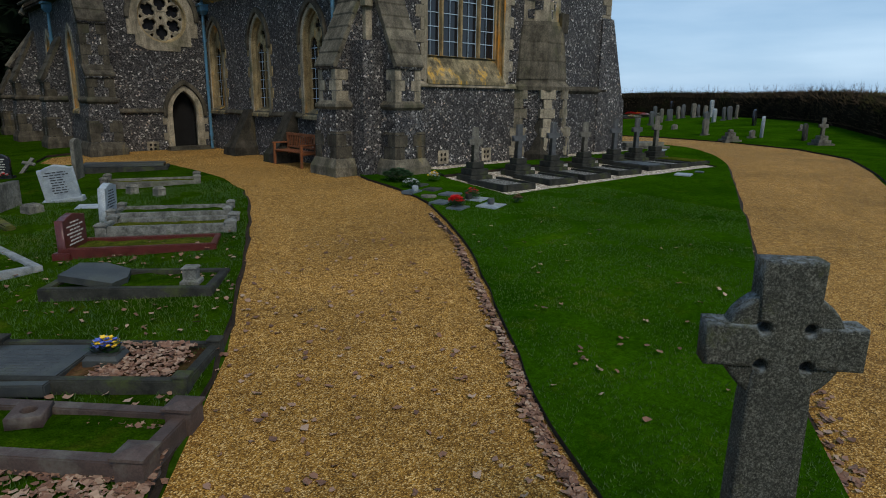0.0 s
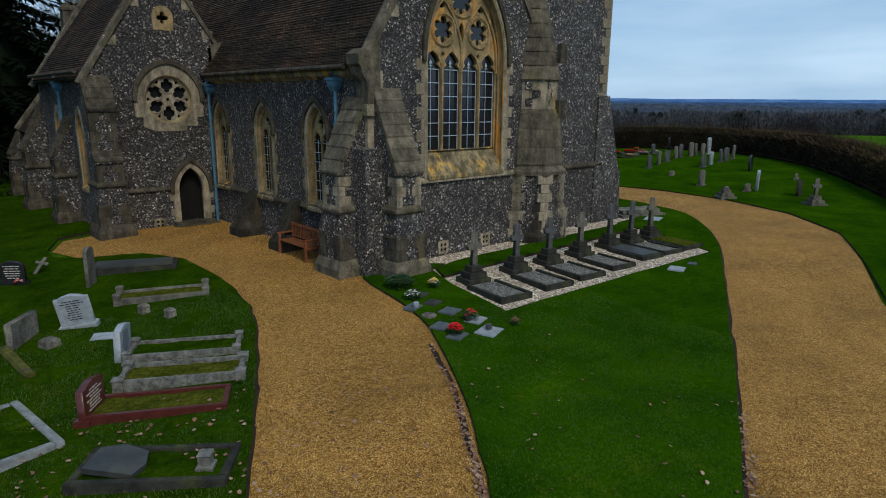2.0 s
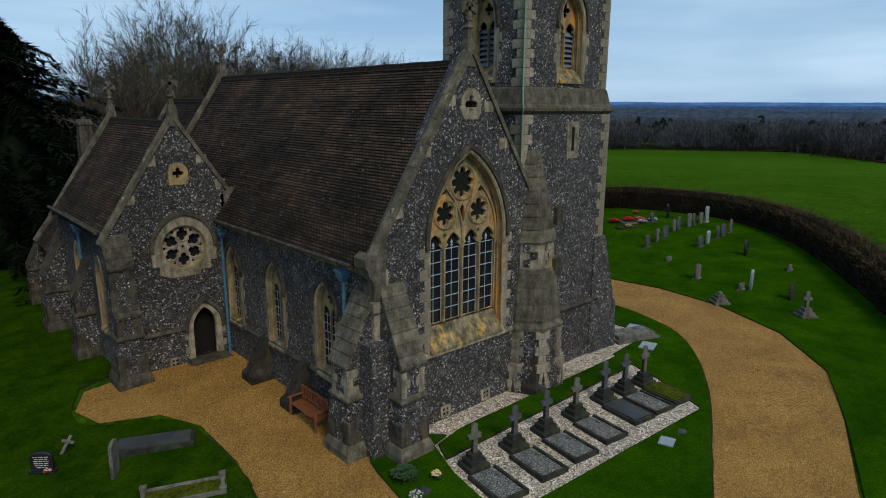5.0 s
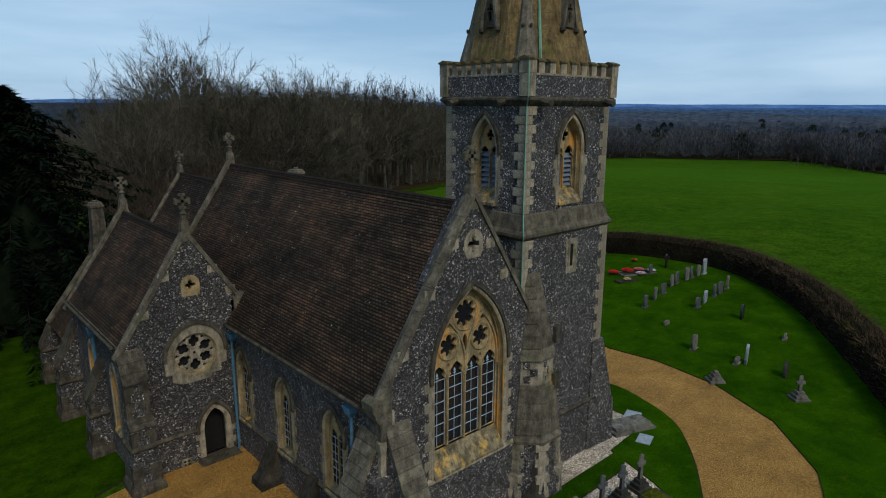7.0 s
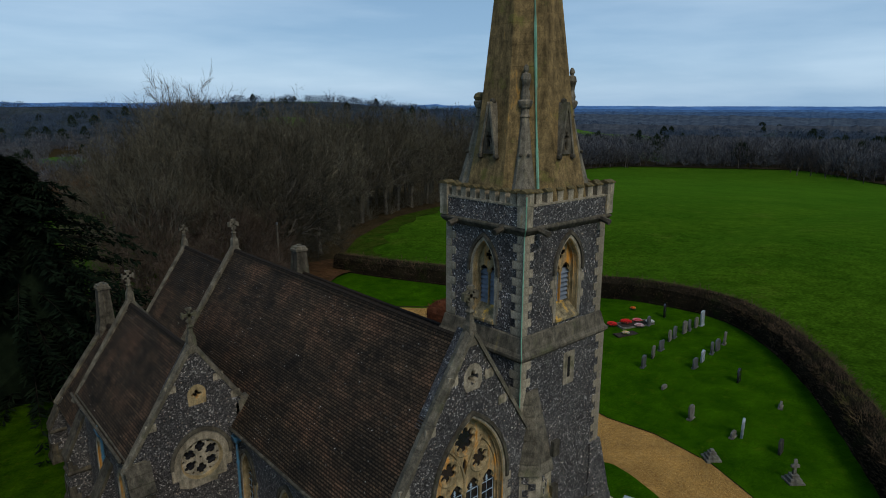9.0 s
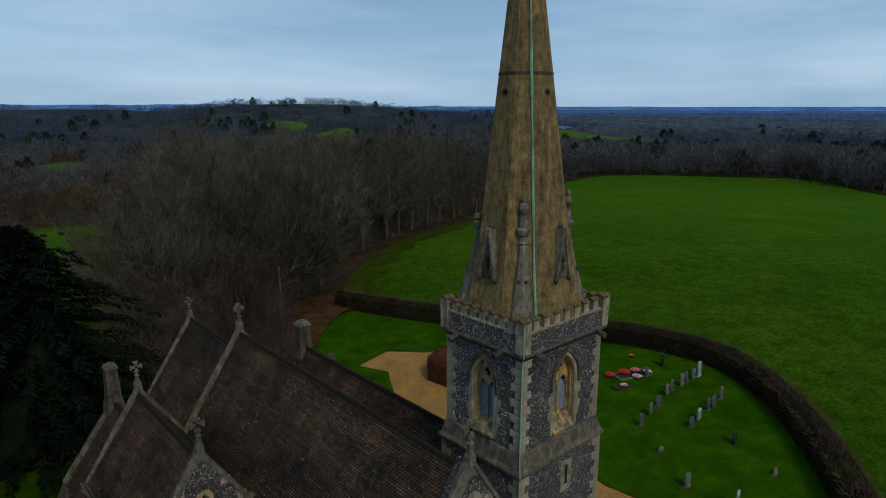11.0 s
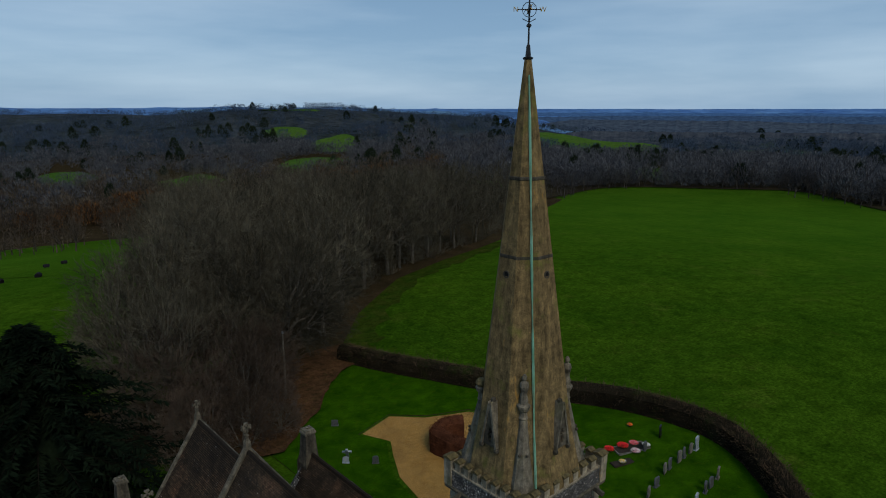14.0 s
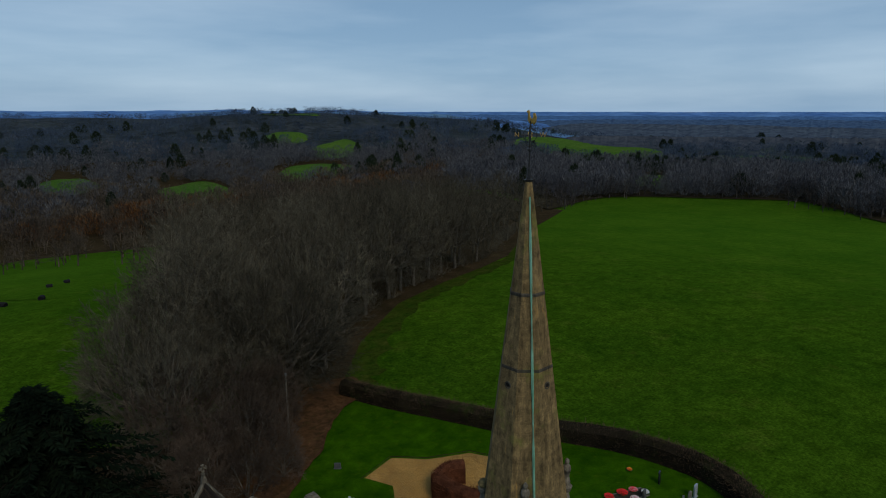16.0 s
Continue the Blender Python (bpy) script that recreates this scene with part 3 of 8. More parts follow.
ob = part("field_verge", sheet(verge, 0.09, 0.0, 3.0, 2.2), VERGE)
tagged(ob, "leaf-strewn rough verge between wood and pasture", "ground", kind="structure")
litter = spline([(21, 47.5), (26, 50.5), (29.5, 53), (32.5, 56.5), (36.5, 59.5), (39.5, 61), (42, 66), (36, 67), (30, 64), (24, 60), (17, 56)], 4, True)
ob = part("leaf_litter", sheet(litter, 0.32, 0.0, 0.9, 0.5), LEAF_LITTER)
tagged(ob, "drift of orange fallen leaves under the trees", "leaves", kind="structure")

shingle_line = [(8.6, 14.0), (10.4, 13.3), (10.05, 12.9), (9.6, 11.5), (9.3, 9.3), (18.65, 8.72), (19.7, 11.0), (20.6, 11.6), (20.4, 13.2), (23.6, 13.4), (24.2, 18.4), (18, 18.6), (9.2, 15.4)]
ob = part("shingle", sheet(shingle_line, 0.03, 0.0, 0.6), SHINGLE)
tagged(ob, "pale shingle strip round the wall and graves", "gravel", kind="structure")


# ---- the church ----
church = thing("church", "flint and limestone parish church with tower and spire", "church")
NAVE = dict(x0=8.95, x1=16.15, y0=14.0, y1=31.7, ridge=12.55, top=11.2, eave=5.55)
SLOPE = 1.45
BRICKY = plain_mat("red_plinth_brick", (0.16, 0.05, 0.03), (0.26, 0.09, 0.05), 5.0, 0.9, 0.0, 0.3, (0.08, 0.06, 0.05))
TOWER = dict(x0=15.3, x1=20.0, y0=14.32, y1=18.2)


def wall(name, outline, holes, depth, m, material=None, label=""):
    return part(name, place(plate(outline, holes, depth), m), material or FLINT, church, label)


def gable(x0, x1, ridge, eave, top, base=-0.6):
    return [(x0, base), (x1, base), (x1, eave), (ridge, top), (x0, eave)]


def at(y):
    return Matrix.Translation((0, y, 0))


def side(x):
    """A front that looks along -x: its own x runs along -y."""
    return Matrix.Translation((x, 0, 0)) @ FACE_S


def band(bm, pts, prof):
    """A moulding of the profile (out, up) pairs swept along a wall line of (x, y, nx, ny) points."""
    loft(bm, [[(x + nx * o, y + ny * o, z) for o, z in prof] for x, y, nx, ny in pts])


def cusped(w, spring, rise, x, z, n=12, deep=0.34):
    """A pointed light whose head is drawn in by one cusp on each side."""
    out = []
    for u, v in arch(w, spring, rise, x, z, n):
        t = (v - z - spring) / rise
        pull = deep * math.exp(-((t - 0.3) / 0.11) ** 2) if t > 0 else 0.0
        out.append((x + (u - x) * (1 - pull), v))
    return out


def roll(bm, m, pts, y, r, n=5):
    tube(bm, [m @ Vector((u, y, v)) for u, v in pts], r, n)


def gothic_window(parent, m, x, w, sill, spring, rise, lights=2, deep=0.42, frame_w=0.2, hood=True, louvre=False, bars=True, stone=None, toe=None):
    """A traceried pointed window: splayed surround, hood, bar tracery with cusped heads, panes or louvres, bars and sill."""
    stone = stone or STONE_WARM
    toe = toe if toe is not None else sill - 0.28
    wi, ri = w - 0.07, rise - 0.1
    tall = spring - toe
    win = part("window", place(plate(arch(w + frame_w, tall, rise + frame_w * 1.25, x, toe, 9), [arch(w, tall, rise, x, toe, 9)], 0.2), m @ at(-0.03)), STONE, parent)
    thick = 0.12 if lights > 2 else 0.07
    bm = bm_new()
    ring = lambda hw, rr, y: [(u, y, v) for u, v in arch(hw, tall, rr, x, toe, 10)]
    loft(bm, [ring(w + 0.04, rise + 0.05, 0.0), ring(w - 0.005, rise - 0.005, 0.0), ring(wi + 0.02, ri + 0.03, deep * 0.55), ring(wi, ri, deep), ring(w + 0.04, rise + 0.05, deep)], False)
    part("reveal", place(bm, m), stone, win)
    bm = bm_new()
    for f, y in ((0.25, 0.02), (0.75, deep * 0.5)):
        roll(bm, m, arch(w + (wi - w) * f, tall, rise + (ri - rise) * f, x, toe, 10), y, 0.026 if lights > 2 else 0.02)
    part("moulding", bm, stone, win)
    if hood:
        a, b = arch(w + frame_w + 0.08, 0.12, rise + frame_w * 1.25 + 0.1, x, spring - 0.12, 9), arch(w + frame_w - 0.02, 0.12, rise + frame_w * 1.25 - 0.03, x, spring - 0.12, 9)
        part("hood_mould", place(plate(a + b[::-1], [], 0.13, 0.015), m @ at(-0.1)), STONE_DARK, win)
    pitch = 2 * wi / lights
    lw = pitch * 0.5 - (0.05 if lights > 2 else 0.03)
    top = spring + (0.2 if lights > 2 else ri * 0.12)
    lh = top - sill - lw * 1.6
    holes = [cusped(lw, lh, lw * 1.6, x - wi + pitch * (k + 0.5), sill) for k in range(lights)]
    if lights == 2:
        holes.append(foil(x, spring + ri * 0.5, wi * 0.44, 4))
        rings = []
    else:
        rings = [(x - wi * 0.47, spring + 0.8, wi * 0.25, 6), (x + wi * 0.47, spring + 0.8, wi * 0.25, 6), (x, spring + 1.73, wi * 0.31, 8)]
        holes += [foil(*g) for g in rings]
        holes.append([(x, spring + 0.3), (x + 0.11, spring + 0.62), (x + 0.1, spring + 0.92), (x, spring + 1.08), (x - 0.1, spring + 0.92), (x - 0.11, spring + 0.62)])
        for s in (-1, 1):     # small pierced spandrels beside the wheels
            holes.append([(x + s * u, spring + v) for u, v in ((0.66, 1.42), (0.78, 1.36), (0.9, 1.4), (0.82, 1.6), (0.7, 1.72))][::s])
            holes.append([(x + s * u, spring + v) for u, v in ((0.72, 0.24), (0.8, 0.12), (0.72, 0.0), (0.64, 0.12))][::s])
    tr = plate(arch(wi + 0.02, spring - sill, ri + 0.02, x, sill, 9), holes, thick, 0.012)
    part("tracery", place(tr, m @ at(deep - thick)), stone, win)
    bm = bm_new()
    yf = deep - thick
    if lights > 2:   # roll mouldings that bring out the mullions and the three wheels
        for cx, cz, rr, _n in rings:
            roll(bm, m, disc(cx, cz, rr + 0.07, 20) + [(cx + rr + 0.07, cz)], yf, 0.05)
            roll(bm, m, disc(cx, cz, rr + 0.015, 20) + [(cx + rr + 0.015, cz)], yf, 0.022)
        for s in (-1, 1):     # ribs that arch over each pair of lights and run on past the crossing
            roll(bm, m, arch(wi * 0.49, 0.35, 1.62, x + s * wi * 0.49, spring - 0.35, 10, True), yf - 0.02, 0.05)
    for k in range(1, lights):
        roll(bm, m, [(x - wi + pitch * k, sill), (x - wi + pitch * k, top - lw)], yf, 0.05 if lights > 2 else 0.03)
    for k in range(lights):
        roll(bm, m, arch(lw + 0.025, 0.0, lw * 1.65, x - wi + pitch * (k + 0.5), sill + lh, 8, False), yf, 0.022)
    part("mullion", bm, stone, win)
    if louvre:
        for k in range(lights):
            cx = x - wi + pitch * (k + 0.5)
            for j in range(7):
                z = sill + 0.12 + j * (lh + 0.1) / 7
                bm = bm_new()
                box(bm, cx - lw - 0.03, -0.11, -0.012, cx + lw + 0.03, 0.11, 0.012, m @ Matrix.Translation((0, deep + 0.06, z)) @ Matrix.Rotation(radians(48), 4, 'X'))
                part("louvre", bm, SLATE, win)
        part("dark_opening", place(plate(arch(wi, spring - sill, ri, x, sill, 9), [], 0.03), m @ at(deep + 0.25)), BLACK, win)
    else:
        part("pane", place(plate(arch(wi, spring - sill, ri, x, sill, 9), [], 0.02), m @ at(deep - 0.015)), GLASS, win)
    if bars:
        bm = bm_new()
        t = 0.011 if lights > 2 else 0.007
        for k in range(lights):
            cx = x - wi + pitch * (k + 0.5)
            rows = int((lh + lw) / (0.4 if lights > 2 else 0.3))
            for j in range(1, rows + 1):
                z = sill + 0.04 + j * (lh + lw * 0.3) / (rows + 0.3)
                box(bm, cx - lw, -0.008, z - t, cx + lw, 0.008, z + t)
            tube(bm, [(cx, 0, sill), (cx, 0, sill + lh + lw * 0.5)], t, 4)
            for o in ((-0.97, 0.97) if lights > 2 else ()):
                tube(bm, [(cx + o * lw, 0, sill), (cx + o * lw, 0, sill + lh)], t, 4)
            c0 = sill + lh + lw * 0.55
            if lights > 2:    # a spear-head on the middle bar
                loft(bm, [[(cx + u, y, c0 + v) for u, v in ((0, 0.12), (0.05, 0.02), (0, -0.05), (-0.05, 0.02))] for y in (-0.008, 0.008)])
                box(bm, cx - 0.06, -0.008, c0 - 0.08, cx + 0.06, 0.008, c0 - 0.055)
        part("bar_grid", place(bm, m @ at(deep - 0.045)), BAR_BLUE, win)
    bm = bm_new()
    prism(bm, [(-0.1, toe), (-0.1, toe + 0.09), (-0.05, toe + 0.13), (deep - 0.01, sill + 0.03), (deep - 0.01, toe)], x - w - 0.01, x + w + 0.01, "yz")
    part("sill", place(bm, m), STONE_SILL, win)
    return win


def quoins(parent, x, y, sx, sy, z0, z1, long=0.5, short=0.3, h=0.32, proud=0.022, material=None):
    """Dressed corner stones, long and short by turns; sx, sy point into the wall from the corner."""
    material = material or STONE
    made = {}
    n = max(1, round((z1 - z0) / h))
    hh = (z1 - z0) / n
    for k in range(n):
        a, b = (long, short) if k % 2 else (short, long)
        if k % 2 not in made:
            bm = bm_new()
            x0, x1 = sorted((-sx * proud, sx * a))
            y0, y1 = sorted((-sy * proud, sy * b))
            box(bm, x0, y0, 0.006, x1, y1, hh - 0.006)
            bmesh.ops.bevel(bm, geom=bm.edges[:], offset=0.008, segments=1, affect='EDGES')
            made[k % 2] = mesh_of(bm, "quoin", material)
        part("quoin", made[k % 2], None, parent, "", Matrix.Translation((x, y, z0 + k * hh)))


def jamb_stones(parent, m, x, w, z0, z1, long=0.36, short=0.16, h=0.3, material=None):
    """Bonding stones that run from a window's jambs into the flint, long and short by turns."""
    made = {}
    n = max(1, round((z1 - z0) / h))
    hh = (z1 - z0) / n
    for k in range(n):
        for s in (-1, 1):
            key = (k % 2, s)
            if key not in made:
                bm = bm_new()
                a = long if k % 2 else short
                box(bm, min(0, s * a), -0.016, 0.006, max(0, s * a), 0.05, hh - 0.006)
                bmesh.ops.bevel(bm, geom=bm.edges[:], offset=0.006, segments=1, affect='EDGES')
                made[key] = mesh_of(bm, "jamb_stone", material or STONE)
            part("jamb_stone", made[key], None, parent, "", m @ Matrix.Translation((x + s * w, 0, z0 + k * hh)))


SLATE = plain_mat("blue_slate_louvre", (0.1, 0.13, 0.17), (0.17, 0.21, 0.27), 4.0, 0.5, 0.0, 0.2)


def tiled_roof(x_eave, z_eave, x_top, z_top, y0, y1, course=0.105):
    """One slope of plain tiles: overlapping courses, each tile proud of the one above."""
    bm = bmesh.new()
    run, rise = x_top - x_eave, z_top - z_eave
    length = math.hypot(run, rise)
    n = int(length / course)
    ux, uz = run / length, rise / length
    nx, nz = -uz * (1 if run > 0 else -1), abs(ux)
    rng = random.Random(int(y0 * 10 + x_eave))
    for k in range(n):
        a, b = k * length / n, (k + 1.25) * length / n
        y = y0
        while y < y1 - 0.02:
            e = min(y1, y + rng.uniform(0.9, 1.7))
            j = rng.uniform(-0.004, 0.006)
            lo, hi = (x_eave + ux * a, z_eave + uz * a), (x_eave + ux * b, z_eave + uz * b)
            t0, t1 = 0.034 + j, 0.01 + j
            p = [(lo[0] + nx * t0, lo[1] + nz * t0), (hi[0] + nx * t1, hi[1] + nz * t1), (hi[0] - nx * 0.01, hi[1] - nz * 0.01), (lo[0] - nx * 0.0, lo[1] - nz * 0.0)]
            va = [bm.verts.new((u, y, v)) for u, v in p]
            vb = [bm.verts.new((u, e, v)) for u, v in p]
            for i in (0, 3):
                bm.faces.new((va[i], va[(i + 1) % 4], vb[(i + 1) % 4], vb[i]))
            y = e
    # the boards below the tiles
    d = 0.14
    loft(bm, [[(x_eave, y, z_eave), (x_top, y, z_top), (x_top, y, z_top - d), (x_eave, y, z_eave - d * 0.6)] for y in (y0, y1)])
    me = bpy.data.meshes.new("roof")
    bm.to_mesh(me)
    bm.free()
    me.materials.append(TILES)
    return me


def roof_pair(x0, x1, ridge, eave, top, y0, y1, both=True):
    r = tagged(part("roof", tiled_roof(x0, eave, ridge, top, y0, y1), None, church), kind="stuff")
    if both:
        tagged(part("roof", tiled_roof(x1, eave, ridge, top, y0, y1), None, church), kind="stuff")
    n = int((y1 - y0) / 0.42)
    bm = bm_new()
    prism(bm, [(0.15, -0.15), (0.09, 0.02), (0.0, 0.07), (-0.09, 0.02), (-0.15, -0.15), (0, -0.03)], 0.005, (y1 - y0) / n - 0.005)
    me = mesh_of(bm, "ridge_tile", TILES)
    for k in range(n):
        part("ridge_tile", me, None, r, "", Matrix.Translation((ridge, y0 + k * (y1 - y0) / n, top + 0.04 + 0.006 * math.sin(k * 1.7))))
    return r


def coping(x0, z0, x1, z1, y0, y1, n=None, material=None):
    """Gable coping: a run of stones that lie on the slope, each with a weathered ridge."""
    length = math.hypot(x1 - x0, z1 - z0)
    n = n or max(2, round(length / 0.75))
    holder = None
    for k in range(n):
        a, b = k / n, (k + 1) / n - 0.012 / length
        pa, pb = Vector((x0 + (x1 - x0) * a, 0, z0 + (z1 - z0) * a)), Vector((x0 + (x1 - x0) * b, 0, z0 + (z1 - z0) * b))
        nrm = Vector((-(z1 - z0), 0, x1 - x0)).normalized()
        nrm = nrm if nrm.z > 0 else -nrm
        bm = bm_new()
        ym = (y0 + y1) / 2
        prof = [(y0, -0.04), (y0, 0.09), (ym, 0.16), (y1, 0.09), (y1, -0.04)]
        loft(bm, [[(q.x + nrm.x * o, y, q.z + nrm.z * o) for y, o in prof] for q in (pa, pb)])
        if holder is None:
            holder = part("coping", bm, material or STONE_CAP, church)
        else:
            part("coping_stone", bm, material or STONE_CAP, holder)
    return holder


def finial(x, y, z, h=1.0, wheel=True):
    """A carved stone gable cross on a foot."""
    bm = bm_new()
    loft(bm, [[(x + s * math.cos(a), y + s * math.sin(a), z + v) for a in [radians(45 + 90 * k) for k in range(4)]] for s, v in ((0.26, -0.62), (0.22, -0.2), (0.2, 0.05), (0.13, 0.16), (0.1, 0.3 * h), (0.16, 0.36 * h), (0.08, 0.42 * h), (0.07, 0.5 * h))])
    c = z + 0.74 * h
    r = 0.24 * h
    for k in range(4):
        a = radians(90 * k)
        d = Vector((math.cos(a), 0, math.sin(a)))
        s = Vector((-math.sin(a), 0, math.cos(a)))
        o = Vector((x, y, c))
        pts = [(0, 0.045), (0.6, 0.04), (0.78, 0.11), (1.0, 0.09), (1.0, -0.09), (0.78, -0.11), (0.6, -0.04), (0, -0.045)]
        loft(bm, [[o + d * (u * r) + s * (v * h) + Vector((0, t, 0)) for u, v in pts] for t in (-0.06, 0.06)])
    if wheel:
        n = 14
        tube(bm, [(x + 0.66 * r * math.cos(2 * math.pi * k / n), y, c + 0.66 * r * math.sin(2 * math.pi * k / n)) for k in range(n + 1)], 0.045 * h, 5)
    part("finial", bm, STONE_CAP, church, "lichened stone gable cross")


# nave: west front with the great window, south side with three lancets
N = NAVE
front = wall("west_wall", [(N["x0"], -0.6), (N["x1"], -0.6), (N["x1"], 6.0), (12.6, 11.45), (N["x0"], 5.72)], [arch(1.62, 3.4, 2.7, 12.6, 2.45, 9), disc(12.62, 9.92, 0.24, 16)], 0.7, at(N["y0"]), FLINT_PALE)
gothic_window(front, at(N["y0"]), 12.6, 1.6, 3.2, 5.85, 2.68, 4, 0.42, 0.11, True, toe=2.4)
jamb_stones(front, at(N["y0"] - 0.004), 12.6, 1.7, 2.5, 5.8, 0.3, 0.13, 0.33)
bm = plate([(12.62 + 0.4 * math.cos(radians(a)), 9.94 + 0.46 * math.sin(radians(a))) for a in range(0, 181, 20)] + [(12.22, 9.7), (12.34, 9.48), (12.9, 9.48), (13.02, 9.7)], [foil(12.62, 9.92, 0.26, 4)], 0.5)
part("gable_light", place(bm, at(N["y0"] - 0.03)), STONE, front, "small quatrefoil opening in a stone ring")
part("dark_opening", place(plate(disc(12.62, 9.92, 0.3, 12), [], 0.03), at(N["y0"] + 0.4)), BLACK, front)
for dx, z in ((-2.75, 6.95), (-1.72, 8.6), (-0.78, 10.02), (1.5, 8.72), (0.82, 9.85)):
    bm = bm_new()
    box(bm, 12.55 + dx - 0.2, -0.015, z - 0.16, 12.55 + dx + 0.2, 0.05, z + 0.16)
    part("corbel_stone", place(bm, at(N["y0"])), STONE, front)

S0 = side(N["x0"])
lanc = [-23.3, -19.93, -16.62]
south = wall("south_wall", rect(-24.0, -0.6, -14.35, 5.5), [arch(0.58, 2.3, 0.86, c, 1.32, 7) for c in lanc], 0.6, S0)
for c in lanc:
    gothic_window(south, S0, c, 0.56, 1.62, 3.62, 0.86, 2, 0.26, 0.13, True)
    jamb_stones(south, S0 @ at(-0.004), c, 0.66, 1.6, 3.6, 0.2, 0.07, 0.34, STONE_WARM)
for x, y0, z1 in ((8.95, 24.0, 6.5), (15.6, 18.2, 6.0)):
    bm = bm_new()
    box(bm, x, y0, -0.6, x + 0.55, 31.7, z1)
    part("nave_wall", bm, FLINT, church)
wall("gable_wall", gable(9.0, 16.1, 12.55, 6.0, 11.15), [], 0.6, at(31.3))
roof_pair(8.7, 16.4, 12.55, 5.55, 11.12, 14.3, 31.5)
coping(8.8, 5.48, 12.6, 11.45, 13.93, 14.36)
coping(16.3, 5.77, 12.6, 11.45, 13.93, 14.36)
coping(8.9, 5.85, 12.55, 11.3, 31.35, 31.75)
coping(16.1, 6.0, 12.55, 11.3, 31.35, 31.75)
finial(12.6, 14.15, 11.62, 1.35)
finial(12.58, 31.55, 11.62, 1.15)
# kneeler stones at the foot of the coping
bm = bm_new()
prism(bm, [(8.6, 5.8), (8.62, 5.55), (8.7, 5.48), (8.74, 5.3), (8.86, 5.12), (8.9, 4.5), (9.3, 4.5), (9.3, 6.3), (8.98, 5.84), (8.8, 5.94)], 13.9, 14.44, "xz")
part("kneeler", bm, STONE_CAP, front, "carved stone kneeler")

# chancel beyond the nave
for x in (9.6, 15.0):
    bm = bm_new()
    box(bm, x, 31.6, -0.6, x + 0.5, 38.9, 5.6)
    part("chancel_wall", bm, FLINT, church)
wall("chancel_gable", gable(9.6, 15.5, 12.55, 5.7, 10.0), [], 0.5, at(38.5))
roof_pair(9.35, 15.75, 12.55, 5.5, 10.1, 31.7, 38.6)
coping(9.3, 5.3, 12.55, 10.15, 38.5, 38.9)
coping(15.8, 5.3, 12.55, 10.15, 38.5, 38.9)
finial(12.55, 38.75, 10.45, 1.0, False)

# south chapel with the rose window and the door
ROSE = (7.39, 4.62)
hole_door = arch(0.5, 1.25, 0.82, 7.92, 0.12, 6)
chapel = wall("chapel_wall", [(4.85, -0.6), (9.4, -0.6), (9.4, 6.35), (7.38, 9.4), (4.85, 5.5)], [disc(*ROSE, 0.84, 28), disc(7.4, 7.4, 0.24, 16), hole_door], 0.6, at(24.0))
lobes = []
for k in range(6):      # six petals, each cut as a four-lobed hole, with a small eye in each gap at the rim
    a = radians(90 + 60 * k)
    hole = []
    for u, v in foil(0, 0, 0.27, 4, 0):
        f = 0.42 * 0.262 / math.hypot(u, v) + 0.58
        hole.append((0.49 + u * f, 0.84 * v * f))
    lobes.append([(ROSE[0] + u * math.cos(a) - v * math.sin(a), ROSE[1] + u * math.sin(a) + v * math.cos(a)) for u, v in hole])
    b = a + radians(30)
    lobes.append([(ROSE[0] + 0.69 * math.cos(b) + q * math.cos(b + c), ROSE[1] + 0.69 * math.sin(b) + q * math.sin(b + c)) for q, c in ((0.06, 0.0), (0.085, 1.45), (0.1, 3.14), (0.085, -1.45))])
lobes.append(disc(*ROSE, 0.07, 8))
steps = [(-0.55, -1.12), (0.55, -1.12), (0.55, -0.94), (0.95, -0.94), (0.95, -0.62), (1.2, -0.62), (1.2, -0.05), (1.14, -0.05)]
crown = arch(1.12, 0.0, 1.25, *ROSE, 8, False)
outer = [(ROSE[0] + u, ROSE[1] + v) for u, v in steps] + crown + [(ROSE[0] - u, ROSE[1] + v) for u, v in ((1.14, -0.05), (1.2, -0.05), (1.2, -0.62), (0.95, -0.62), (0.95, -0.94))]
rose = part("rose_window", place(plate(outer, [disc(*ROSE, 0.84, 28)], 0.3), at(23.965)), STONE, chapel, "round stone rose window with six trefoil lights")
bm = bm_new()
loft(bm, [[(u, y, v) for u, v in disc(*ROSE, r, 28)] for r, y in ((0.88, 23.97), (0.84, 23.965), (0.8, 24.0), (0.79, 24.08), (0.74, 24.14), (0.74, 24.3), (0.88, 24.3))], False)
part("reveal", bm, STONE_WARM, rose)
part("tracery", place(plate(disc(*ROSE, 0.8, 28), lobes, 0.1, 0.01), at(24.12)), STONE, rose)
bm = bm_new()
for k in range(6):
    a = radians(90 + 60 * k)
    roll(bm, Matrix.Identity(4), [(ROSE[0] + (0.49 + 0.28 * math.cos(c)) * math.cos(a) - 0.235 * math.sin(c) * math.sin(a), ROSE[1] + (0.49 + 0.28 * math.cos(c)) * math.sin(a) + 0.235 * math.sin(c) * math.cos(a)) for c in [2 * math.pi * j / 16 for j in range(17)]], 24.12, 0.03)
part("petal_ring", bm, STONE, rose)
part("pane", place(plate(disc(*ROSE, 0.84, 20), [], 0.02), at(24.27)), GLASS, rose)
a, b = arch(1.24, 0.06, 1.38, ROSE[0], ROSE[1] - 0.06, 9), arch(1.12, 0.06, 1.25, ROSE[0], ROSE[1] - 0.06, 9)
part("hood_mould", place(plate(a + b[::-1], [], 0.12, 0.012), at(23.89)), STONE_DARK, rose)
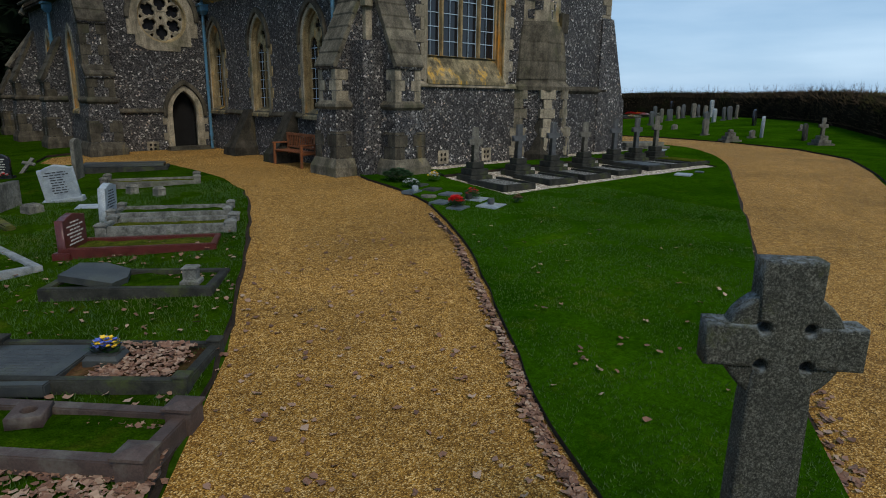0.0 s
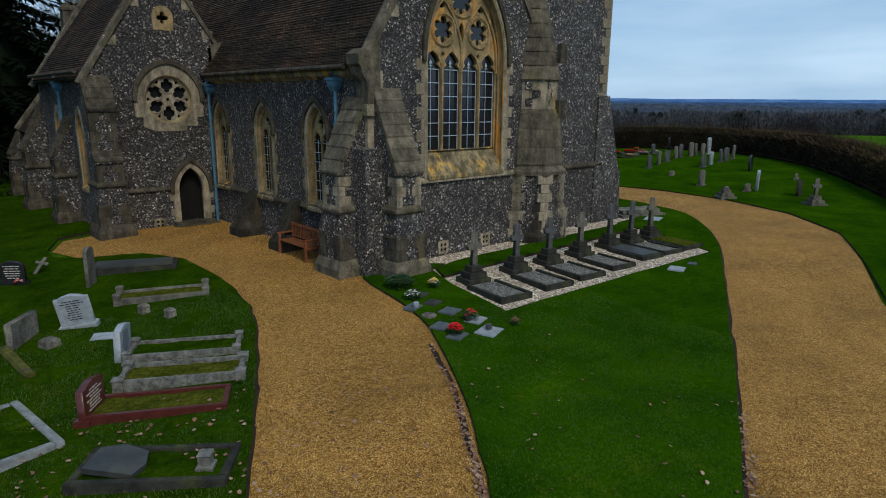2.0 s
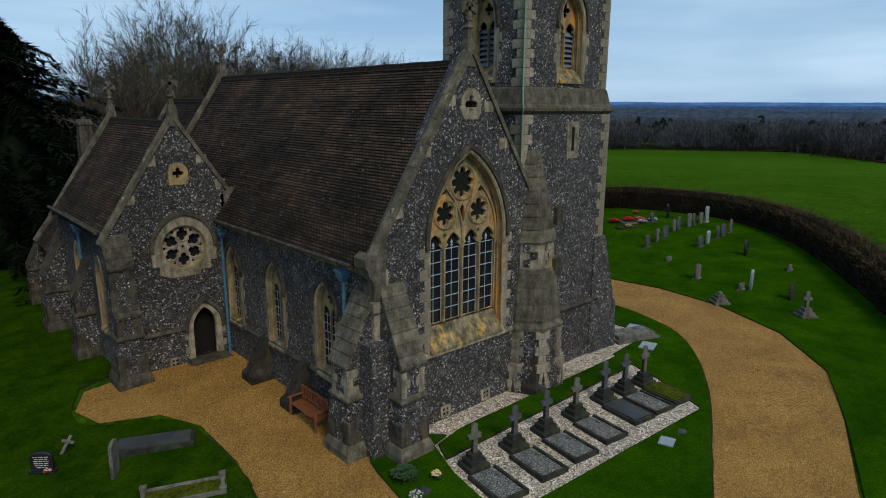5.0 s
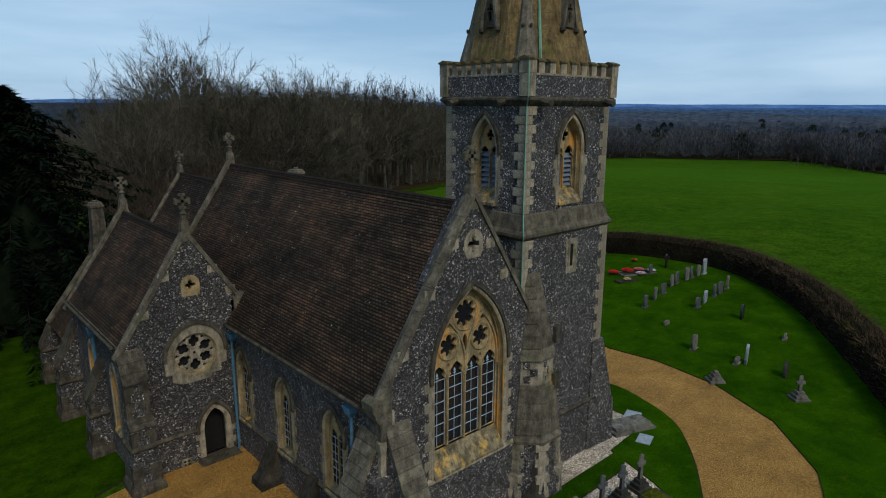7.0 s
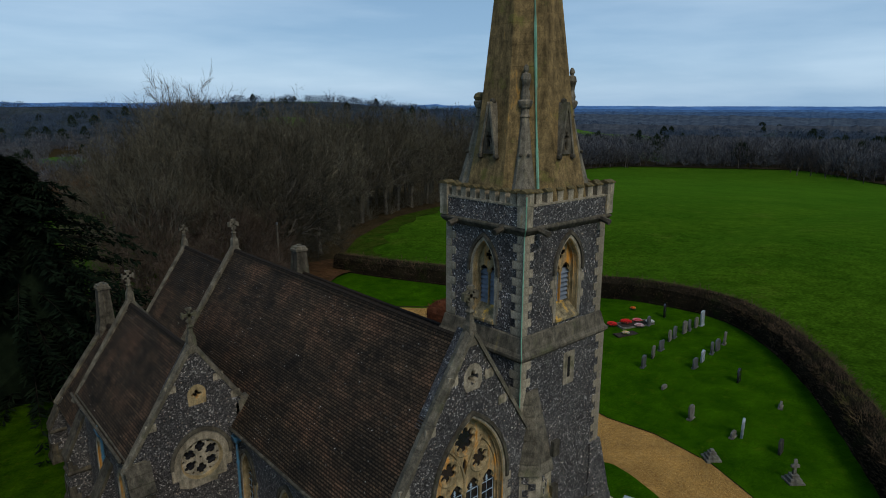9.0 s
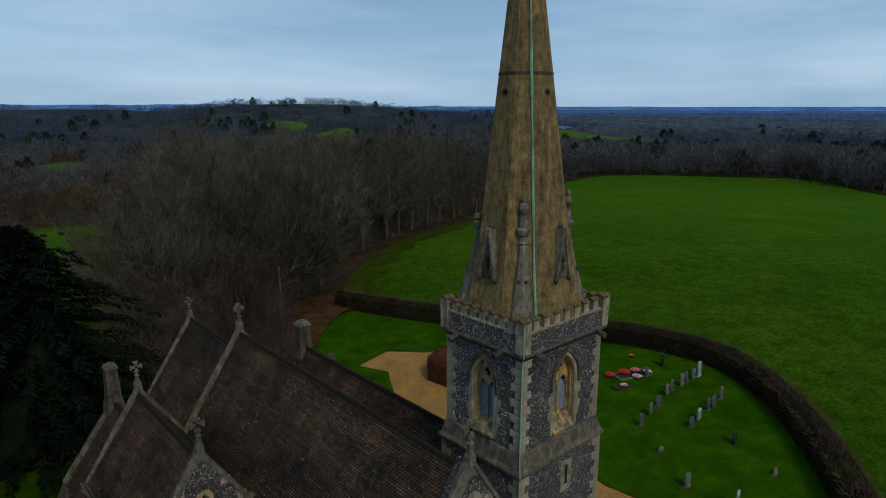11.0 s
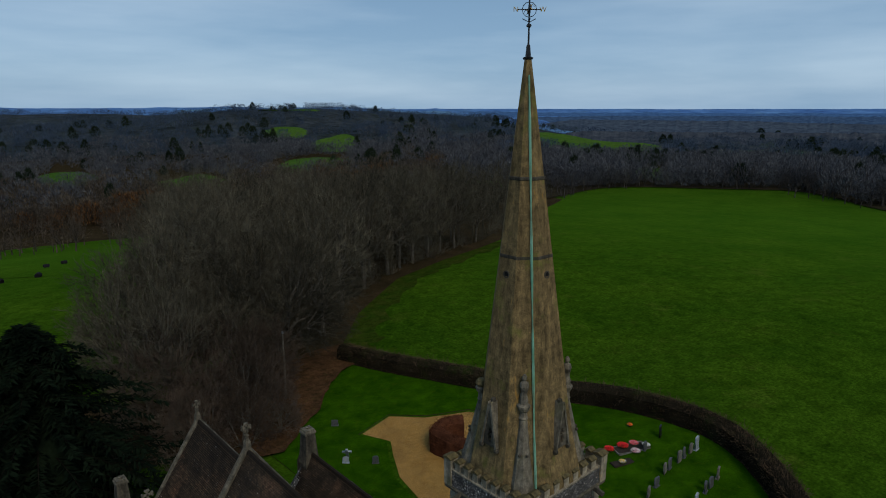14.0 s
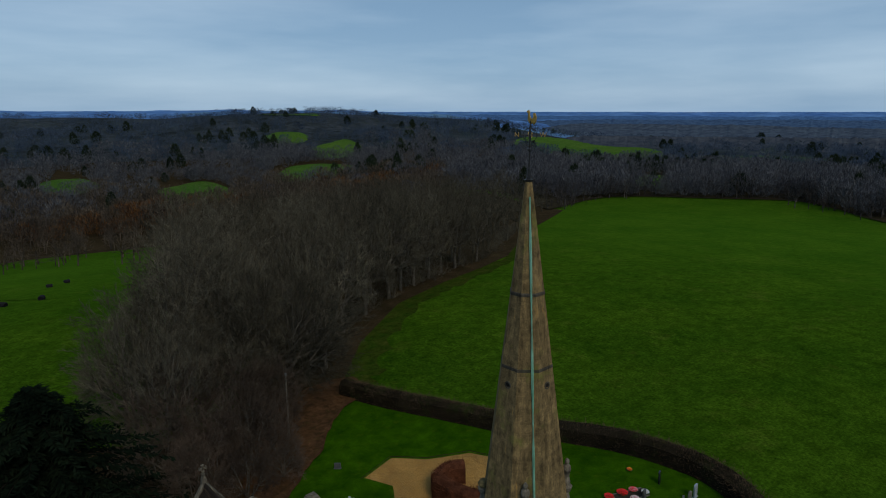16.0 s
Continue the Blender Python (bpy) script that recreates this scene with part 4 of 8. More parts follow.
ocu = part("gable_light", place(plate([(7.4 + 0.36 * math.cos(radians(a)), 7.42 + 0.38 * math.sin(radians(a))) for a in range(0, 181, 20)] + [(7.06, 6.98), (7.74, 6.98)], [foil(7.4, 7.4, 0.21, 4)], 0.4), at(23.965)), STONE_WARM, chapel, "small quatrefoil light in pale stone")
part("dark_opening", place(plate(disc(7.4, 7.4, 0.26, 12), [], 0.03), at(24.3)), BLACK, ocu)
door = part("doorway", place(plate(arch(0.66, 1.3, 1.02, 7.92, 0.02, 7), [arch(0.46, 1.25, 0.78, 7.92, 0.12, 7)], 0.35), at(23.96)), STONE, chapel, "pointed stone doorway, its door open on a dark inside")
part("dark_opening", place(plate(arch(0.5, 1.25, 0.82, 7.92, 0.1, 7), [], 0.03), at(24.42)), BLACK, door)
a, b = arch(0.78, 0.1, 1.16, 7.92, 1.26, 7), arch(0.67, 0.1, 1.02, 7.92, 1.26, 7)
part("hood_mould", place(plate(a + b[::-1], [], 0.12, 0.012), at(23.88)), STONE_DARK, door)
for k, z in enumerate((0.0, 0.1)):
    bm = bm_new()
    box(bm, 7.1 + 0.1 * k, 23.45 + 0.25 * k, -0.2, 8.75 - 0.1 * k, 24.1, 0.06 + z)
    part("step", bm, STONE_DARK, door)
jamb_stones(chapel, at(23.996), 7.92, 0.66, 0.1, 1.5, 0.16, 0.03, 0.28, STONE)
C0 = side(4.85)
cl = [-29.2, -25.9]
cw = wall("chapel_side", rect(-32.0, -0.6, -24.3, 5.35), [arch(0.42, 2.1, 0.85, c, 1.35, 6) for c in cl], 0.5, C0)
for c in cl:
    gothic_window(cw, C0, c, 0.38, 1.6, 3.45, 0.75, 2, 0.3, 0.15, False)
wall("chapel_gable", gable(4.85, 9.4, 7.38, 5.55, 9.25), [], 0.5, at(31.6))
roof_pair(4.62, 10.1, 7.38, 5.32, 9.2, 24.3, 31.8)
coping(4.58, 5.08, 7.38, 9.4, 23.93, 24.34)
coping(9.5, 6.2, 7.38, 9.4, 23.93, 24.34)
coping(4.58, 5.08, 7.38, 9.4, 31.65, 32.05)
coping(10.0, 5.45, 7.38, 9.4, 31.65, 32.05)
finial(7.42, 24.14, 9.72, 1.2, False)
finial(7.42, 31.85, 9.72, 1.15, False)
# long and short stones below the chapel's coping and up its left corner
for u, z in ((5.62, 6.55), (6.45, 7.85), (8.3, 7.9), (8.95, 6.95)):
    bm = bm_new()
    box(bm, u - 0.2, -0.014, z - 0.15, u + 0.2, 0.05, z + 0.15)
    part("corbel_stone", place(bm, at(24.0)), STONE, chapel)
quoins(chapel, 4.85, 24.0, 1, 1, 4.3, 5.4, 0.5, 0.3, 0.3, 0.02, STONE_CAP)
bm = bm_new()
bm.free()
bm = plate([(9.05, 5.95), (9.55, 5.95), (9.55, 6.75), (9.05, 6.6)], [disc(9.3, 6.2, 0.09, 10)], 0.42)
kn = part("kneeler", place(bm, at(23.9)), STONE_CAP, chapel, "pierced stone block at the valley")
part("dark_opening", place(plate(disc(9.3, 6.2, 0.1, 10), [], 0.02), at(24.06)), BLACK, kn)

# vestry, lower, with a chimney on its gable
bm = bm_new()
box(bm, 4.85, 32.0, -0.6, 5.3, 37.0, 3.1)
part("vestry_wall", bm, FLINT, church)
wall("vestry_gable", gable(4.85, 9.8, 7.4, 3.4, 6.9), [], 0.5, at(36.6))
roof_pair(4.6, 10.2, 7.4, 3.1, 6.9, 32.0, 36.8)
coping(4.6, 3.15, 7.4, 6.95, 36.6, 37.1)
coping(10.2, 3.15, 7.4, 6.95, 36.6, 37.1)


def chimney(x, y, z, h, w, cap_mat, body):
    bm = bm_new()
    sq = lambda s, v: [(x + s * u, y + s * t, z + v) for u, t in ((-1, -1), (1, -1), (1, 1), (-1, 1))]
    loft(bm, [sq(w * 1.35, -0.8), sq(w * 1.3, 0.0), sq(w * 1.05, 0.35), sq(w, 0.5), sq(w * 0.78, h - 0.3)])
    c = part("chimney", bm, body, church, "tapering stone chimney stack")
    bm = bm_new()
    loft(bm, [sq(w * 0.78, h - 0.3), sq(w * 0.92, h - 0.26), sq(w * 0.92, h - 0.14), sq(w * 0.8, h - 0.1), sq(w * 0.74, h)])
    part("cap", bm, cap_mat, c)
    bm = bm_new()
    n = 10
    loft(bm, [[(x + s * math.cos(2 * math.pi * k / n), y + s * math.sin(2 * math.pi * k / n), z + h + v) for k in range(n)] for s, v in ((0.1, -0.02), (0.1, 0.05), (0.13, 0.06), (0.13, 0.1))])
    part("pot", bm, STONE_CAP, c)


chimney(7.4, 36.9, 6.7, 2.4, 0.36, STONE_CAP, STONE_DARK)

# north aisle roof behind the nave
bm = bm_new()
box(bm, 19.0, 18.2, -0.6, 19.5, 32.3, 5.7)
part("aisle_wall", bm, FLINT, church)
wall("aisle_gable", gable(14.2, 19.5, 16.75, 5.8, 8.9), [], 0.5, at(32.0))
roof_pair(14.4, 19.7, 16.75, 5.7, 9.05, 18.2, 32.3)
chimney(16.7, 32.35, 8.5, 2.1, 0.4, STONE_CAP, STONE_DARK)

# ---- mouldings round the walls ----
bm = bm_new()
prof = [(0.0, -0.06), (0.09, -0.04), (0.09, 0.0), (0.0, 0.1)]
zs = lambda z: [(o, z + v) for o, v in prof]
band(bm, [(9.7, 14.0, 0, -1), (14.9, 14.0, 0, -1)], zs(2.36))
part("string_course", bm, STONE, front)
bm = bm_new()
band(bm, [(8.95, 24.0, -1, 0), (8.95, 15.2, -1, 0)], zs(1.42))
part("string_course", bm, STONE_DARK, south)
bm = bm_new()
band(bm, [(5.2, 24.0, 0, -1), (7.15, 24.0, 0, -1)], zs(1.42))
part("string_course", bm, STONE_DARK, chapel)
for pts in ([(8.95, 24.0, -1, 0), (8.95, 14.6, -1, 0)], [(4.85, 31.9, -1, 0), (4.85, 24.3, -1, 0)]):
    bm = bm_new()
    band(bm, pts, [(0.0, 5.2), (0.16, 5.3), (0.2, 5.38), (0.2, 5.5), (0.0, 5.5)])
    part("eaves_cornice", bm, STONE_SILL if pts[0][0] > 6 else STONE_DARK, south)
    bm = bm_new()
    x, y0, _, _ = pts[0]
    tube(bm, [(x - 0.33, y0, 5.5), (x - 0.33, pts[1][1], 5.5)], 0.065, 8)
    part("gutter", bm, STONE_DARK, south)

# ---- buttresses ----
def buttress(m, w, stages, label="", material=None, cap=None, plinth=0.22, corner=None):
    """A stepped buttress that stands out along -y of m: a battered foot with flint panels, string courses, then
    stages of (z, out) from the ground up, each closed by weathering stones."""
    cap, material = cap or STONE_CAP, material or FLINT
    out0, e = stages[0][1], plinth
    q = lambda f, z: [(-w - f, 0.3, z), (w + f, 0.3, z), (w + f, -out0 - f, z), (-w - f, -out0 - f, z)]
    bm = bm_new()
    loft(bm, [q(e, -0.6), q(e, 0.22), q(e * 0.62, 0.42), q(e * 0.5, 0.45)])
    ob = part("buttress", place(bm, m), cap, church, label)
    bm = bm_new()
    loft(bm, [q(e * 0.45, 0.44), q(e * 0.42, 1.3), q(0.02, 1.72)])
    part("foot", place(bm, m), material, ob)
    bm = bm_new()
    loft(bm, [q(0.02, 1.68), q(0.09, 1.76), q(0.09, 1.82), q(0.0, 1.92)])
    part("string_course", place(bm, m), cap, ob)
    for sx in (-1, 1):      # long and short stones up the battered corners
        for k in range(4):
            z0, z1 = 0.46 + 0.31 * k, 0.46 + 0.31 * (k + 1) - 0.012
            f0 = e * 0.45 + 0.014 if z0 < 1.25 else e * 0.3
            f1 = e * 0.43 + 0.014 if z1 < 1.35 else e * 0.1
            a, b = (0.3, 0.2) if k % 2 else (0.2, 0.36)
            bm = bm_new()
            loft(bm, [[(sx * (w + f), -out0 - f, z), (sx * (w - a), -out0 - f, z), (sx * (w - a), -out0 + b, z), (sx * (w + f), -out0 + b, z)] for f, z in ((f0, z0), (f1, z1))])
            part("quoin", place(bm, m), STONE_DARK, ob)
    z0 = 1.9
    for i, (z1, out) in enumerate(stages):
        nxt = stages[i + 1][1] if i + 1 < len(stages) else 0.02
        bm = bm_new()
        box(bm, -w, -out, z0, w, 0.2, z1)
        part("shaft", place(bm, m), material, ob)
        rise = (out - nxt) * (2.35 if i + 1 == len(stages) else 1.7)
        top = z1 + rise
        d = 0.05
        bm = bm_new()
        loft(bm, [[(s, -out - d, z1), (s, -out - d - 0.03, z1 + 0.04), (s, -out - d, z1 + 0.1), (s, -nxt, top), (s, 0.1, top), (s, 0.1, z1)] for s in (-w - d + 0.02, w + d - 0.02)])
        part("weathering", place(bm, m), material, ob)
        n = max(2, int(rise / 0.3))
        for k in range(n):    # slabs that lap down the slope
            f0, f1 = k / n, (k + 1) / n
            y0, y1 = -out - d + (out + d - nxt) * f0, -out - d + (out + d - nxt) * f1
            za, zb = z1 + 0.1 + (rise - 0.1) * f0, z1 + 0.1 + (rise - 0.1) * f1
            bm = bm_new()
            loft(bm, [[(s, y0 - 0.04, za - 0.035), (s, y0 - 0.045, za + 0.02), (s, y1 - 0.02, zb + 0.012), (s, y1 + 0.06, zb - 0.06), (s, y0 + 0.06, za - 0.06)] for s in (-w - d, w + d)])
            part("weathering_stone", place(bm, m), cap, ob)
        for sx in (-1, 1):
            cnt = max(1, round((z1 - z0) / 0.3))
            hh = (z1 - z0) / cnt
            for k in range(cnt):
                a, b = (0.3, 0.18) if k % 2 else (0.18, 0.36)
                bm = bm_new()
                x0, x1 = sorted((sx * (w + 0.014), sx * (w - a)))
                box(bm, x0, -out - 0.014, z0 + k * hh + 0.006, x1, -out + min(b, out), z0 + (k + 1) * hh - 0.006)
                part("quoin", place(bm, m), corner or STONE, ob)
        z0 = top - 0.02
    return ob


M = Matrix.Translation
buttress(M((9.52, 14.0, 0)), 0.4, [(2.7, 0.98)], "corner buttress of flint and sooty stone")
buttress(M((8.95, 14.52, 0)) @ FACE_S, 0.4, [(2.7, 0.88)], "corner buttress of flint and sooty stone")
bm = bm_new()
box(bm, 8.5, 13.55, -0.5, 9.5, 14.5, 3.4)
part("corner_pier", bm, FLINT, church)
bm = bm_new()
box(bm, 8.9, 13.95, 3.3, 9.42, 14.4, 5.4)
box(bm, 8.82, 13.85, 4.25, 9.05, 14.1, 4.55)
part("corner_stone", bm, STONE, church, "dressed stone corner with a carved bracket")
for y in (20.8, 17.9):
    bm = bm_new()
    loft(bm, [[(8.95, y - 0.45, -0.4), (8.95, y + 0.45, -0.4), (8.05, y + 0.45, -0.4), (8.05, y - 0.45, -0.4)], [(8.95, y - 0.42, 0.3), (8.95, y + 0.42, 0.3), (8.1, y + 0.42, 0.3), (8.1, y - 0.42, 0.3)],
              [(8.95, y - 0.3, 0.5), (8.95, y + 0.3, 0.5), (8.25, y + 0.3, 0.5), (8.25, y - 0.3, 0.5)], [(8.95, y - 0.26, 1.55), (8.95, y + 0.26, 1.55), (8.82, y + 0.26, 1.55), (8.82, y - 0.26, 1.55)]])
    part("low_buttress", bm, MOSSY_STONE, church, "low sloping stone buttress")
buttress(M((5.0, 24.0, 0)), 0.4, [(2.5, 0.75), (4.2, 0.5)], "stepped buttress of flint and sooty stone", None, STONE_DARK, 0.2, STONE_DARK)
buttress(M((4.85, 27.5, 0)) @ FACE_S, 0.35, [(2.4, 0.7)], "stepped side buttress of flint", None, STONE_DARK, 0.18, STONE_DARK)
buttress(M((4.85, 31.9, 0)) @ FACE_S, 0.4, [(2.4, 0.9)], "stepped side buttress of flint", None, STONE_DARK, 0.2, STONE_DARK)
buttress(M((4.85, 36.8, 0)) @ FACE_S, 0.35, [(1.9, 0.7)], "stepped side buttress of flint", None, STONE_DARK, 0.18, STONE_DARK)

# ---- downpipes ----
def downpipe(x, y, z1, nx, ny):
    bm = bm_new()
    tube(bm, [(x + nx * 0.12, y + ny * 0.12, -0.3), (x + nx * 0.12, y + ny * 0.12, z1)], 0.055, 8)
    dp = part("downpipe", bm, PIPE_BLUE, church, "blue painted iron downpipe")
    bm = bm_new()
    c = Vector((x + nx * 0.14, y + ny * 0.14, z1))
    loft(bm, [[c + Vector((u * s, v * s, h)) for u, v in ((-1, -1), (1, -1), (1, 1), (-1, 1))] for s, h in ((0.08, -0.12), (0.15, 0.02), (0.15, 0.16), (0.19, 0.17), (0.19, 0.24))])
    part("hopper", bm, PIPE_BLUE, dp)
    for z in (0.5, 2.2, 3.9):
        bm = bm_new()
        tube(bm, [(x + nx * 0.12, y + ny * 0.12, z), (x + nx * 0.12, y + ny * 0.12, z + 0.1)], 0.075, 8)
        part("collar", bm, PIPE_BLUE, dp)
    bm = bm_new()
    tube(bm, [c + Vector((0, 0, 0.2)), c + Vector((-nx * 0.03, -ny * 0.03, 0.32)), c + Vector((nx * 0.12, ny * 0.12, 0.42))], 0.05, 6)
    part("swan_neck", bm, PIPE_BLUE, dp)


downpipe(8.95, 15.35, 5.0, -1, 0)
downpipe(8.8, 24.0, 4.95, 0, -1)
downpipe(4.85, 28.0, 5.0, -1, 0)

# ---- vents at the foot of the walls ----
for x, y in ((11.66, 14.0), (13.5, 14.0), (6.68, 24.0)):
    z = 0.3 if y < 20 else 0.16
    bm = plate(rect(x - 0.2, z - 0.2, x + 0.2, z + 0.2), [disc(x + u, z + v, 0.055, 8) for u in (-0.075, 0.075) for v in (-0.075, 0.075)], 0.06)
    v = part("vent", place(bm, at(y - 0.03)), STONE, church, "pale stone vent with four holes")
    part("dark_opening", place(plate(rect(x - 0.16, z - 0.16, x + 0.16, z + 0.16), [], 0.01), at(y - 0.006)), BLACK, v)

# ---- tower ----
T = TOWER
tx, ty = 17.58, 16.38
bm = bm_new()
box(bm, T["x0"] - 0.15, T["y0"] - 0.15, -0.6, T["x1"] + 0.15, T["y1"] + 0.15, 9.75)
low = part("tower_base", bm, FLINT_PALE, church)
tw = wall("tower_wall", rect(T["x0"], 9.7, T["x1"], 15.0), [arch(0.68, 1.95, 1.16, 17.8, 10.66, 8)], 0.5, at(T["y0"]), FLINT_PALE)
tl = wall("tower_wall", rect(-T["y1"], 9.7, -T["y0"] - 0.5, 15.0), [arch(0.58, 1.95, 1.12, -16.2, 10.66, 8)], 0.5, side(T["x0"]), FLINT)
bm = bm_new()
box(bm, T["x1"] - 0.5, T["y0"] + 0.5, 9.7, T["x1"], T["y1"], 15.0)
part("tower_wall", bm, FLINT, church)
bm = bm_new()
box(bm, T["x0"] + 0.5, T["y1"] - 0.5, 9.7, T["x1"] - 0.5, T["y1"], 15.0)
part("tower_wall", bm, FLINT, church)
gothic_window(tw, at(T["y0"]), 17.8, 0.66, 11.2, 12.6, 1.15, 2, 0.4, 0.14, True, True, False, STONE_WARM, 10.65)
gothic_window(tl, side(T["x0"]), -16.2, 0.56, 11.2, 12.6, 1.1, 2, 0.34, 0.14, True, True, False, STONE_WARM, 10.65)
jamb_stones(tw, at(T["y0"] - 0.004), 17.8, 0.76, 11.0, 12.6, 0.24, 0.1, 0.3)
jamb_stones(tl, side(T["x0"]) @ at(-0.004), -16.2, 0.66, 11.0, 12.6, 0.24, 0.1, 0.3)


def square(o, z):
    return [(T["x0"] - o, T["y0"] - o, z), (T["x1"] + o, T["y0"] - o, z), (T["x1"] + o, T["y1"] + o, z), (T["x0"] - o, T["y1"] + o, z)]


bm = bm_new()
loft(bm, [square(o, z) for o, z in ((0.15, 9.6), (0.27, 9.72), (0.27, 9.82), (0.16, 9.95), (0.05, 10.45), (0.0, 10.5))])
part("set_off", bm, STONE_CAP, low, "weathered stone set-off")
bm = bm_new()
loft(bm, [square(o, z) for o, z in ((0.0, 14.1), (0.1, 14.2), (0.18, 14.3), (0.18, 14.36), (0.12, 14.42))])
part("string_course", bm, STONE_DARK, tw)
bm = bm_new()
loft(bm, [square(o, z) for o, z in ((0.12, 14.4), (0.12, 15.15))], False)
loft(bm, [square(o, z) for o, z in ((-0.22, 14.4), (-0.22, 15.15))], False)
part("parapet", bm, FLINT_PALE, church)
bm = bm_new()
loft(bm, [square(-0.1, 14.9), square(-0.1, 15.0)])
part("tower_roof", bm, STONE_DARK, church)
parap = part("parapet_rail", (lambda b: (loft(b, [square(0.14, 15.1), square(0.14, 15.17)]), b)[1])(bm_new()), STONE, church)


def merlon(x, y, wx, wy, h):
    bm = bm_new()
    box(bm, -wx, -wy, 0, wx, wy, h)
    ob = part("merlon", bm, STONE, parap, "", M((x, y, 15.16)))
    bm = bm_new()
    e = 0.035
    if wx >= wy:    # a saddle-backed cap whose ridge runs along the wall
        prof = lambda u: [(u, -wy - e, h), (u, -wy - e, h + 0.05), (u, 0, h + 0.13), (u, wy + e, h + 0.05), (u, wy + e, h)]
        loft(bm, [prof(-wx - e), prof(wx + e)])
    else:
        prof = lambda u: [(-wx - e, u, h), (-wx - e, u, h + 0.05), (0, u, h + 0.13), (wx + e, u, h + 0.05), (wx + e, u, h)]
        loft(bm, [prof(-wy - e), prof(wy + e)])
    part("cap", bm, STONE_LICHEN, ob)


for k in range(1, 8):
    for y in (T["y0"] + 0.04, T["y1"] - 0.04):
        merlon(T["x0"] + k * (T["x1"] - T["x0"]) / 8, y, 0.15, 0.13, 0.37)
    for x in (T["x0"] + 0.04, T["x1"] - 0.04):
        merlon(x, T["y0"] + k * (T["y1"] - T["y0"]) / 8, 0.13, 0.128, 0.37)
for x in (T["x0"], T["x1"]):
    for y in (T["y0"], T["y1"]):
        bm = bm_new()
        box(bm, x - 0.19, y - 0.19, 14.42, x + 0.19, y + 0.19, 15.15)
        part("corner_post", bm, STONE, parap)
        merlon(x, y, 0.2, 0.2, 0.42)
for sx, x in ((1, T["x0"]), (-1, T["x1"])):
    for sy, y in ((1, T["y0"]), (-1, T["y1"])):
        quoins(tw, x, y, sx, sy, 10.5, 14.1, 0.5, 0.3, 0.3)
        quoins(low, x - sx * 0.15, y - sy * 0.15, sx, sy, 2.4, 9.6, 0.52, 0.3, 0.33)
for x, y, dx, dy in ((15.9, T["y0"], 0, -1), (19.5, T["y0"], 0, -1), (T["x0"], 17.5, -1, 0), (T["x0"], 15.2, -1, 0)):
    bm = bm_new()
    d, s = Vector((dx, dy, -0.25)), Vector((-dy, dx, 0))
    o = Vector((x, y, 14.32))
    tube(bm, [o, o + d * 0.3, o + d * 0.55], [0.13, 0.11, 0.12], 6)
    part("gargoyle", bm, STONE_DARK, tw, "weathered stone water spout")
# the slit window on the lower stage
bm = plate(rect(17.6, 8.05, 18.25, 9.35), [rect(17.83, 8.3, 18.02, 9.15)], 0.2)
slit = part("slit_window", place(bm, at(T["y0"] - 0.18)), STONE, low, "narrow slit window in pale stone")
part("dark_opening", place(plate(rect(17.8, 8.25, 18.05, 9.2), [], 0.01), at(T["y0"] - 0.158)), BLACK, slit)

# stair turret between the front and the tower: a half-octagon that narrows in stone weatherings
bm = bm_new()
oct8 = lambda cx, cy, r, ry, z: [(cx + r * math.cos(radians(a)), cy + ry * math.sin(radians(a)), z) for a in (202.5, 247.5, 292.5, 337.5, 22.5, 157.5)]
tcx, tcy = 15.95, 14.35
turret_steps = [(-0.6, 1.42, 1.5), (0.9, 1.36, 1.4), (1.1, 1.22, 1.25), (2.3, 1.22, 1.25)]
loft(bm, [oct8(tcx, tcy, r, ry, z) for z, r, ry in turret_steps])
tur = part("stair_turret", bm, FLINT_PALE, church, "half-octagonal stair turret of flint and stone")
bm = bm_new()
loft(bm, [oct8(tcx, tcy, r, ry, z) for z, r, ry in ((2.28, 1.3, 1.33), (2.4, 1.32, 1.35), (2.55, 1.2, 1.22), (3.7, 1.14, 1.1), (4.2, 1.0, 0.98), (4.42, 0.98, 0.95))])
part("lower_weathering", bm, STONE_CAP, tur)
for k in range(3):      # lapped courses on the lower slope
    z = 2.62 + 0.56 * k
    f = 1.23 - 0.065 * k
    bm = bm_new()
    loft(bm, [oct8(tcx, tcy, f, f, z), oct8(tcx, tcy, f + 0.005, f + 0.005, z + 0.05), oct8(tcx, tcy, f - 0.055, f - 0.06, z + 0.55)])
    part("weathering_stone", bm, STONE_CAP, tur)
bm = bm_new()
loft(bm, [oct8(tcx, tcy, r, ry, z) for z, r, ry in ((4.42, 0.96, 0.9), (5.35, 0.95, 0.88))])
part("shaft", bm, STONE, tur)
# long and short stones up the turret's angles, with flint between
for a in (202.5, 247.5, 292.5, 337.5):
    for k in range(8):
        wide = 0.27 if k % 2 else 0.15
        z = -0.1 + 0.3 * k
        r = 1.37 if z < 0.85 else 1.225
        bm = bm_new()
        box(bm, -wide, -0.02, 0.008, wide, 0.2, 0.292, M((tcx + r * math.cos(radians(a)) * 0.985, tcy + (r + 0.03) * math.sin(radians(a)) * 0.985, z)) @ Matrix.Rotation(radians(a + 90), 4, 'Z'))
        part("quoin", bm, STONE, tur)
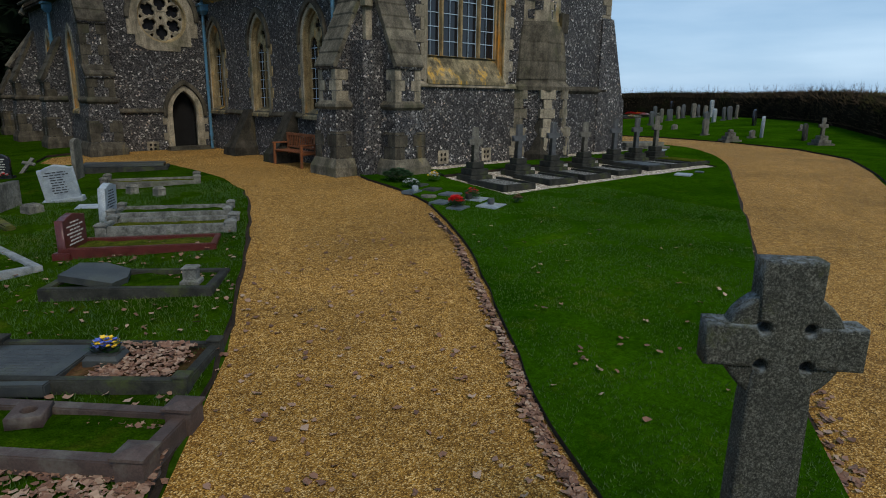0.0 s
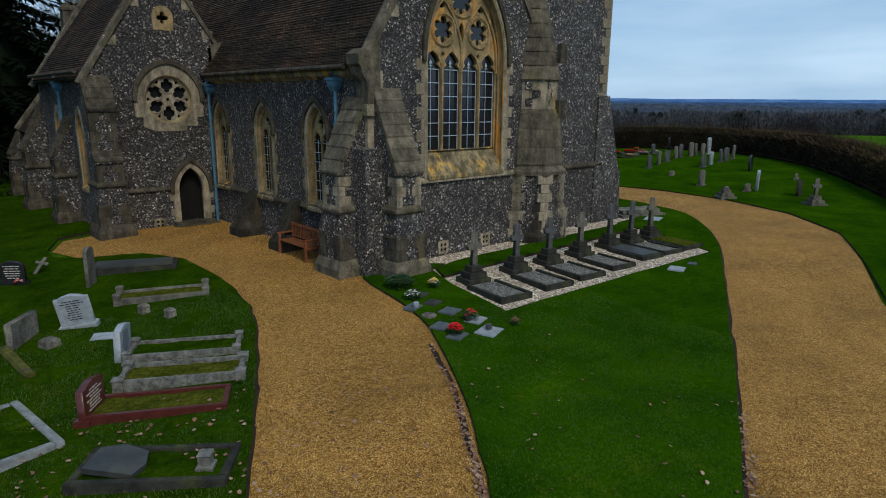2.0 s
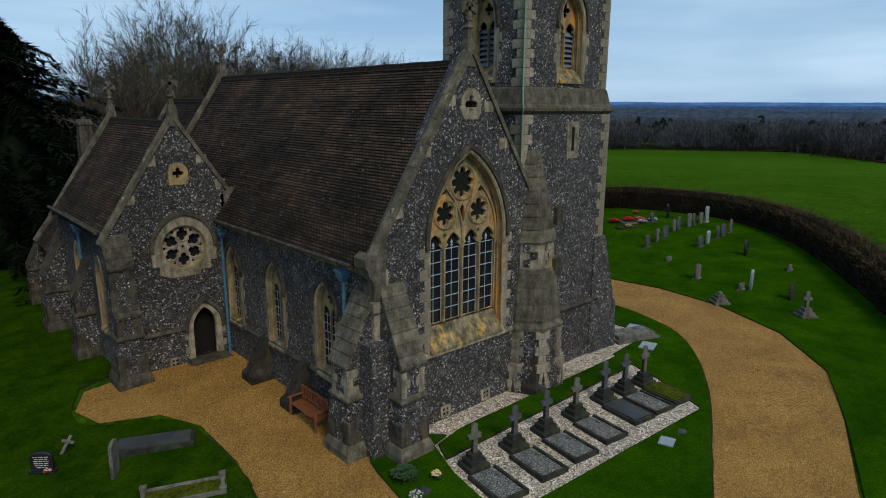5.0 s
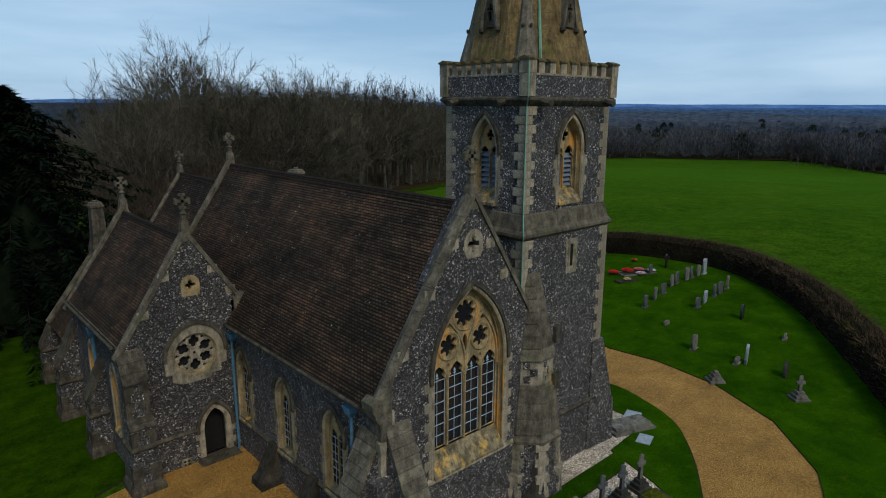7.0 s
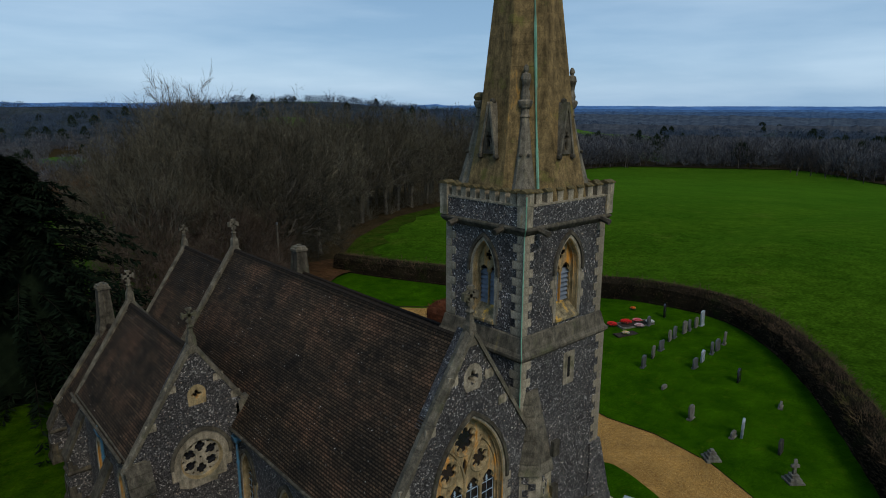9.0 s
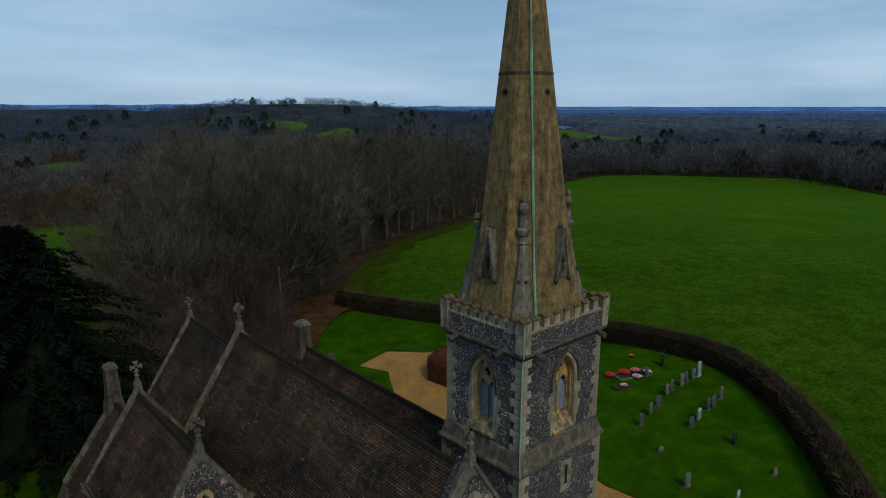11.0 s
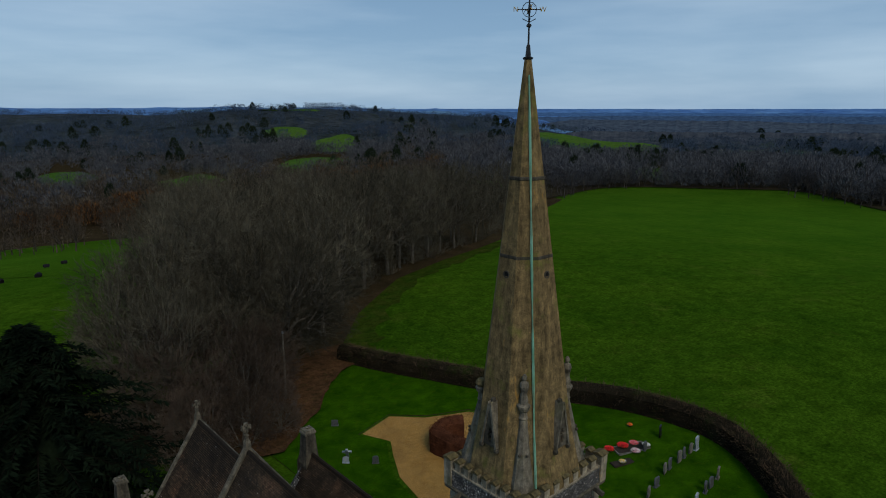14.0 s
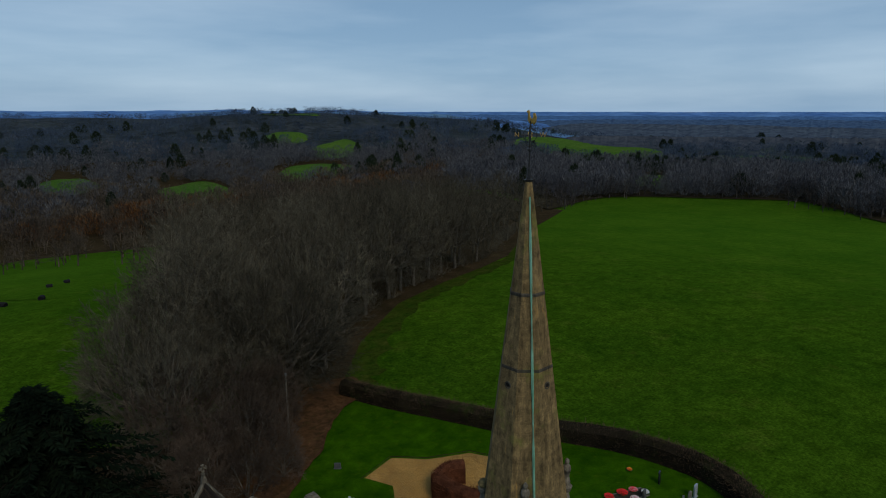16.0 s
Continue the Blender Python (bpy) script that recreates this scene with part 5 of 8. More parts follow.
for k in range(7):
    z, z2 = 5.35 + k * 0.44, 5.35 + (k + 1) * 0.44
    f, f2 = 1.0 - 0.085 * k, 1.0 - 0.085 * (k + 1) + 0.02
    bm = bm_new()
    loft(bm, [oct8(tcx - 0.03 * k, tcy, 1.04 * f, 0.97 * f, z), oct8(tcx - 0.03 * k, tcy, 1.04 * f, 0.97 * f, z + 0.04), oct8(tcx - 0.03 * k, tcy, 1.04 * f2 - 0.03, 0.97 * f2 - 0.03, z2)])
    part("weathering_stone", bm, STONE_CAP, tur)
for a, r0, zs_ in ((216, 0.95, (4.5, 5.02)), (234, 0.95, (4.76,)), (260, 0.93, (4.5, 5.02)), (280, 0.93, (4.76,)), (306, 0.95, (4.5, 5.02)), (324, 0.95, (4.76,))):
    for z in zs_:
        bm = bm_new()
        box(bm, -0.13, -0.02, 0, 0.13, 0.03, 0.27, M((tcx + 0.945 * r0 * math.cos(radians(a)), tcy + 0.87 * r0 * math.sin(radians(a)), z)) @ Matrix.Rotation(radians(a + 90), 4, 'Z'))
        part("flint_panel", bm, FLINT_PALE, tur)
for z in (0.9, 3.2, 5.0):
    bm = bm_new()
    box(bm, tcx + 0.28, tcy - 1.05 + 0.02 * z, z + 0.9, tcx + 0.62, tcy - 0.8, z + 1.5)
    part("niche", bm, STONE_DARK, tur) if z > 1 else bm.free()
bm = bm_new()
loft(bm, [[(14.72, 13.95, -0.5), (15.02, 13.02, -0.5), (15.72, 12.96, -0.5), (15.95, 13.7, -0.5)], [(14.76, 13.95, 0.28), (15.05, 13.06, 0.28), (15.7, 13.0, 0.28), (15.9, 13.7, 0.28)],
          [(14.86, 13.9, 0.4), (15.1, 13.12, 0.4), (15.66, 13.08, 0.4), (15.84, 13.7, 0.4)], [(15.3, 13.6, 1.5), (15.34, 13.35, 1.5), (15.4, 13.35, 1.5), (15.46, 13.6, 1.5)]])
part("spur", bm, MOSSY_STONE, tur, "dark mossy stone spur at the turret foot")

# sloping buttress at the tower's outer corner
bm = bm_new()
loft(bm, [[(19.6, 14.1, z), (20.3 + o, 14.1 - o * 0.15, z), (20.3 + o, 15.2, z), (19.6, 15.2, z)] for z, o in ((-0.5, 1.05), (0.6, 0.95), (2.0, 0.85), (2.1, 0.75), (4.9, 0.0))])
part("buttress", bm, FLINT, church, "sloping flint buttress at the tower corner")
bm = bm_new()
loft(bm, [square(o, z) for o, z in ((0.15, 2.2), (0.25, 2.3), (0.25, 2.36), (0.15, 2.46))])
part("string_course", bm, STONE_DARK, low)
bm = bm_new()
tube(bm, [(T["x0"] - 0.2, T["y0"] - 0.2, 0.0), (T["x0"] - 0.2, T["y0"] - 0.2, 9.6), (T["x0"] - 0.3, T["y0"] - 0.3, 9.8), (T["x0"] - 0.05, T["y0"] - 0.05, 10.5), (T["x0"] - 0.04, T["y0"] - 0.04, 14.1), (T["x0"] - 0.33, T["y0"] - 0.33, 14.4), (T["x0"] - 0.33, T["y0"] - 0.33, 15.5)], 0.022, 5)
part("lightning_strip", bm, COPPER, church, "green copper lightning conductor")

# ---- spire ----
def ring8(r, z, turn=22.5):
    sx, sy = spire_axis(z)
    return [(sx + r * math.cos(radians(turn + 45 * k)), sy + r * math.sin(radians(turn + 45 * k)) * SPY, z) for k in range(8)]


def spire_axis(z):
    """The spire leans a little out of true."""
    f = (z - 15.0) / 16.0
    return tx + 0.06 - 0.22 * f, ty + 0.17 * f


SPY = 0.96
Z0, ZT = 15.0, 31.0
R0 = 2.25


def spire_r(z):
    return 0.13 + (R0 - 0.13) * (ZT - z) / (ZT - Z0) + 0.2 * smooth(19.0, 15.0, z) ** 2


bm = bm_new()
n = 44
rings = []
for k in range(n):
    za, zb = Z0 + (ZT - Z0) * k / n, Z0 + (ZT - Z0) * (k + 1) / n
    rings += [ring8(spire_r(za), za), ring8(spire_r(zb - 0.012), zb - 0.012), ring8(spire_r(zb) - 0.006, zb - 0.006)]
loft(bm, rings)
sp = part("spire", bm, SPIRE_STONE, church, "tall octagonal stone spire stained ochre and green")
# broaches at the four corners
for sx in (-1, 1):
    for sy in (-1, 1):
        bm = bm_new()
        cx, cy = tx + sx * 1.95, ty + sy * 1.7
        foot = [(cx - sx * 1.0, cy + sy * 0.0, 15.0), (cx, cy, 15.0), (cx + sx * 0.0, cy - sy * 0.9, 15.0), (tx + sx * 0.8, ty + sy * 0.8, 15.0)]
        tip = (tx + sx * 1.12, ty + sy * 1.05, 18.2)
        vs = [bm.verts.new(p) for p in foot]
        t = bm.verts.new(tip)
        for i in range(4):
            bm.faces.new((vs[i], vs[(i + 1) % 4], t))
        bm.faces.new(vs[::-1])
        part("broach", bm, SPIRE_STONE, sp)
        bm = bm_new()
        ps = lambda s, z, px, py, n=8: [(px + s * math.cos(2 * math.pi * k / n), py + s * math.sin(2 * math.pi * k / n), z) for k in range(n)]
        ox, oy = spire_axis(18.5)
        bx, by = ox + sx * 1.28, oy + sy * 1.08
        wide = lambda f: (bx + sx * 0.28 * f, by + sy * 0.28 * f)
        loft(bm, [ps(0.56, 15.05, *wide(1.0)), ps(0.4, 16.0, *wide(0.7)), ps(0.25, 17.0, *wide(0.35)), ps(0.17, 17.8, *wide(0.08)), ps(0.15, 18.0, bx, by), ps(0.19, 18.05, bx, by), ps(0.15, 18.12, bx, by), ps(0.14, 18.3, bx, by),
                  ps(0.2, 18.36, bx, by), ps(0.25, 18.48, bx, by), ps(0.26, 18.56, bx, by), ps(0.2, 18.62, bx, by)])
        part("pinnacle", bm, SPIRE_GREY, sp, "grey stone pedestal tapering to a carved cap")
        for da in (-0.5, 0.5):
            bm = bm_new()
            bmesh.ops.create_icosphere(bm, subdivisions=1, radius=0.07, matrix=M((bx + sx * 0.33 - sx * da * 0.2, by + sy * 0.33 + sy * da * 0.2, 16.75)))
            part("carved_knob", bm, STONE_DARK, sp)
        bm = bm_new()
        if (sx, sy) != (-1, 1):
            loft(bm, [ps(0.15, 18.6, bx, by), ps(0.17, 18.75, bx, by), ps(0.13, 18.95, bx, by + 0.02), ps(0.12, 19.1, bx + 0.02, by), ps(0.18, 19.3, bx, by), ps(0.15, 19.46, bx, by), ps(0.06, 19.52, bx, by), ps(0.1, 19.6, bx, by), ps(0.09, 19.7, bx, by), ps(0.03, 19.78, bx, by)])
            part("statue", bm, SPIRE_GREY, church, "small weathered stone statue")
        else:
            loft(bm, [ps(0.2, 18.6, bx, by), ps(0.27, 18.72, bx, by), ps(0.2, 18.85, bx, by), ps(0.1, 18.9, bx, by)])
            part("cap", bm, STONE_LICHEN, sp, "mossy broken pinnacle cap")
# lucarnes on the four cardinal faces
for k, (dx, dy) in enumerate(((0, -1), (-1, 0), (0, 1), (1, 0))):
    rot = Matrix.Rotation(radians({0: 0, 1: -90, 2: 180, 3: 90}[k]), 4, 'Z')
    ap = math.cos(radians(22.5)) * (SPY if dy else 1.0)
    z0 = 16.75
    d = spire_r(z0) * ap
    mm = M((tx, ty, 0)) @ rot @ M((0, -d - 0.06, 0))
    luc = part("lucarne", place(plate(arch(0.26, 0.5, 0.95, 0, z0, 6), [foil(0, z0 + 0.62, 0.15, 3), arch(0.1, 0.2, 0.2, 0, z0 + 0.15, 4)], 0.55), mm), STONE_DARK, sp, "gabled spire light")
    part("dark_opening", place(plate(arch(0.22, 0.5, 0.8, 0, z0 + 0.05, 6), [], 0.02), mm @ M((0, 0.14, 0))), BLACK, luc)
    bm = bm_new()
    for s in (-1, 1):
        loft(bm, [[(s * 0.42, -0.06, z0 - 0.05), (s * 0.34, -0.06, z0 - 0.05), (s * 0.0, -0.02, z0 + 1.62), (s * 0.06, -0.02, z0 + 1.8)], [(s * 0.4, 0.3, z0 - 0.05), (s * 0.33, 0.3, z0 - 0.05), (s * 0.0, 0.5, z0 + 1.62), (s * 0.06, 0.5, z0 + 1.8)]])
    part("gablet", place(bm, mm), SPIRE_GREY, luc)
    for px, pz in ((-0.38, z0 - 0.08), (0.38, z0 - 0.08), (0, z0 + 1.82)):
        bm = bm_new()
        bmesh.ops.create_icosphere(bm, subdivisions=1, radius=0.12, matrix=M((px, 0.0 if pz < z0 else 0.2, pz)))
        part("carved_knob", place(bm, mm), STONE_DARK, luc)
    # round hole higher up
    zh = 23.3
    dh = spire_r(zh) * ap
    mh = M((*spire_axis(zh), 0)) @ rot @ M((0, -dh - 0.02, 0))
    hole = part("spire_light", place(plate(disc(0, zh, 0.15, 12), [disc(0, zh, 0.1, 12)], 0.1), mh), STONE_DARK, sp)
    part("dark_opening", place(plate(disc(0, zh, 0.11, 10), [], 0.02), mh @ M((0, 0.012, 0))), BLACK, hole)
for z, e in ((26.8, 0.03), (23.95, 0.012)):
    bm = bm_new()
    loft(bm, [ring8(spire_r(z) + o, z + v) for o, v in ((0.0, -0.08), (e, -0.04), (e, 0.03), (0.0, 0.07))])
    part("spire_band", bm, STONE_DARK, sp)
bm = bm_new()
a = radians(225 + 9)
for z0, z1 in ((15.2, 30.4),):
    pts = []
    for k in range(20):
        z = z0 + (z1 - z0) * k / 19
        ax, ay = spire_axis(z)
        pts.append((ax + (spire_r(z) * 0.945 + 0.02) * math.cos(a), ay + (spire_r(z) * 0.945 + 0.02) * math.sin(a) * SPY, z))
    tube(bm, pts, [0.05 if k % 5 < 3 else 0.03 for k in range(20)], 5)
part("lightning_strip", bm, COPPER, sp, "green copper lightning conductor")

# weathervane
IRON = plain_mat("black_wrought_iron", (0.012, 0.012, 0.013), (0.03, 0.028, 0.027), 9.0, 0.5, 0.4, 0.2)
GOLD = plain_mat("worn_gilding", (0.34, 0.2, 0.04), (0.5, 0.32, 0.08), 12.0, 0.35, 0.7, 0.2)
vane = thing("weathervane", "black iron weathervane with a gilded cockerel and letters", "weathervane", m=M((*spire_axis(31.0), 31.0)))
bm = bm_new()
loft(bm, [[(s * math.cos(radians(60 * k)), s * math.sin(radians(60 * k)), z) for k in range(6)] for s, z in ((0.17, -0.06), (0.19, 0.0), (0.1, 0.04), (0.07, 0.4), (0.035, 0.46), (0.03, 1.0), (0.09, 1.04), (0.09, 1.1), (0.03, 1.14), (0.025, 2.1))])
part("spindle", bm, IRON, vane)
turn = Matrix.Rotation(radians(-42), 4, 'Z')
bm = bm_new()
for d in (Vector((1, 0, 0)), Vector((0, 1, 0))):
    tube(bm, [d * -0.42 + Vector((0, 0, 1.6)), d * 0.42 + Vector((0, 0, 1.6))], 0.017, 5)
    tube(bm, [d * (0.25 * math.cos(radians(a))) + Vector((0, 0, 1.6 + 0.25 * math.sin(radians(a)))) for a in range(0, 361, 30)], 0.013, 4)
    for s in (-1, 1):
        tube(bm, [d * (s * (0.1 + 0.07 * math.cos(radians(a)))) + Vector((0, 0, 1.6 + s * 0.09 + 0.07 * math.sin(radians(a)))) for a in range(0, 271, 45)], 0.011, 4)
        tube(bm, [Vector((0, 0, 1.18)), d * (s * 0.12) + Vector((0, 0, 1.24)), d * (s * 0.24) + Vector((0, 0, 1.3))], 0.014, 4)
part("scrollwork", place(bm, turn), IRON, vane)
for ch, d, rz in (("N", (-0.47, 0), 0), ("W", (0.47, 0), 0), ("E", (0, 0.47), 90), ("S", (0, -0.47), 90)):
    cu = bpy.data.curves.new("letter", 'FONT')
    cu.body, cu.size, cu.extrude, cu.align_x, cu.align_y = ch, 0.24, 0.012, 'CENTER', 'CENTER'
    tmp = bpy.data.objects.new("letter", cu)
    scene.collection.objects.link(tmp)
    me = bpy.data.meshes.new_from_object(tmp.evaluated_get(bpy.context.evaluated_depsgraph_get()))
    bpy.data.objects.remove(tmp)
    me.materials.append(GOLD)
    me.transform(turn @ M((d[0], d[1], 1.6)) @ Matrix.Rotation(radians(rz), 4, 'Z') @ Matrix.Rotation(radians(90), 4, 'X'))
    part("letter", me, None, vane, "gilded compass letter")
cock = [(-0.16, 0.52), (-0.2, 0.47), (-0.13, 0.44), (-0.12, 0.3), (-0.14, 0.16), (-0.05, 0.03), (0.03, 0.0), (0.08, 0.06), (0.15, -0.02), (0.24, 0.05), (0.27, 0.25), (0.2, 0.42), (0.12, 0.4), (0.15, 0.28), (0.08, 0.18), (-0.02, 0.22), (-0.07, 0.32), (-0.07, 0.46), (-0.11, 0.54)]
part("cockerel", place(plate([(u * 0.8, v * 0.85 + 2.0) for u, v in cock], [], 0.06, 0.015), Matrix.Rotation(radians(-78), 4, 'Z')), GOLD, vane, "gilded cockerel")


# ---- the churchyard ----
GRANITE_RED = plain_mat("polished_red_granite", (0.06, 0.013, 0.012), (0.105, 0.025, 0.022), 9.0, 0.28, 0.0, 0.05, None, 130.0)
GRANITE_BLACK = plain_mat("polished_black_granite", (0.012, 0.013, 0.016), (0.022, 0.023, 0.028), 9.0, 0.22, 0.0, 0.05)
GRANITE_GREY = plain_mat("dark_grey_granite", (0.035, 0.039, 0.043), (0.085, 0.09, 0.095), 6.0, 0.6, 0.0, 0.2, (0.06, 0.07, 0.05), 90.0)
SLATE_DARK = plain_mat("dark_slate_ledger", (0.022, 0.026, 0.028), (0.055, 0.06, 0.058), 3.0, 0.5, 0.0, 0.2, (0.06, 0.065, 0.045), 70.0)
KERB_PALE = plain_mat("stained_pale_kerb", (0.13, 0.15, 0.155), (0.3, 0.32, 0.33), 6.0, 0.75, 0.0, 0.3, (0.1, 0.11, 0.08), 60.0)
MARBLE = plain_mat("weathered_white_marble", (0.2, 0.24, 0.28), (0.36, 0.41, 0.45), 7.0, 0.6, 0.0, 0.2, (0.2, 0.22, 0.2))
KERB_BROWN = plain_mat("brown_stone_kerb", (0.04, 0.026, 0.022), (0.085, 0.056, 0.047), 5.0, 0.7, 0.0, 0.3, (0.12, 0.11, 0.09))
KERB_GREY = plain_mat("grey_stone_kerb", (0.06, 0.062, 0.056), (0.23, 0.235, 0.22), 9.0, 0.85, 0.0, 0.5, (0.045, 0.055, 0.022), 45.0)
KERB_DARK = plain_mat("mossy_dark_kerb", (0.014, 0.015, 0.013), (0.045, 0.046, 0.038), 5.0, 0.85, 0.0, 0.4, (0.06, 0.075, 0.02))
MOSSY_KERB = plain_mat("moss_covered_stone", (0.03, 0.04, 0.008), (0.12, 0.115, 0.02), 6.0, 0.95, 0.0, 0.6, (0.05, 0.045, 0.03), 50.0)
MOSS = grass_mat("mossy_turf", (0.022, 0.042, 0.005), (0.085, 0.092, 0.014), (0.06, 0.045, 0.018), 3.0, None, 70.0)
CHIPPINGS = gravel_mat("grey_grave_chippings", (0.09, 0.1, 0.1), (0.2, 0.21, 0.21), (0.4, 0.4, 0.4), 38.0, 0.25)
INK = plain_mat("cut_lettering", (0.03, 0.035, 0.04), (0.05, 0.055, 0.06), 9.0, 0.8, 0.0, 0.0)
GILT_TEXT = plain_mat("pale_lettering", (0.4, 0.38, 0.33), (0.55, 0.53, 0.48), 9.0, 0.6, 0.0, 0.0)
TEAK = plain_mat("orange_brown_teak", (0.14, 0.042, 0.014), (0.27, 0.092, 0.03), 7.0, 0.6, 0.0, 0.3, (0.12, 0.06, 0.03), 40.0)
RED = plain_mat("red_petals", (0.62, 0.008, 0.012), (0.8, 0.02, 0.02), 20.0, 0.6, 0.0, 0.0)
YELLOW = plain_mat("yellow_petals", (0.75, 0.48, 0.02), (0.85, 0.6, 0.05), 20.0, 0.6, 0.0, 0.0)
BLUE = plain_mat("blue_petals", (0.03, 0.08, 0.4), (0.1, 0.16, 0.55), 20.0, 0.6, 0.0, 0.0)
WHITE = plain_mat("white_petals", (0.6, 0.6, 0.58), (0.78, 0.78, 0.75), 20.0, 0.6, 0.0, 0.0)
PINK = plain_mat("pink_petals", (0.6, 0.25, 0.3), (0.72, 0.4, 0.45), 20.0, 0.6, 0.0, 0.0)
GREEN = plain_mat("dark_green_leaves", (0.015, 0.05, 0.012), (0.03, 0.085, 0.02), 12.0, 0.6, 0.0, 0.0)
DRY_LEAF = plain_mat("dry_brown_leaf", (0.16, 0.08, 0.045), (0.33, 0.2, 0.12), 3.0, 0.8, 0.0, 0.0, None, 20.0, 0.45)


def ground_z(x, y, lift=0.07):
    return terrain(x, y) + lift


def spot(x, y, turn=0, lift=0.07, tilt=0.0, lean=0.0):
    return M((x, y, ground_z(x, y, lift))) @ Matrix.Rotation(radians(turn), 4, 'Z') @ Matrix.Rotation(radians(tilt), 4, 'X') @ Matrix.Rotation(radians(lean), 4, 'Y')


def soft_box(x0, y0, z0, x1, y1, z1, r=0.012):
    bm = bm_new()
    box(bm, x0, y0, z0, x1, y1, z1)
    bmesh.ops.bevel(bm, geom=bm.edges[:], offset=r, segments=2, affect='EDGES')
    return bm


def writing(parent, w, z0, z1, y, rows, material, seed=1):
    """Lines of lettering too worn to read, as bars."""
    rng = random.Random(seed)
    bm = bm_new()
    for k in range(rows):
        z = z1 - (z1 - z0) * (k + 0.5) / rows
        half = w * rng.uniform(0.45, 0.95)
        x = -half
        while x < half:
            e = min(half, x + rng.uniform(0.04, 0.13))
            box(bm, x, y - 0.003, z - 0.011, e, y + 0.004, z + 0.011)
            x = e + 0.022
    return part("lettering", bm, material, parent, "worn lines of lettering")


def headstone(x, y, turn, w, h, t, top, material, label, text=None, tilt=0.0, lean=0.0, base=True, group="churchyard headstones"):
    """An upright grave stone whose face looks along its own -y."""
    st = thing("headstone", label, "gravestone", group, m=spot(x, y, turn, 0.05, tilt, lean))
    hw = w / 2
    shapes = {
        "flat": [(-hw, -0.3), (hw, -0.3), (hw, h), (-hw, h)],
        "arch": [(-hw, -0.3), (hw, -0.3)] + [(hw * math.cos(radians(a)), h - hw * 0.45 + hw * 0.45 * math.sin(radians(a))) for a in range(0, 181, 15)],
        "ogee": [(-hw, -0.3), (hw, -0.3), (hw, h * 0.9), (hw * 0.8, h * 0.9), (hw * 0.55, h * 0.95), (0, h), (-hw * 0.55, h * 0.95), (-hw * 0.8, h * 0.9), (-hw, h * 0.9)],
        "peak": [(-hw, -0.3), (hw, -0.3), (hw, h * 0.88), (0, h), (-hw, h * 0.88)],
    }
    bm = plate(shapes[top], [], t, 0.012)
    place(bm, M((0, -t / 2, 0)))
    part("stone", bm, material, st)
    if base:
        part("base", soft_box(-hw - 0.06, -t / 2 - 0.07, -0.25, hw + 0.06, t / 2 + 0.07, 0.09), material, st)
    if text:
        writing(st, hw * 0.78, h * 0.25, h * 0.86, -t / 2 - 0.001, text[1], text[0], int(x * 13 + y * 7))
    return st


def kerb_grave(x, y, turn, length, width, h, material, fill, label, posts=0.0, post_h=0.3, tk=0.11, fill_label=""):
    """A kerbed grave: four kerb stones round a bed, with square corner posts if posts is given. Its long side runs along its own x."""
    gr = thing("kerbed_grave", label, "grave", "kerbed graves", m=spot(x, y, turn, 0.05))
    L, W = length / 2, width / 2
    h, post_h, posts = h * 0.72, post_h * 0.72, posts * 0.85
    for nm, b in (("kerb", (-L, -W, -0.2, L, -W + tk, h)), ("kerb", (-L, W - tk, -0.2, L, W, h)), ("kerb", (-L, -W + tk + 0.004, -0.2, -L + tk, W - tk - 0.004, h * 0.97)), ("kerb", (L - tk, -W + tk + 0.004, -0.2, L, W - tk - 0.004, h * 0.97))):
        part(nm, soft_box(*b), material, gr)
    bm = bm_new()
    nx, ny = 14, 6
    vs = [[bm.verts.new((-L + tk + (length - 2 * tk) * i / nx, -W + tk + (width - 2 * tk) * j / ny, h * 0.6 + 0.03 * noise.noise(Vector((i * 0.7 + x, j * 0.7, y))))) for j in range(ny + 1)] for i in range(nx + 1)]
    for i in range(nx):
        for j in range(ny):
            bm.faces.new((vs[i][j], vs[i + 1][j], vs[i + 1][j + 1], vs[i][j + 1]))
    part("bed", bm, fill, gr, fill_label)
    if posts:
        for sx in (-1, 1):
            for sy in (-1, 1):
                bm = bm_new()
                p = posts
                loft(bm, [[(sx * (L - tk / 2) + u * s, sy * (W - tk / 2) + v * s, z) for u, v in ((-1, -1), (1, -1), (1, 1), (-1, 1))] for s, z in ((p, -0.2), (p, post_h * 0.75), (p * 1.18, post_h * 0.78), (p * 1.18, post_h * 0.88), (p * 0.3, post_h))])
                part("corner_post", bm, material, gr)
    return gr


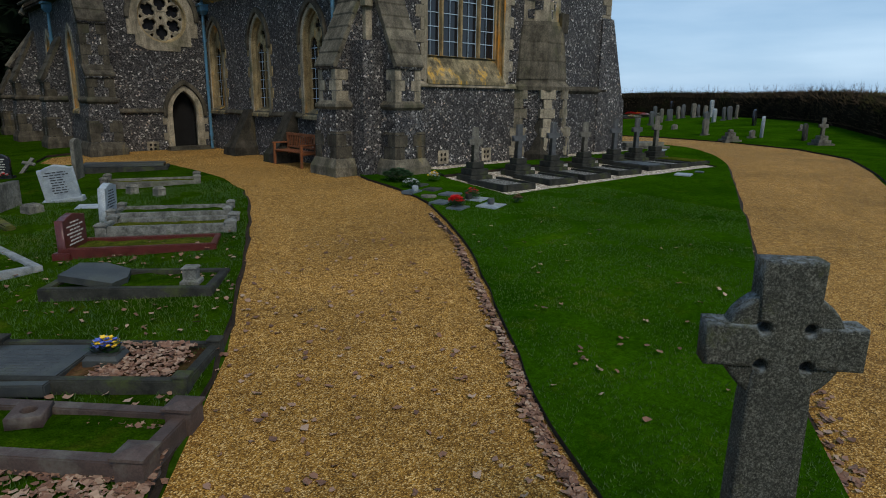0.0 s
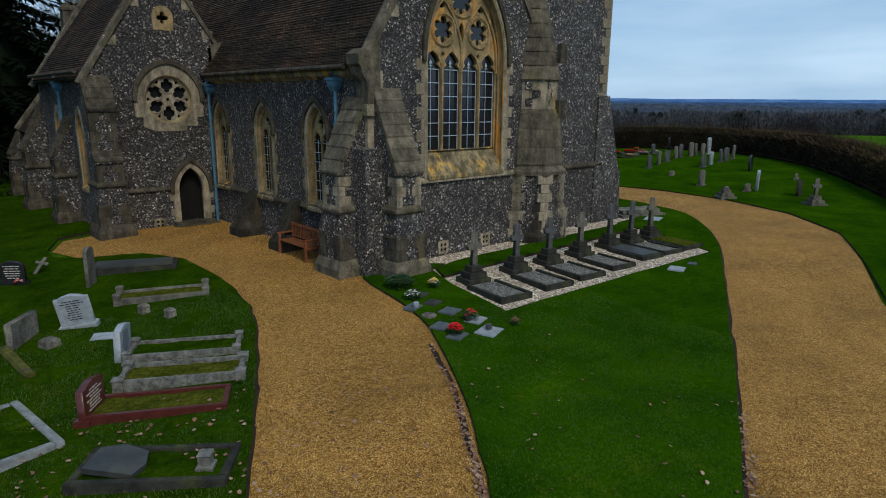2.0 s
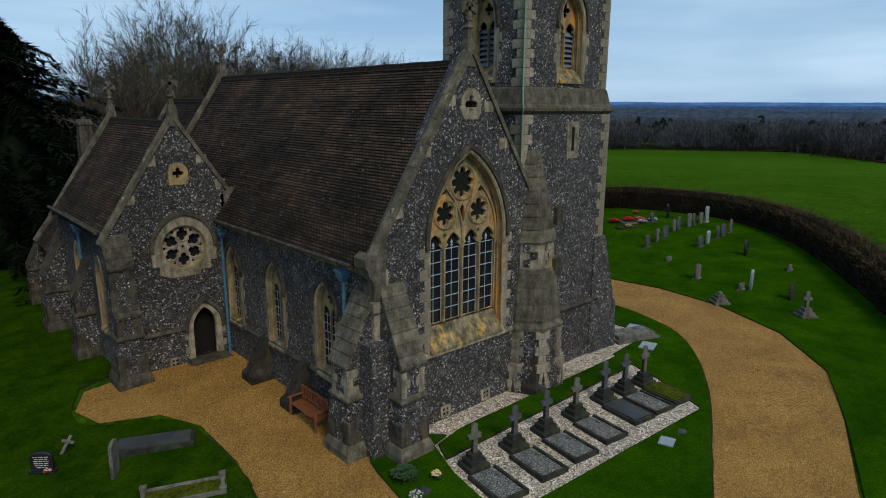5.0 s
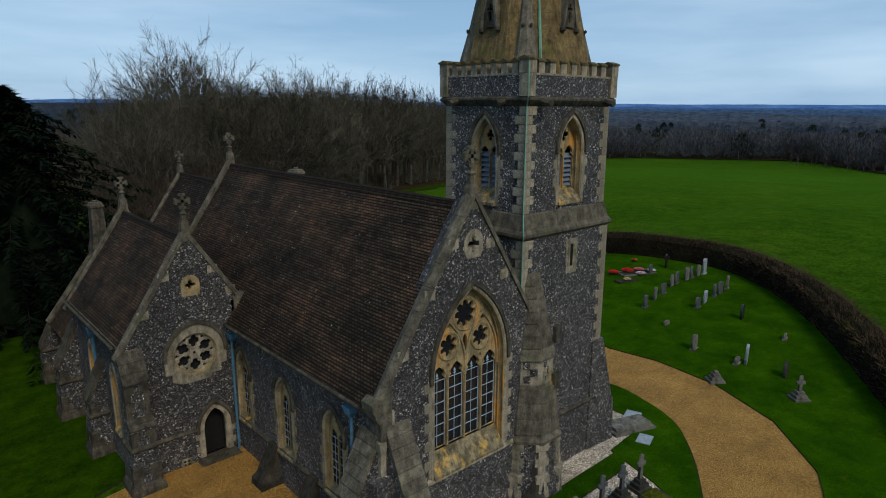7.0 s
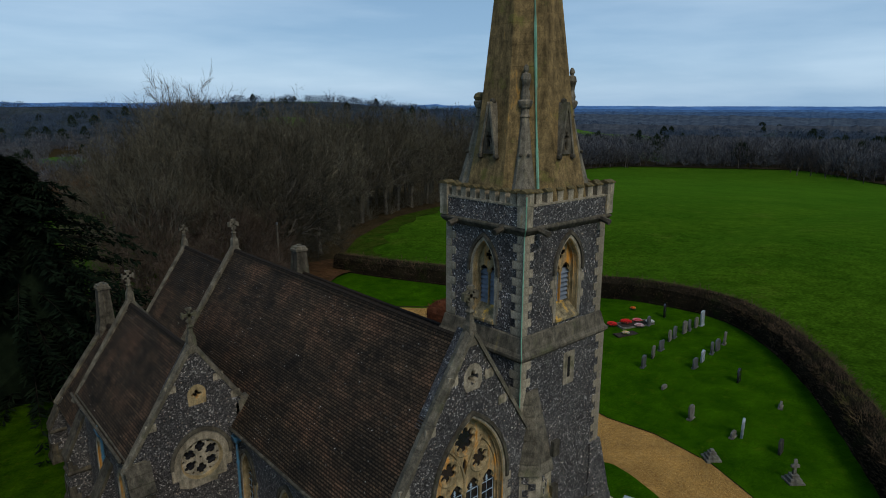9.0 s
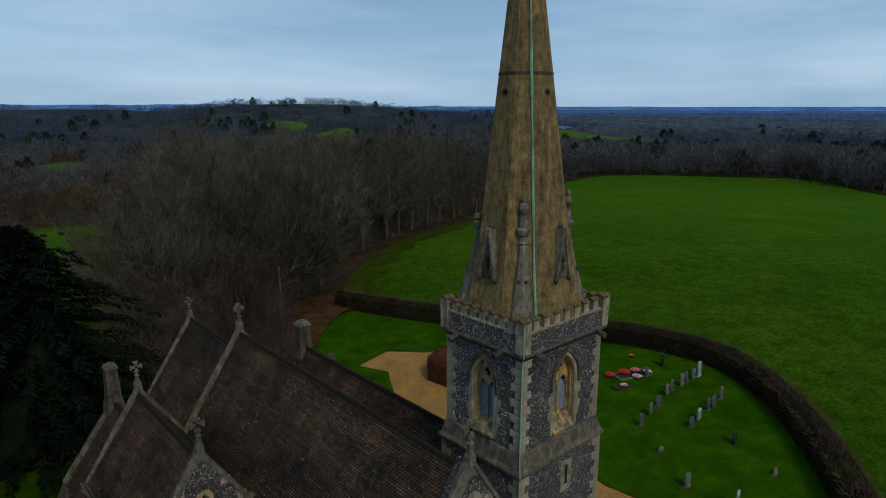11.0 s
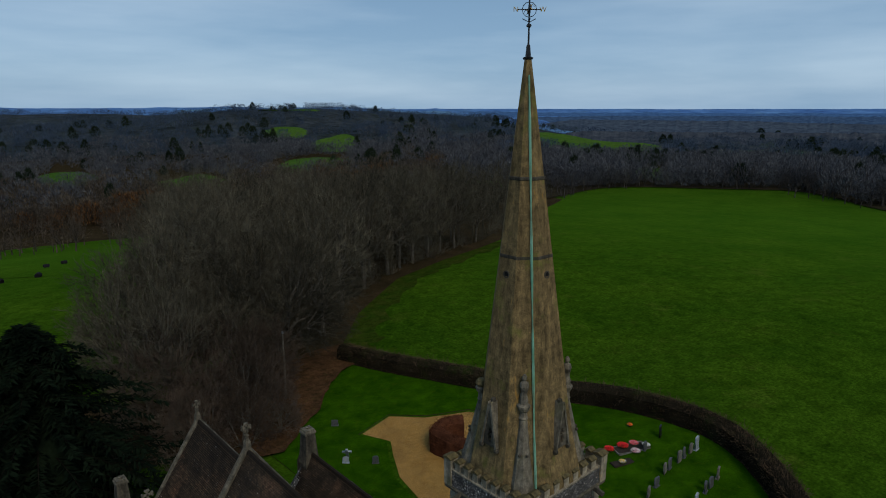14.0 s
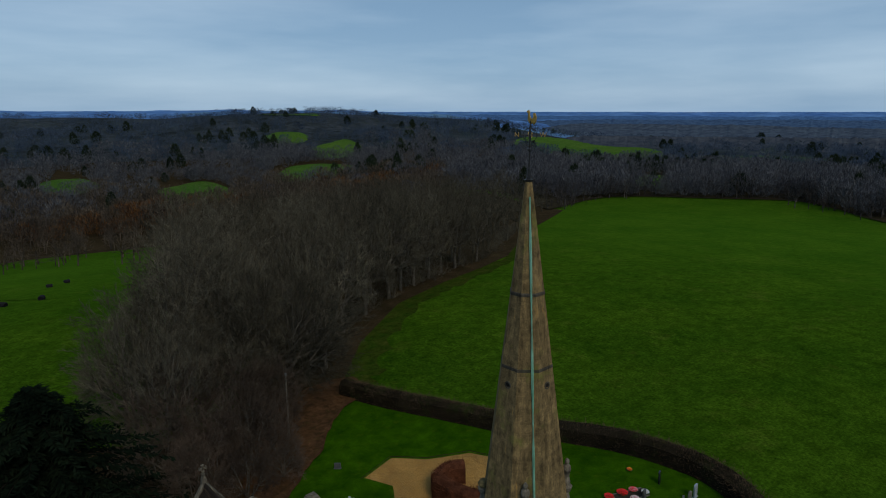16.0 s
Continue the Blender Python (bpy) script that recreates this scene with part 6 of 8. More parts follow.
def flowers(x, y, r, h, colours, n, seed, label, lift=0.1, name="flowers"):
    """A bunch of cut flowers: leaves and many small cupped heads."""
    rng = random.Random(seed)
    fl = thing(name, label, "flowers", m=M((x, y, ground_z(x, y, lift))))
    bm = bm_new()
    for k in range(n):
        a, d = rng.uniform(0, 6.28), r * math.sqrt(rng.random())
        c = Vector((d * math.cos(a), d * math.sin(a), rng.uniform(0.0, h * 0.7)))
        u = Vector((math.cos(a + 0.7), math.sin(a + 0.7), rng.uniform(-0.2, 0.8))).normalized() * rng.uniform(0.06, 0.12)
        s = Vector((-u.y, u.x, 0)).normalized() * 0.02
        bm.faces.new([bm.verts.new(p) for p in (c - u * 0.4, c + s, c + u, c - s)])
    tagged(part("leaves", bm, GREEN, fl), kind="stuff")
    for col in colours:
        bm = bm_new()
        for k in range(n // len(colours)):
            a, d = rng.uniform(0, 6.28), r * math.sqrt(rng.random())
            c = Vector((d * math.cos(a), d * math.sin(a), h * (1.05 - 0.5 * (d / r) ** 2) * rng.uniform(0.75, 1.05)))
            q = rng.uniform(0.022, 0.042) * (1 + 0.35 * (r > 0.3))
            ring = [bm.verts.new(c + Vector((q * math.cos(b) * (1 if i % 2 else 0.65), q * math.sin(b) * (1 if i % 2 else 0.65), q * 0.35))) for i, b in enumerate([2 * math.pi * j / 8 for j in range(8)])]
            mid = bm.verts.new(c - Vector((0, 0, q * 0.3)))
            for i in range(8):
                bm.faces.new((mid, ring[i], ring[(i + 1) % 8]))
        tagged(part("petals", bm, col, fl), kind="stuff")
    return fl


def celtic_cross(x, y, turn):
    """A tall rough granite wheel cross with four pierced holes."""
    z = ground_z(x, y)
    cr = thing("celtic_cross", "rough grey granite wheel cross speckled with lichen", "cross", m=M((x, y, z)) @ Matrix.Rotation(radians(turn), 4, 'Z') @ Matrix.Scale(0.87, 4))
    hc = (1.085 - z) / 0.87   # centre of the wheel above the ground
    ring = disc(0, hc, 0.25, 32)
    v, u, hr = 0.112, 0.088, 0.048     # half-widths of the upright and the arms, radius of the holes
    cx, cz = 0.1, 0.09
    turn_in = [(cx + hr * math.cos(radians(a)), cz + hr * math.sin(radians(a))) for a in range(75, 352, 23)]
    quarter = [(v * 1.03, 0.385)] + turn_in + [(0.328, u * 0.95)]
    right_up = quarter
    right_dn = [(x, -z) for x, z in quarter[:0:-1]] + [(0.125, -0.3), (0.15, -hc)]
    right = [(x, hc + z) for x, z in right_up + right_dn]
    left = [(-x, z) for x, z in right[::-1]]
    bm = plate(right + left, [], 0.16, 0.02)
    place(bm, M((0, -0.08, 0)))
    part("shaft", bm, ROUGH_GRANITE, cr)
    bm = plate(ring, [disc(sx * cx, hc + sz * cz, hr, 14) for sx in (-1, 1) for sz in (-1, 1)], 0.125, 0.02)
    place(bm, M((0, -0.0625, 0)))
    part("wheel", bm, ROUGH_GRANITE, cr)
    part("plinth", soft_box(-0.3, -0.22, -0.3, 0.3, 0.22, 0.18), ROUGH_GRANITE, cr)


def granite_mat():
    m, n, l, p = node_mat("rough_speckled_granite")
    v = tex_coord(n, l)
    col = ramp(n, l, noise_fac(n, l, v, 95.0, 5.0, 0.85), [(0.34, (0.008, 0.009, 0.007)), (0.5, (0.06, 0.063, 0.05)), (0.62, (0.24, 0.245, 0.21))])
    col = blend(n, l, 0.8, col, ramp(n, l, noise_fac(n, l, v, 7.0, 6.0, 0.7), [(0.3, (0.5, 0.52, 0.5)), (0.7, (1.3, 1.3, 1.25))]), 'MULTIPLY')
    g = n.new("ShaderNodeNewGeometry")
    s = n.new("ShaderNodeSeparateXYZ")
    l.new(g.outputs["Normal"], s.inputs["Vector"])
    grow = blend(n, l, 1.0, ramp(n, l, s.outputs["Z"], [(0.3, (0, 0, 0)), (0.8, (1, 1, 1))]), ramp(n, l, noise_fac(n, l, v, 26.0, 5.0, 0.7), [(0.42, (0, 0, 0)), (0.6, (1, 1, 1))]), 'MULTIPLY')
    col = blend(n, l, grow, col, (0.26, 0.3, 0.32))
    col = blend(n, l, ramp(n, l, noise_fac(n, l, v, 3.4, 6.0, 0.75), [(0.6, (0, 0, 0)), (0.75, (0.7, 0.7, 0.7))]), col, (0.09, 0.11, 0.02))
    l.new(col, p.inputs["Base Color"])
    p.inputs["Roughness"].default_value = 0.95
    bump(n, l, p, noise_fac(n, l, v, 40.0, 6.0, 0.8), 1.0, 0.03)
    return m


ROUGH_GRANITE = granite_mat()
celtic_cross(1.67, 1.05, -50)

# left side: old kerbed graves beside the path
kerb_grave(2.08, 10.4, -29, 2.15, 0.8, 0.17, GRANITE_RED, MOSS, "polished red granite kerb round a grassy grave", tk=0.09)
headstone(1.16, 10.86, 52, 0.66, 0.62, 0.12, "ogee", GRANITE_RED, "polished red granite headstone with pale lettering", (GILT_TEXT, 7), group="")
kerb_grave(2.74, 11.15, -29, 2.1, 0.82, 0.24, KERB_GREY, MOSS, "pale stone kerb with corner posts round yellow moss", 0.1, 0.34, 0.095)
kerb_grave(3.15, 12.15, -29, 2.05, 0.8, 0.2, KERB_GREY, LAWN_LEFT, "weathered stone kerb round a grassy grave", 0.08, 0.32, 0.085)
headstone(2.16, 12.74, 56, 0.55, 0.66, 0.13, "ogee", MARBLE, "leaning white headstone with lichen down its edge", (INK, 8), 3, 0, False)
kerb_grave(1.45, 8.72, -38, 2.1, 0.95, 0.17, KERB_DARK, LAWN_LEFT, "dark stone kerb sunk in the grass", tk=0.12)
bm = bm_new()
prism(bm, [(-0.36, -0.26), (0.3, -0.3), (0.4, -0.05), (0.34, 0.22), (0.0, 0.32), (-0.3, 0.2)], 0.0, 0.09, "xy")
fallen = tagged(part("fallen_stone", bm, SLATE_DARK, None, "", spot(1.02, 9.02, -38, 0.2, 6, 9)), "fallen dark shield-shaped stone lying on a grave", "stone")
bm = bm_new()
loft(bm, [[(s * u, s * v, z) for u, v in ((-1, -1), (1, -1), (1, 1), (-1, 1))] for s, z in ((0.12, -0.08), (0.12, 0.03), (0.085, 0.05), (0.085, 0.18), (0.1, 0.2), (0.085, 0.22))])
tagged(part("flower_block", bm, KERB_GREY, None, "", spot(1.95, 8.25, -38, 0.12)), "small square stone flower holder", "vase")
g = kerb_grave(0.32, 6.75, -42, 2.35, 0.98, 0.17, KERB_DARK, LEAF_LITTER, "mossy dark kerb round a bed of fallen leaves", 0.075, 0.27, 0.11)
led = thing("ledger_slab", "dark slate ledger slab with rows of worn lettering", "grave slab", m=spot(-0.22, 7.12, -42, 0.15, 0, -1))
part("slab", soft_box(-0.7, -0.5, -0.1, 0.6, 0.46, 0.02), SLATE_DARK, led)
bm = bm_new()
rng = random.Random(4)
for k in range(11):
    y = 0.34 - k * 0.065
    x = -0.45
    while x < 0.42:
        e = min(0.44, x + rng.uniform(0.03, 0.12))
        box(bm, x, y - 0.011, 0.018, e, y + 0.011, 0.0235)
        x = e + 0.02
part("lettering", bm, GRANITE_GREY, led, "worn lines of lettering")
bm = bm_new()
loft(bm, [[(s * u, s * 0.75 * v, z) for u, v in ((-1, -1), (1, -1), (1, 1), (-1, 1))] for s, z in ((0.17, -0.04), (0.17, 0.07), (0.14, 0.11), (0.14, 0.13))])
tagged(part("flower_block", bm, SLATE_DARK, None, "", spot(0.48, 6.62, -42, 0.12)), "dark stone flower holder on a grave", "vase")
flowers(0.48, 6.62, 0.12, 0.16, [YELLOW, BLUE], 70, 11, "yellow lilies and blue flowers in a stone holder", 0.22)
kerb_grave(-0.38, 5.82, -47, 2.5, 0.85, 0.2, KERB_BROWN, LAWN_LEFT, "brown stone kerb with peaked corner blocks", 0.13, 0.34, 0.13)
bm = plate([(-0.13, -0.13), (0.13, -0.13), (0.13, 0.13), (-0.13, 0.13)], [disc(0, 0, 0.075, 14)], 0.12, 0.01)
place(bm, Matrix.Rotation(radians(-90), 4, 'X'))
tagged(part("flower_block", bm, KERB_BROWN, None, "", spot(-0.28, 5.98, -30, 0.22)), "square stone flower holder with a round hole", "vase")
kerb_grave(0.0, 11.15, 98, 2.0, 1.0, 0.13, KERB_PALE, LAWN_LEFT, "pale marble kerb round rough grass", tk=0.13)
headstone(0.88, 14.85, 52, 0.9, 0.52, 0.14, "flat", GRAVE_STONE, "low broad grey headstone with lichen", None, 0, 0, False)
beam = soft_box(-0.86, -0.09, -0.1, 0.86, 0.09, 0.12, 0.03)
for v in beam.verts:
    v.co += Vector((0, 0.03, 0.02)) * noise.noise(v.co * 4)
tagged(part("kerb_stone", beam, MOSSY_KERB, None, "", spot(0.58, 13.8, -84, 0.03, 4, 2)), "single mossy kerb stone sunk in the grass", "kerb")
bm = bm_new()
loft(bm, [[(s * u, s * v, z) for u, v in ((-1, -1), (1, -1), (1, 1), (-1, 1))] for s, z in ((0.15, -0.05), (0.14, 0.12), (0.1, 0.16))])
tagged(part("flower_block", bm, GRAVE_STONE, None, "", spot(1.22, 14.2, 20, 0.08)), "small lichened stone block in the grass", "vase")
headstone(1.92, 14.9, -27, 0.64, 0.78, 0.1, "ogee", MARBLE, "blue-white headstone with rows of lettering", (INK, 9), 8, -7, True, "")
bm = soft_box(-0.24, -0.17, -0.05, 0.24, 0.17, 0.03)
tagged(part("grave_plaque", bm, MARBLE, None, "", spot(2.15, 13.95, -30, 0.06, 6, 0)), "pale square plaque lying in the grass", "plaque")
headstone(1.42, 19.3, -38, 0.58, 0.62, 0.1, "arch", GRANITE_BLACK, "polished black headstone with gilt lettering", (GILT_TEXT, 6), group="")
flowers(1.48, 19.12, 0.1, 0.12, [RED, WHITE], 30, 12, "red and white flowers against a black headstone")
cr = thing("grave_cross", "small white stone cross behind a black headstone", "cross", m=spot(1.95, 19.95, -35, 0.05, -48, 14) @ Matrix.Scale(0.75, 4))
part("cross", plate([(-0.05, 0), (0.05, 0), (0.05, 0.5), (0.22, 0.5), (0.22, 0.6), (0.05, 0.6), (0.05, 0.8), (-0.05, 0.8), (-0.05, 0.6), (-0.22, 0.6), (-0.22, 0.5), (-0.05, 0.5)], [], 0.08, 0.01), GRAVE_STONE, cr)
headstone(2.86, 17.8, 60, 0.55, 1.0, 0.09, "arch", GRAVE_STONE, "narrow grey headstone standing edge-on", None, 0, 2, False)
led = thing("ledger_slab", "dark stone ledger slab on a low plinth", "grave slab", m=spot(4.15, 18.55, -24, 0.06))
part("plinth", soft_box(-1.1, -0.42, -0.2, 1.1, 0.42, 0.12), KERB_DARK, led)
part("slab", soft_box(-1.0, -0.34, 0.124, 1.0, 0.34, 0.2), SLATE_DARK, led)
kerb_grave(3.92, 15.65, -21, 2.05, 0.8, 0.17, GRAVE_STONE, MOSS, "lichened kerb with round-topped posts and yellow moss", 0.09, 0.36, 0.1)
for x, y in ((3.54, 14.1), (3.2, 14.78)):
    bm = bm_new()
    loft(bm, [[(s * u, s * v, z) for u, v in ((-1, -1), (1, -1), (1, 1), (-1, 1))] for s, z in ((0.1, -0.05), (0.09, 0.13), (0.1, 0.15), (0.06, 0.2))])
    tagged(part("footstone", bm, GRAVE_STONE, None, "", spot(x, y, 15)), "small lichened footstone in the grass", "stone")

# row of memorial crosses beside the wall
def cross_grave(x, y, kx, ky, klen, h, material, label, slab=None, turn=0):
    gr = thing("cross_memorial", label, "grave", "crosses by the wall", m=spot(x, y, turn, 0.03))
    for k, (s, z0, z1) in enumerate(((0.36, -0.2, 0.14), (0.27, 0.144, 0.3), (0.18, 0.304, 0.46))):
        part("step", soft_box(-s, -s * 0.85, z0, s, s * 0.85, z1), KERB_DARK, gr)
    pts = [(-0.075, 0.46), (0.075, 0.46), (0.062, h - 0.42), (0.2, h - 0.42), (0.2, h - 0.29), (0.062, h - 0.29), (0.062, h), (-0.062, h), (-0.062, h - 0.29), (-0.2, h - 0.29), (-0.2, h - 0.42), (-0.062, h - 0.42)]
    bm = plate(pts, [], 0.12, 0.01)
    part("cross", place(bm, M((0, -0.06, 0))), material, gr)
    L0, L1, W = -0.45 - klen, -0.36, 0.5
    for b in ((-W, L0, -0.2, -W + 0.1, L1, 0.1), (W - 0.1, L0, -0.2, W, L1, 0.1), (-W + 0.104, L0, -0.2, W - 0.104, L0 + 0.1, 0.098)):
        part("kerb", soft_box(*b), KERB_DARK, gr)
    part("bed", soft_box(-W + 0.104, L0 + 0.104, -0.1, W - 0.104, L1, 0.05 if slab is None else 0.12, 0.005), slab or CHIPPINGS, gr)


crosses = [(10.46, 11.48, 1.32), (12.05, 11.4, 1.34), (13.45, 11.35, 1.36), (14.95, 11.32, 1.34), (16.6, 11.35, 1.4), (17.72, 11.25, 1.4), (18.8, 11.15, 1.44)]
for k, (x, y, h) in enumerate(crosses):
    cross_grave(x, y, 0, 0, 1.32, h, GRANITE_GREY if k % 3 else GRAVE_STONE, "stone cross on a stepped base with a kerbed bed of chippings" if k not in (4, 6) else "stone cross on a stepped base before a raised dark slab", SLATE_DARK if k == 4 else MOSS if k == 6 else None, -8)
ob = part("lawn", sheet([(10.4, 12.95), (11.5, 13.15), (20.2, 13.15), (20.0, 12.5), (19.2, 12.25), (10.1, 12.2)], 0.1, 0.09, 0.5, 0.05), [LAWN, SOIL])
tagged(ob, "narrow grass strip behind the row of crosses", "lawn", kind="structure")
tomb = thing("chest_tomb", "low pale stone tomb with kerb beyond the crosses", "tomb", m=spot(22.6, 14.0, -20, 0.03))
part("base", soft_box(-1.1, -0.6, -0.2, 1.1, 0.6, 0.12), GRAVE_STONE, tomb)
part("slab", soft_box(-0.95, -0.42, 0.124, 0.95, 0.42, 0.28), GRAVE_STONE, tomb)
SLAB_BLUE = plain_mat("blue_grey_slate", (0.06, 0.08, 0.1), (0.12, 0.15, 0.18), 6.0, 0.45, 0.0, 0.1, (0.1, 0.11, 0.1), 80.0)
PALE_SET, SLATE_SET = "pale stone memorial plaque set in the lawn", "blue-grey slate memorial plaque set in the lawn"
for x, y, w, l, mt, lb in ((8.26, 8.82, 0.27, 0.23, MARBLE, PALE_SET), (7.58, 9.08, 0.22, 0.17, SLAB_BLUE, SLATE_SET), (7.66, 9.67, 0.22, 0.18, SLAB_BLUE, SLATE_SET), (8.42, 10.21, 0.22, 0.2, SLAB_BLUE, SLATE_SET),
                           (8.49, 10.88, 0.2, 0.16, SLATE_DARK, "dark slate memorial plaque set in the lawn"), (7.94, 10.95, 0.2, 0.16, SLAB_BLUE, SLATE_SET), (8.5, 9.45, 0.23, 0.19, MARBLE, "pale plaque in the lawn with flowers on it"), (8.62, 11.5, 0.2, 0.16, SLATE_DARK, "dark slate memorial plaque set in the lawn"),
                           (15.74, 8.53, 0.26, 0.22, MARBLE, PALE_SET), (16.62, 8.5, 0.16, 0.12, SLATE_DARK, "small dark plaque sunk in the grass"), (22.15, 12.9, 0.42, 0.3, MARBLE, "pale blue ledger plaque in the grass"), (23.6, 14.4, 0.5, 0.35, MARBLE, "pale blue ledger plaque in the grass")):
    tagged(part("memorial_plaque", soft_box(-w, -l, -0.05, w, l, 0.022), mt, None, "", spot(x, y, 18, 0.075)), lb, "plaque", "lawn plaques")
bm = bm_new()
loft(bm, [[(0.17 * s * math.cos(2 * math.pi * k / 18), 0.17 * s * math.sin(2 * math.pi * k / 18), z) for k in range(18)] for s, z in ((1, -0.05), (1, 0.018), (0.94, 0.026))])
tagged(part("memorial_plaque", bm, GRAVE_STONE, None, "", spot(7.87, 10.3, 0, 0.075)), "round pale stone memorial disc set in the lawn", "plaque", "lawn plaques")
for x, y, mt in ((7.95, 10.85, MARBLE), (8.52, 11.56, GRANITE_BLACK), (8.3, 8.86, GRANITE_GREY), (8.3, 9.5, KERB_DARK)):
    bm = bm_new()
    loft(bm, [[(r * math.cos(2 * math.pi * k / 12), r * math.sin(2 * math.pi * k / 12), z) for k in range(12)] for r, z in ((0.055, -0.02), (0.075, 0.05), (0.07, 0.11), (0.05, 0.12))])
    tagged(part("flower_pot", bm, mt, None, "", spot(x, y, 0, 0.1)), "small round flower pot standing on a plaque", "pot")
flowers(7.6, 9.16, 0.15, 0.2, [RED], 110, 3, "bright red flowers beside a lawn plaque")
flowers(8.42, 9.52, 0.16, 0.2, [DRY_LEAF, RED, GREEN], 60, 5, "small red and pink flowers on a plaque")
flowers(8.3, 11.4, 0.2, 0.16, [GREEN, WHITE], 90, 6, "clump of dark green leaves by the buttress", name="plant_clump")
flowers(8.62, 12.3, 0.36, 0.26, [GREEN], 220, 7, "clump of dark green leaves by the buttress", name="plant_clump")
flowers(9.25, 11.71, 0.14, 0.22, [YELLOW, WHITE], 60, 8, "yellow and white daffodils by the lawn edge")
flowers(8.94, 8.69, 0.09, 0.14, [DRY_LEAF], 30, 9, "small withered brown tuft in the lawn")

# bench against the south wall
bench = thing("bench", "slatted orange-brown wooden bench by the wall", "bench", m=M((8.3, 16.75, terrain(8.3, 16.75) + 0.01)) @ Matrix.Rotation(radians(-90), 4, 'Z'))
for sx in (-0.78, 0.78):
    part("leg", soft_box(sx - 0.035, -0.27, 0, sx + 0.035, -0.2, 0.62, 0.006), TEAK, bench)
    part("leg", soft_box(sx - 0.035, 0.2, 0, sx + 0.035, 0.27, 0.93, 0.006), TEAK, bench)
    part("armrest", soft_box(sx - 0.045, -0.3, 0.62, sx + 0.045, 0.22, 0.66, 0.008), TEAK, bench)
    part("side_rail", soft_box(sx - 0.025, -0.2, 0.36, sx + 0.025, 0.2, 0.42, 0.005), TEAK, bench)
for k in range(6):
    y = -0.25 + k * 0.085
    part("seat_slat", soft_box(-0.76, y, 0.42, 0.76, y + 0.068, 0.445, 0.004), TEAK, bench)
part("top_rail", soft_box(-0.76, 0.2, 0.85, 0.76, 0.25, 0.93, 0.008), TEAK, bench)
part("back_rail", soft_box(-0.76, 0.205, 0.5, 0.76, 0.245, 0.55, 0.006), TEAK, bench)
for k in range(15):
    x = -0.7 + k * 0.1
    part("back_slat", soft_box(x - 0.022, 0.215, 0.553, x + 0.022, 0.235, 0.847, 0.003), TEAK, bench)

# rows of headstones on the far lawn
far_stones = [(37.92, 22.18, 0.85, "arch", GRANITE_GREY), (39.72, 22.48, 0.9, "arch", GRAVE_STONE), (41.3, 22.7, 0.75, "flat", GRANITE_GREY), (43.35, 23.14, 0.85, "arch", GRAVE_STONE), (44.18, 23.21, 0.95, "ogee", GRANITE_GREY),
              (45.66, 23.14, 1.0, "arch", GRAVE_STONE), (46.67, 23.22, 0.9, "peak", GRANITE_GREY), (47.7, 23.2, 0.85, "arch", GRAVE_STONE), (48.55, 23.1, 1.25, "arch", MARBLE), (48.24, 26.27, 1.1, "arch", GRANITE_BLACK), (40.2, 19.5, 0.75, "peak", GRANITE_GREY),
              (41.49, 19.61, 0.85, "arch", MARBLE), (43.29, 19.76, 0.85, "arch", GRANITE_GREY), (44.14, 19.73, 0.9, "ogee", GRANITE_GREY), (45.72, 19.95, 0.95, "arch", GRAVE_STONE), (40.2, 16.45, 0.95, "peak", GRANITE_BLACK), (33.6, 16.42, 0.85, "arch", GRAVE_STONE),
              (33.78, 13.48, 1.05, "arch", MARBLE), (33.34, 13.78, 0.4, "arch", GRAVE_STONE), (33.55, 11.32, 0.8, "peak", KERB_DARK), (38.6, 13.2, 0.3, "flat", GRAVE_STONE), (36.0, 19.5, 0.3, "arch", GRAVE_STONE), (45.3, 26.06, 0.75, "arch", GRANITE_GREY)]
look_of = {GRANITE_GREY: "grey granite", GRAVE_STONE: "lichened stone", MARBLE: "white", GRANITE_BLACK: "dark polished", KERB_DARK: "dark mossy"}
shape_of = {"arch": "round-topped", "flat": "square", "ogee": "shouldered", "peak": "peaked"}
for k, (x, y, h, top, mt) in enumerate(far_stones):
    headstone(x, y, 8 + 9 * math.sin(k * 2.3), 0.55, h * 1.06, 0.14, top, mt, "%s %s headstone standing on the far lawn" % (look_of[mt], shape_of[top]), (INK, 4) if mt == MARBLE else None, 2 * math.sin(k * 1.9), 3 * math.cos(k * 2.7), k % 2 == 0)


def stepped_cross(x, y, h, label, whole=True):
    gr = thing("cross_memorial", label, "grave", "", m=spot(x, y, -40, 0.04))
    for s, z0, z1 in ((0.4, -0.2, 0.12), (0.29, 0.124, 0.28), (0.19, 0.284, 0.46)):
        part("step", soft_box(-s, -s, z0, s, s, z1), GRAVE_STONE, gr)
    if whole:
        part("cross", place(plate([(-0.07, 0.46), (0.07, 0.46), (0.06, h - 0.42), (0.2, h - 0.42), (0.2, h - 0.28), (0.06, h - 0.28), (0.06, h), (-0.06, h), (-0.06, h - 0.28), (-0.2, h - 0.28), (-0.2, h - 0.42), (-0.06, h - 0.42)], [], 0.12, 0.01), M((0, -0.06, 0))), GRAVE_STONE, gr)
    else:
        part("stump", soft_box(-0.1, -0.1, 0.464, 0.1, 0.1, 0.6), GRAVE_STONE, gr)


stepped_cross(31.33, 9.89, 1.25, "weathered stone cross on a stepped base on the lawn")
stepped_cross(30.3, 13.6, 0.6, "broken stepped stone base overgrown with grass", False)
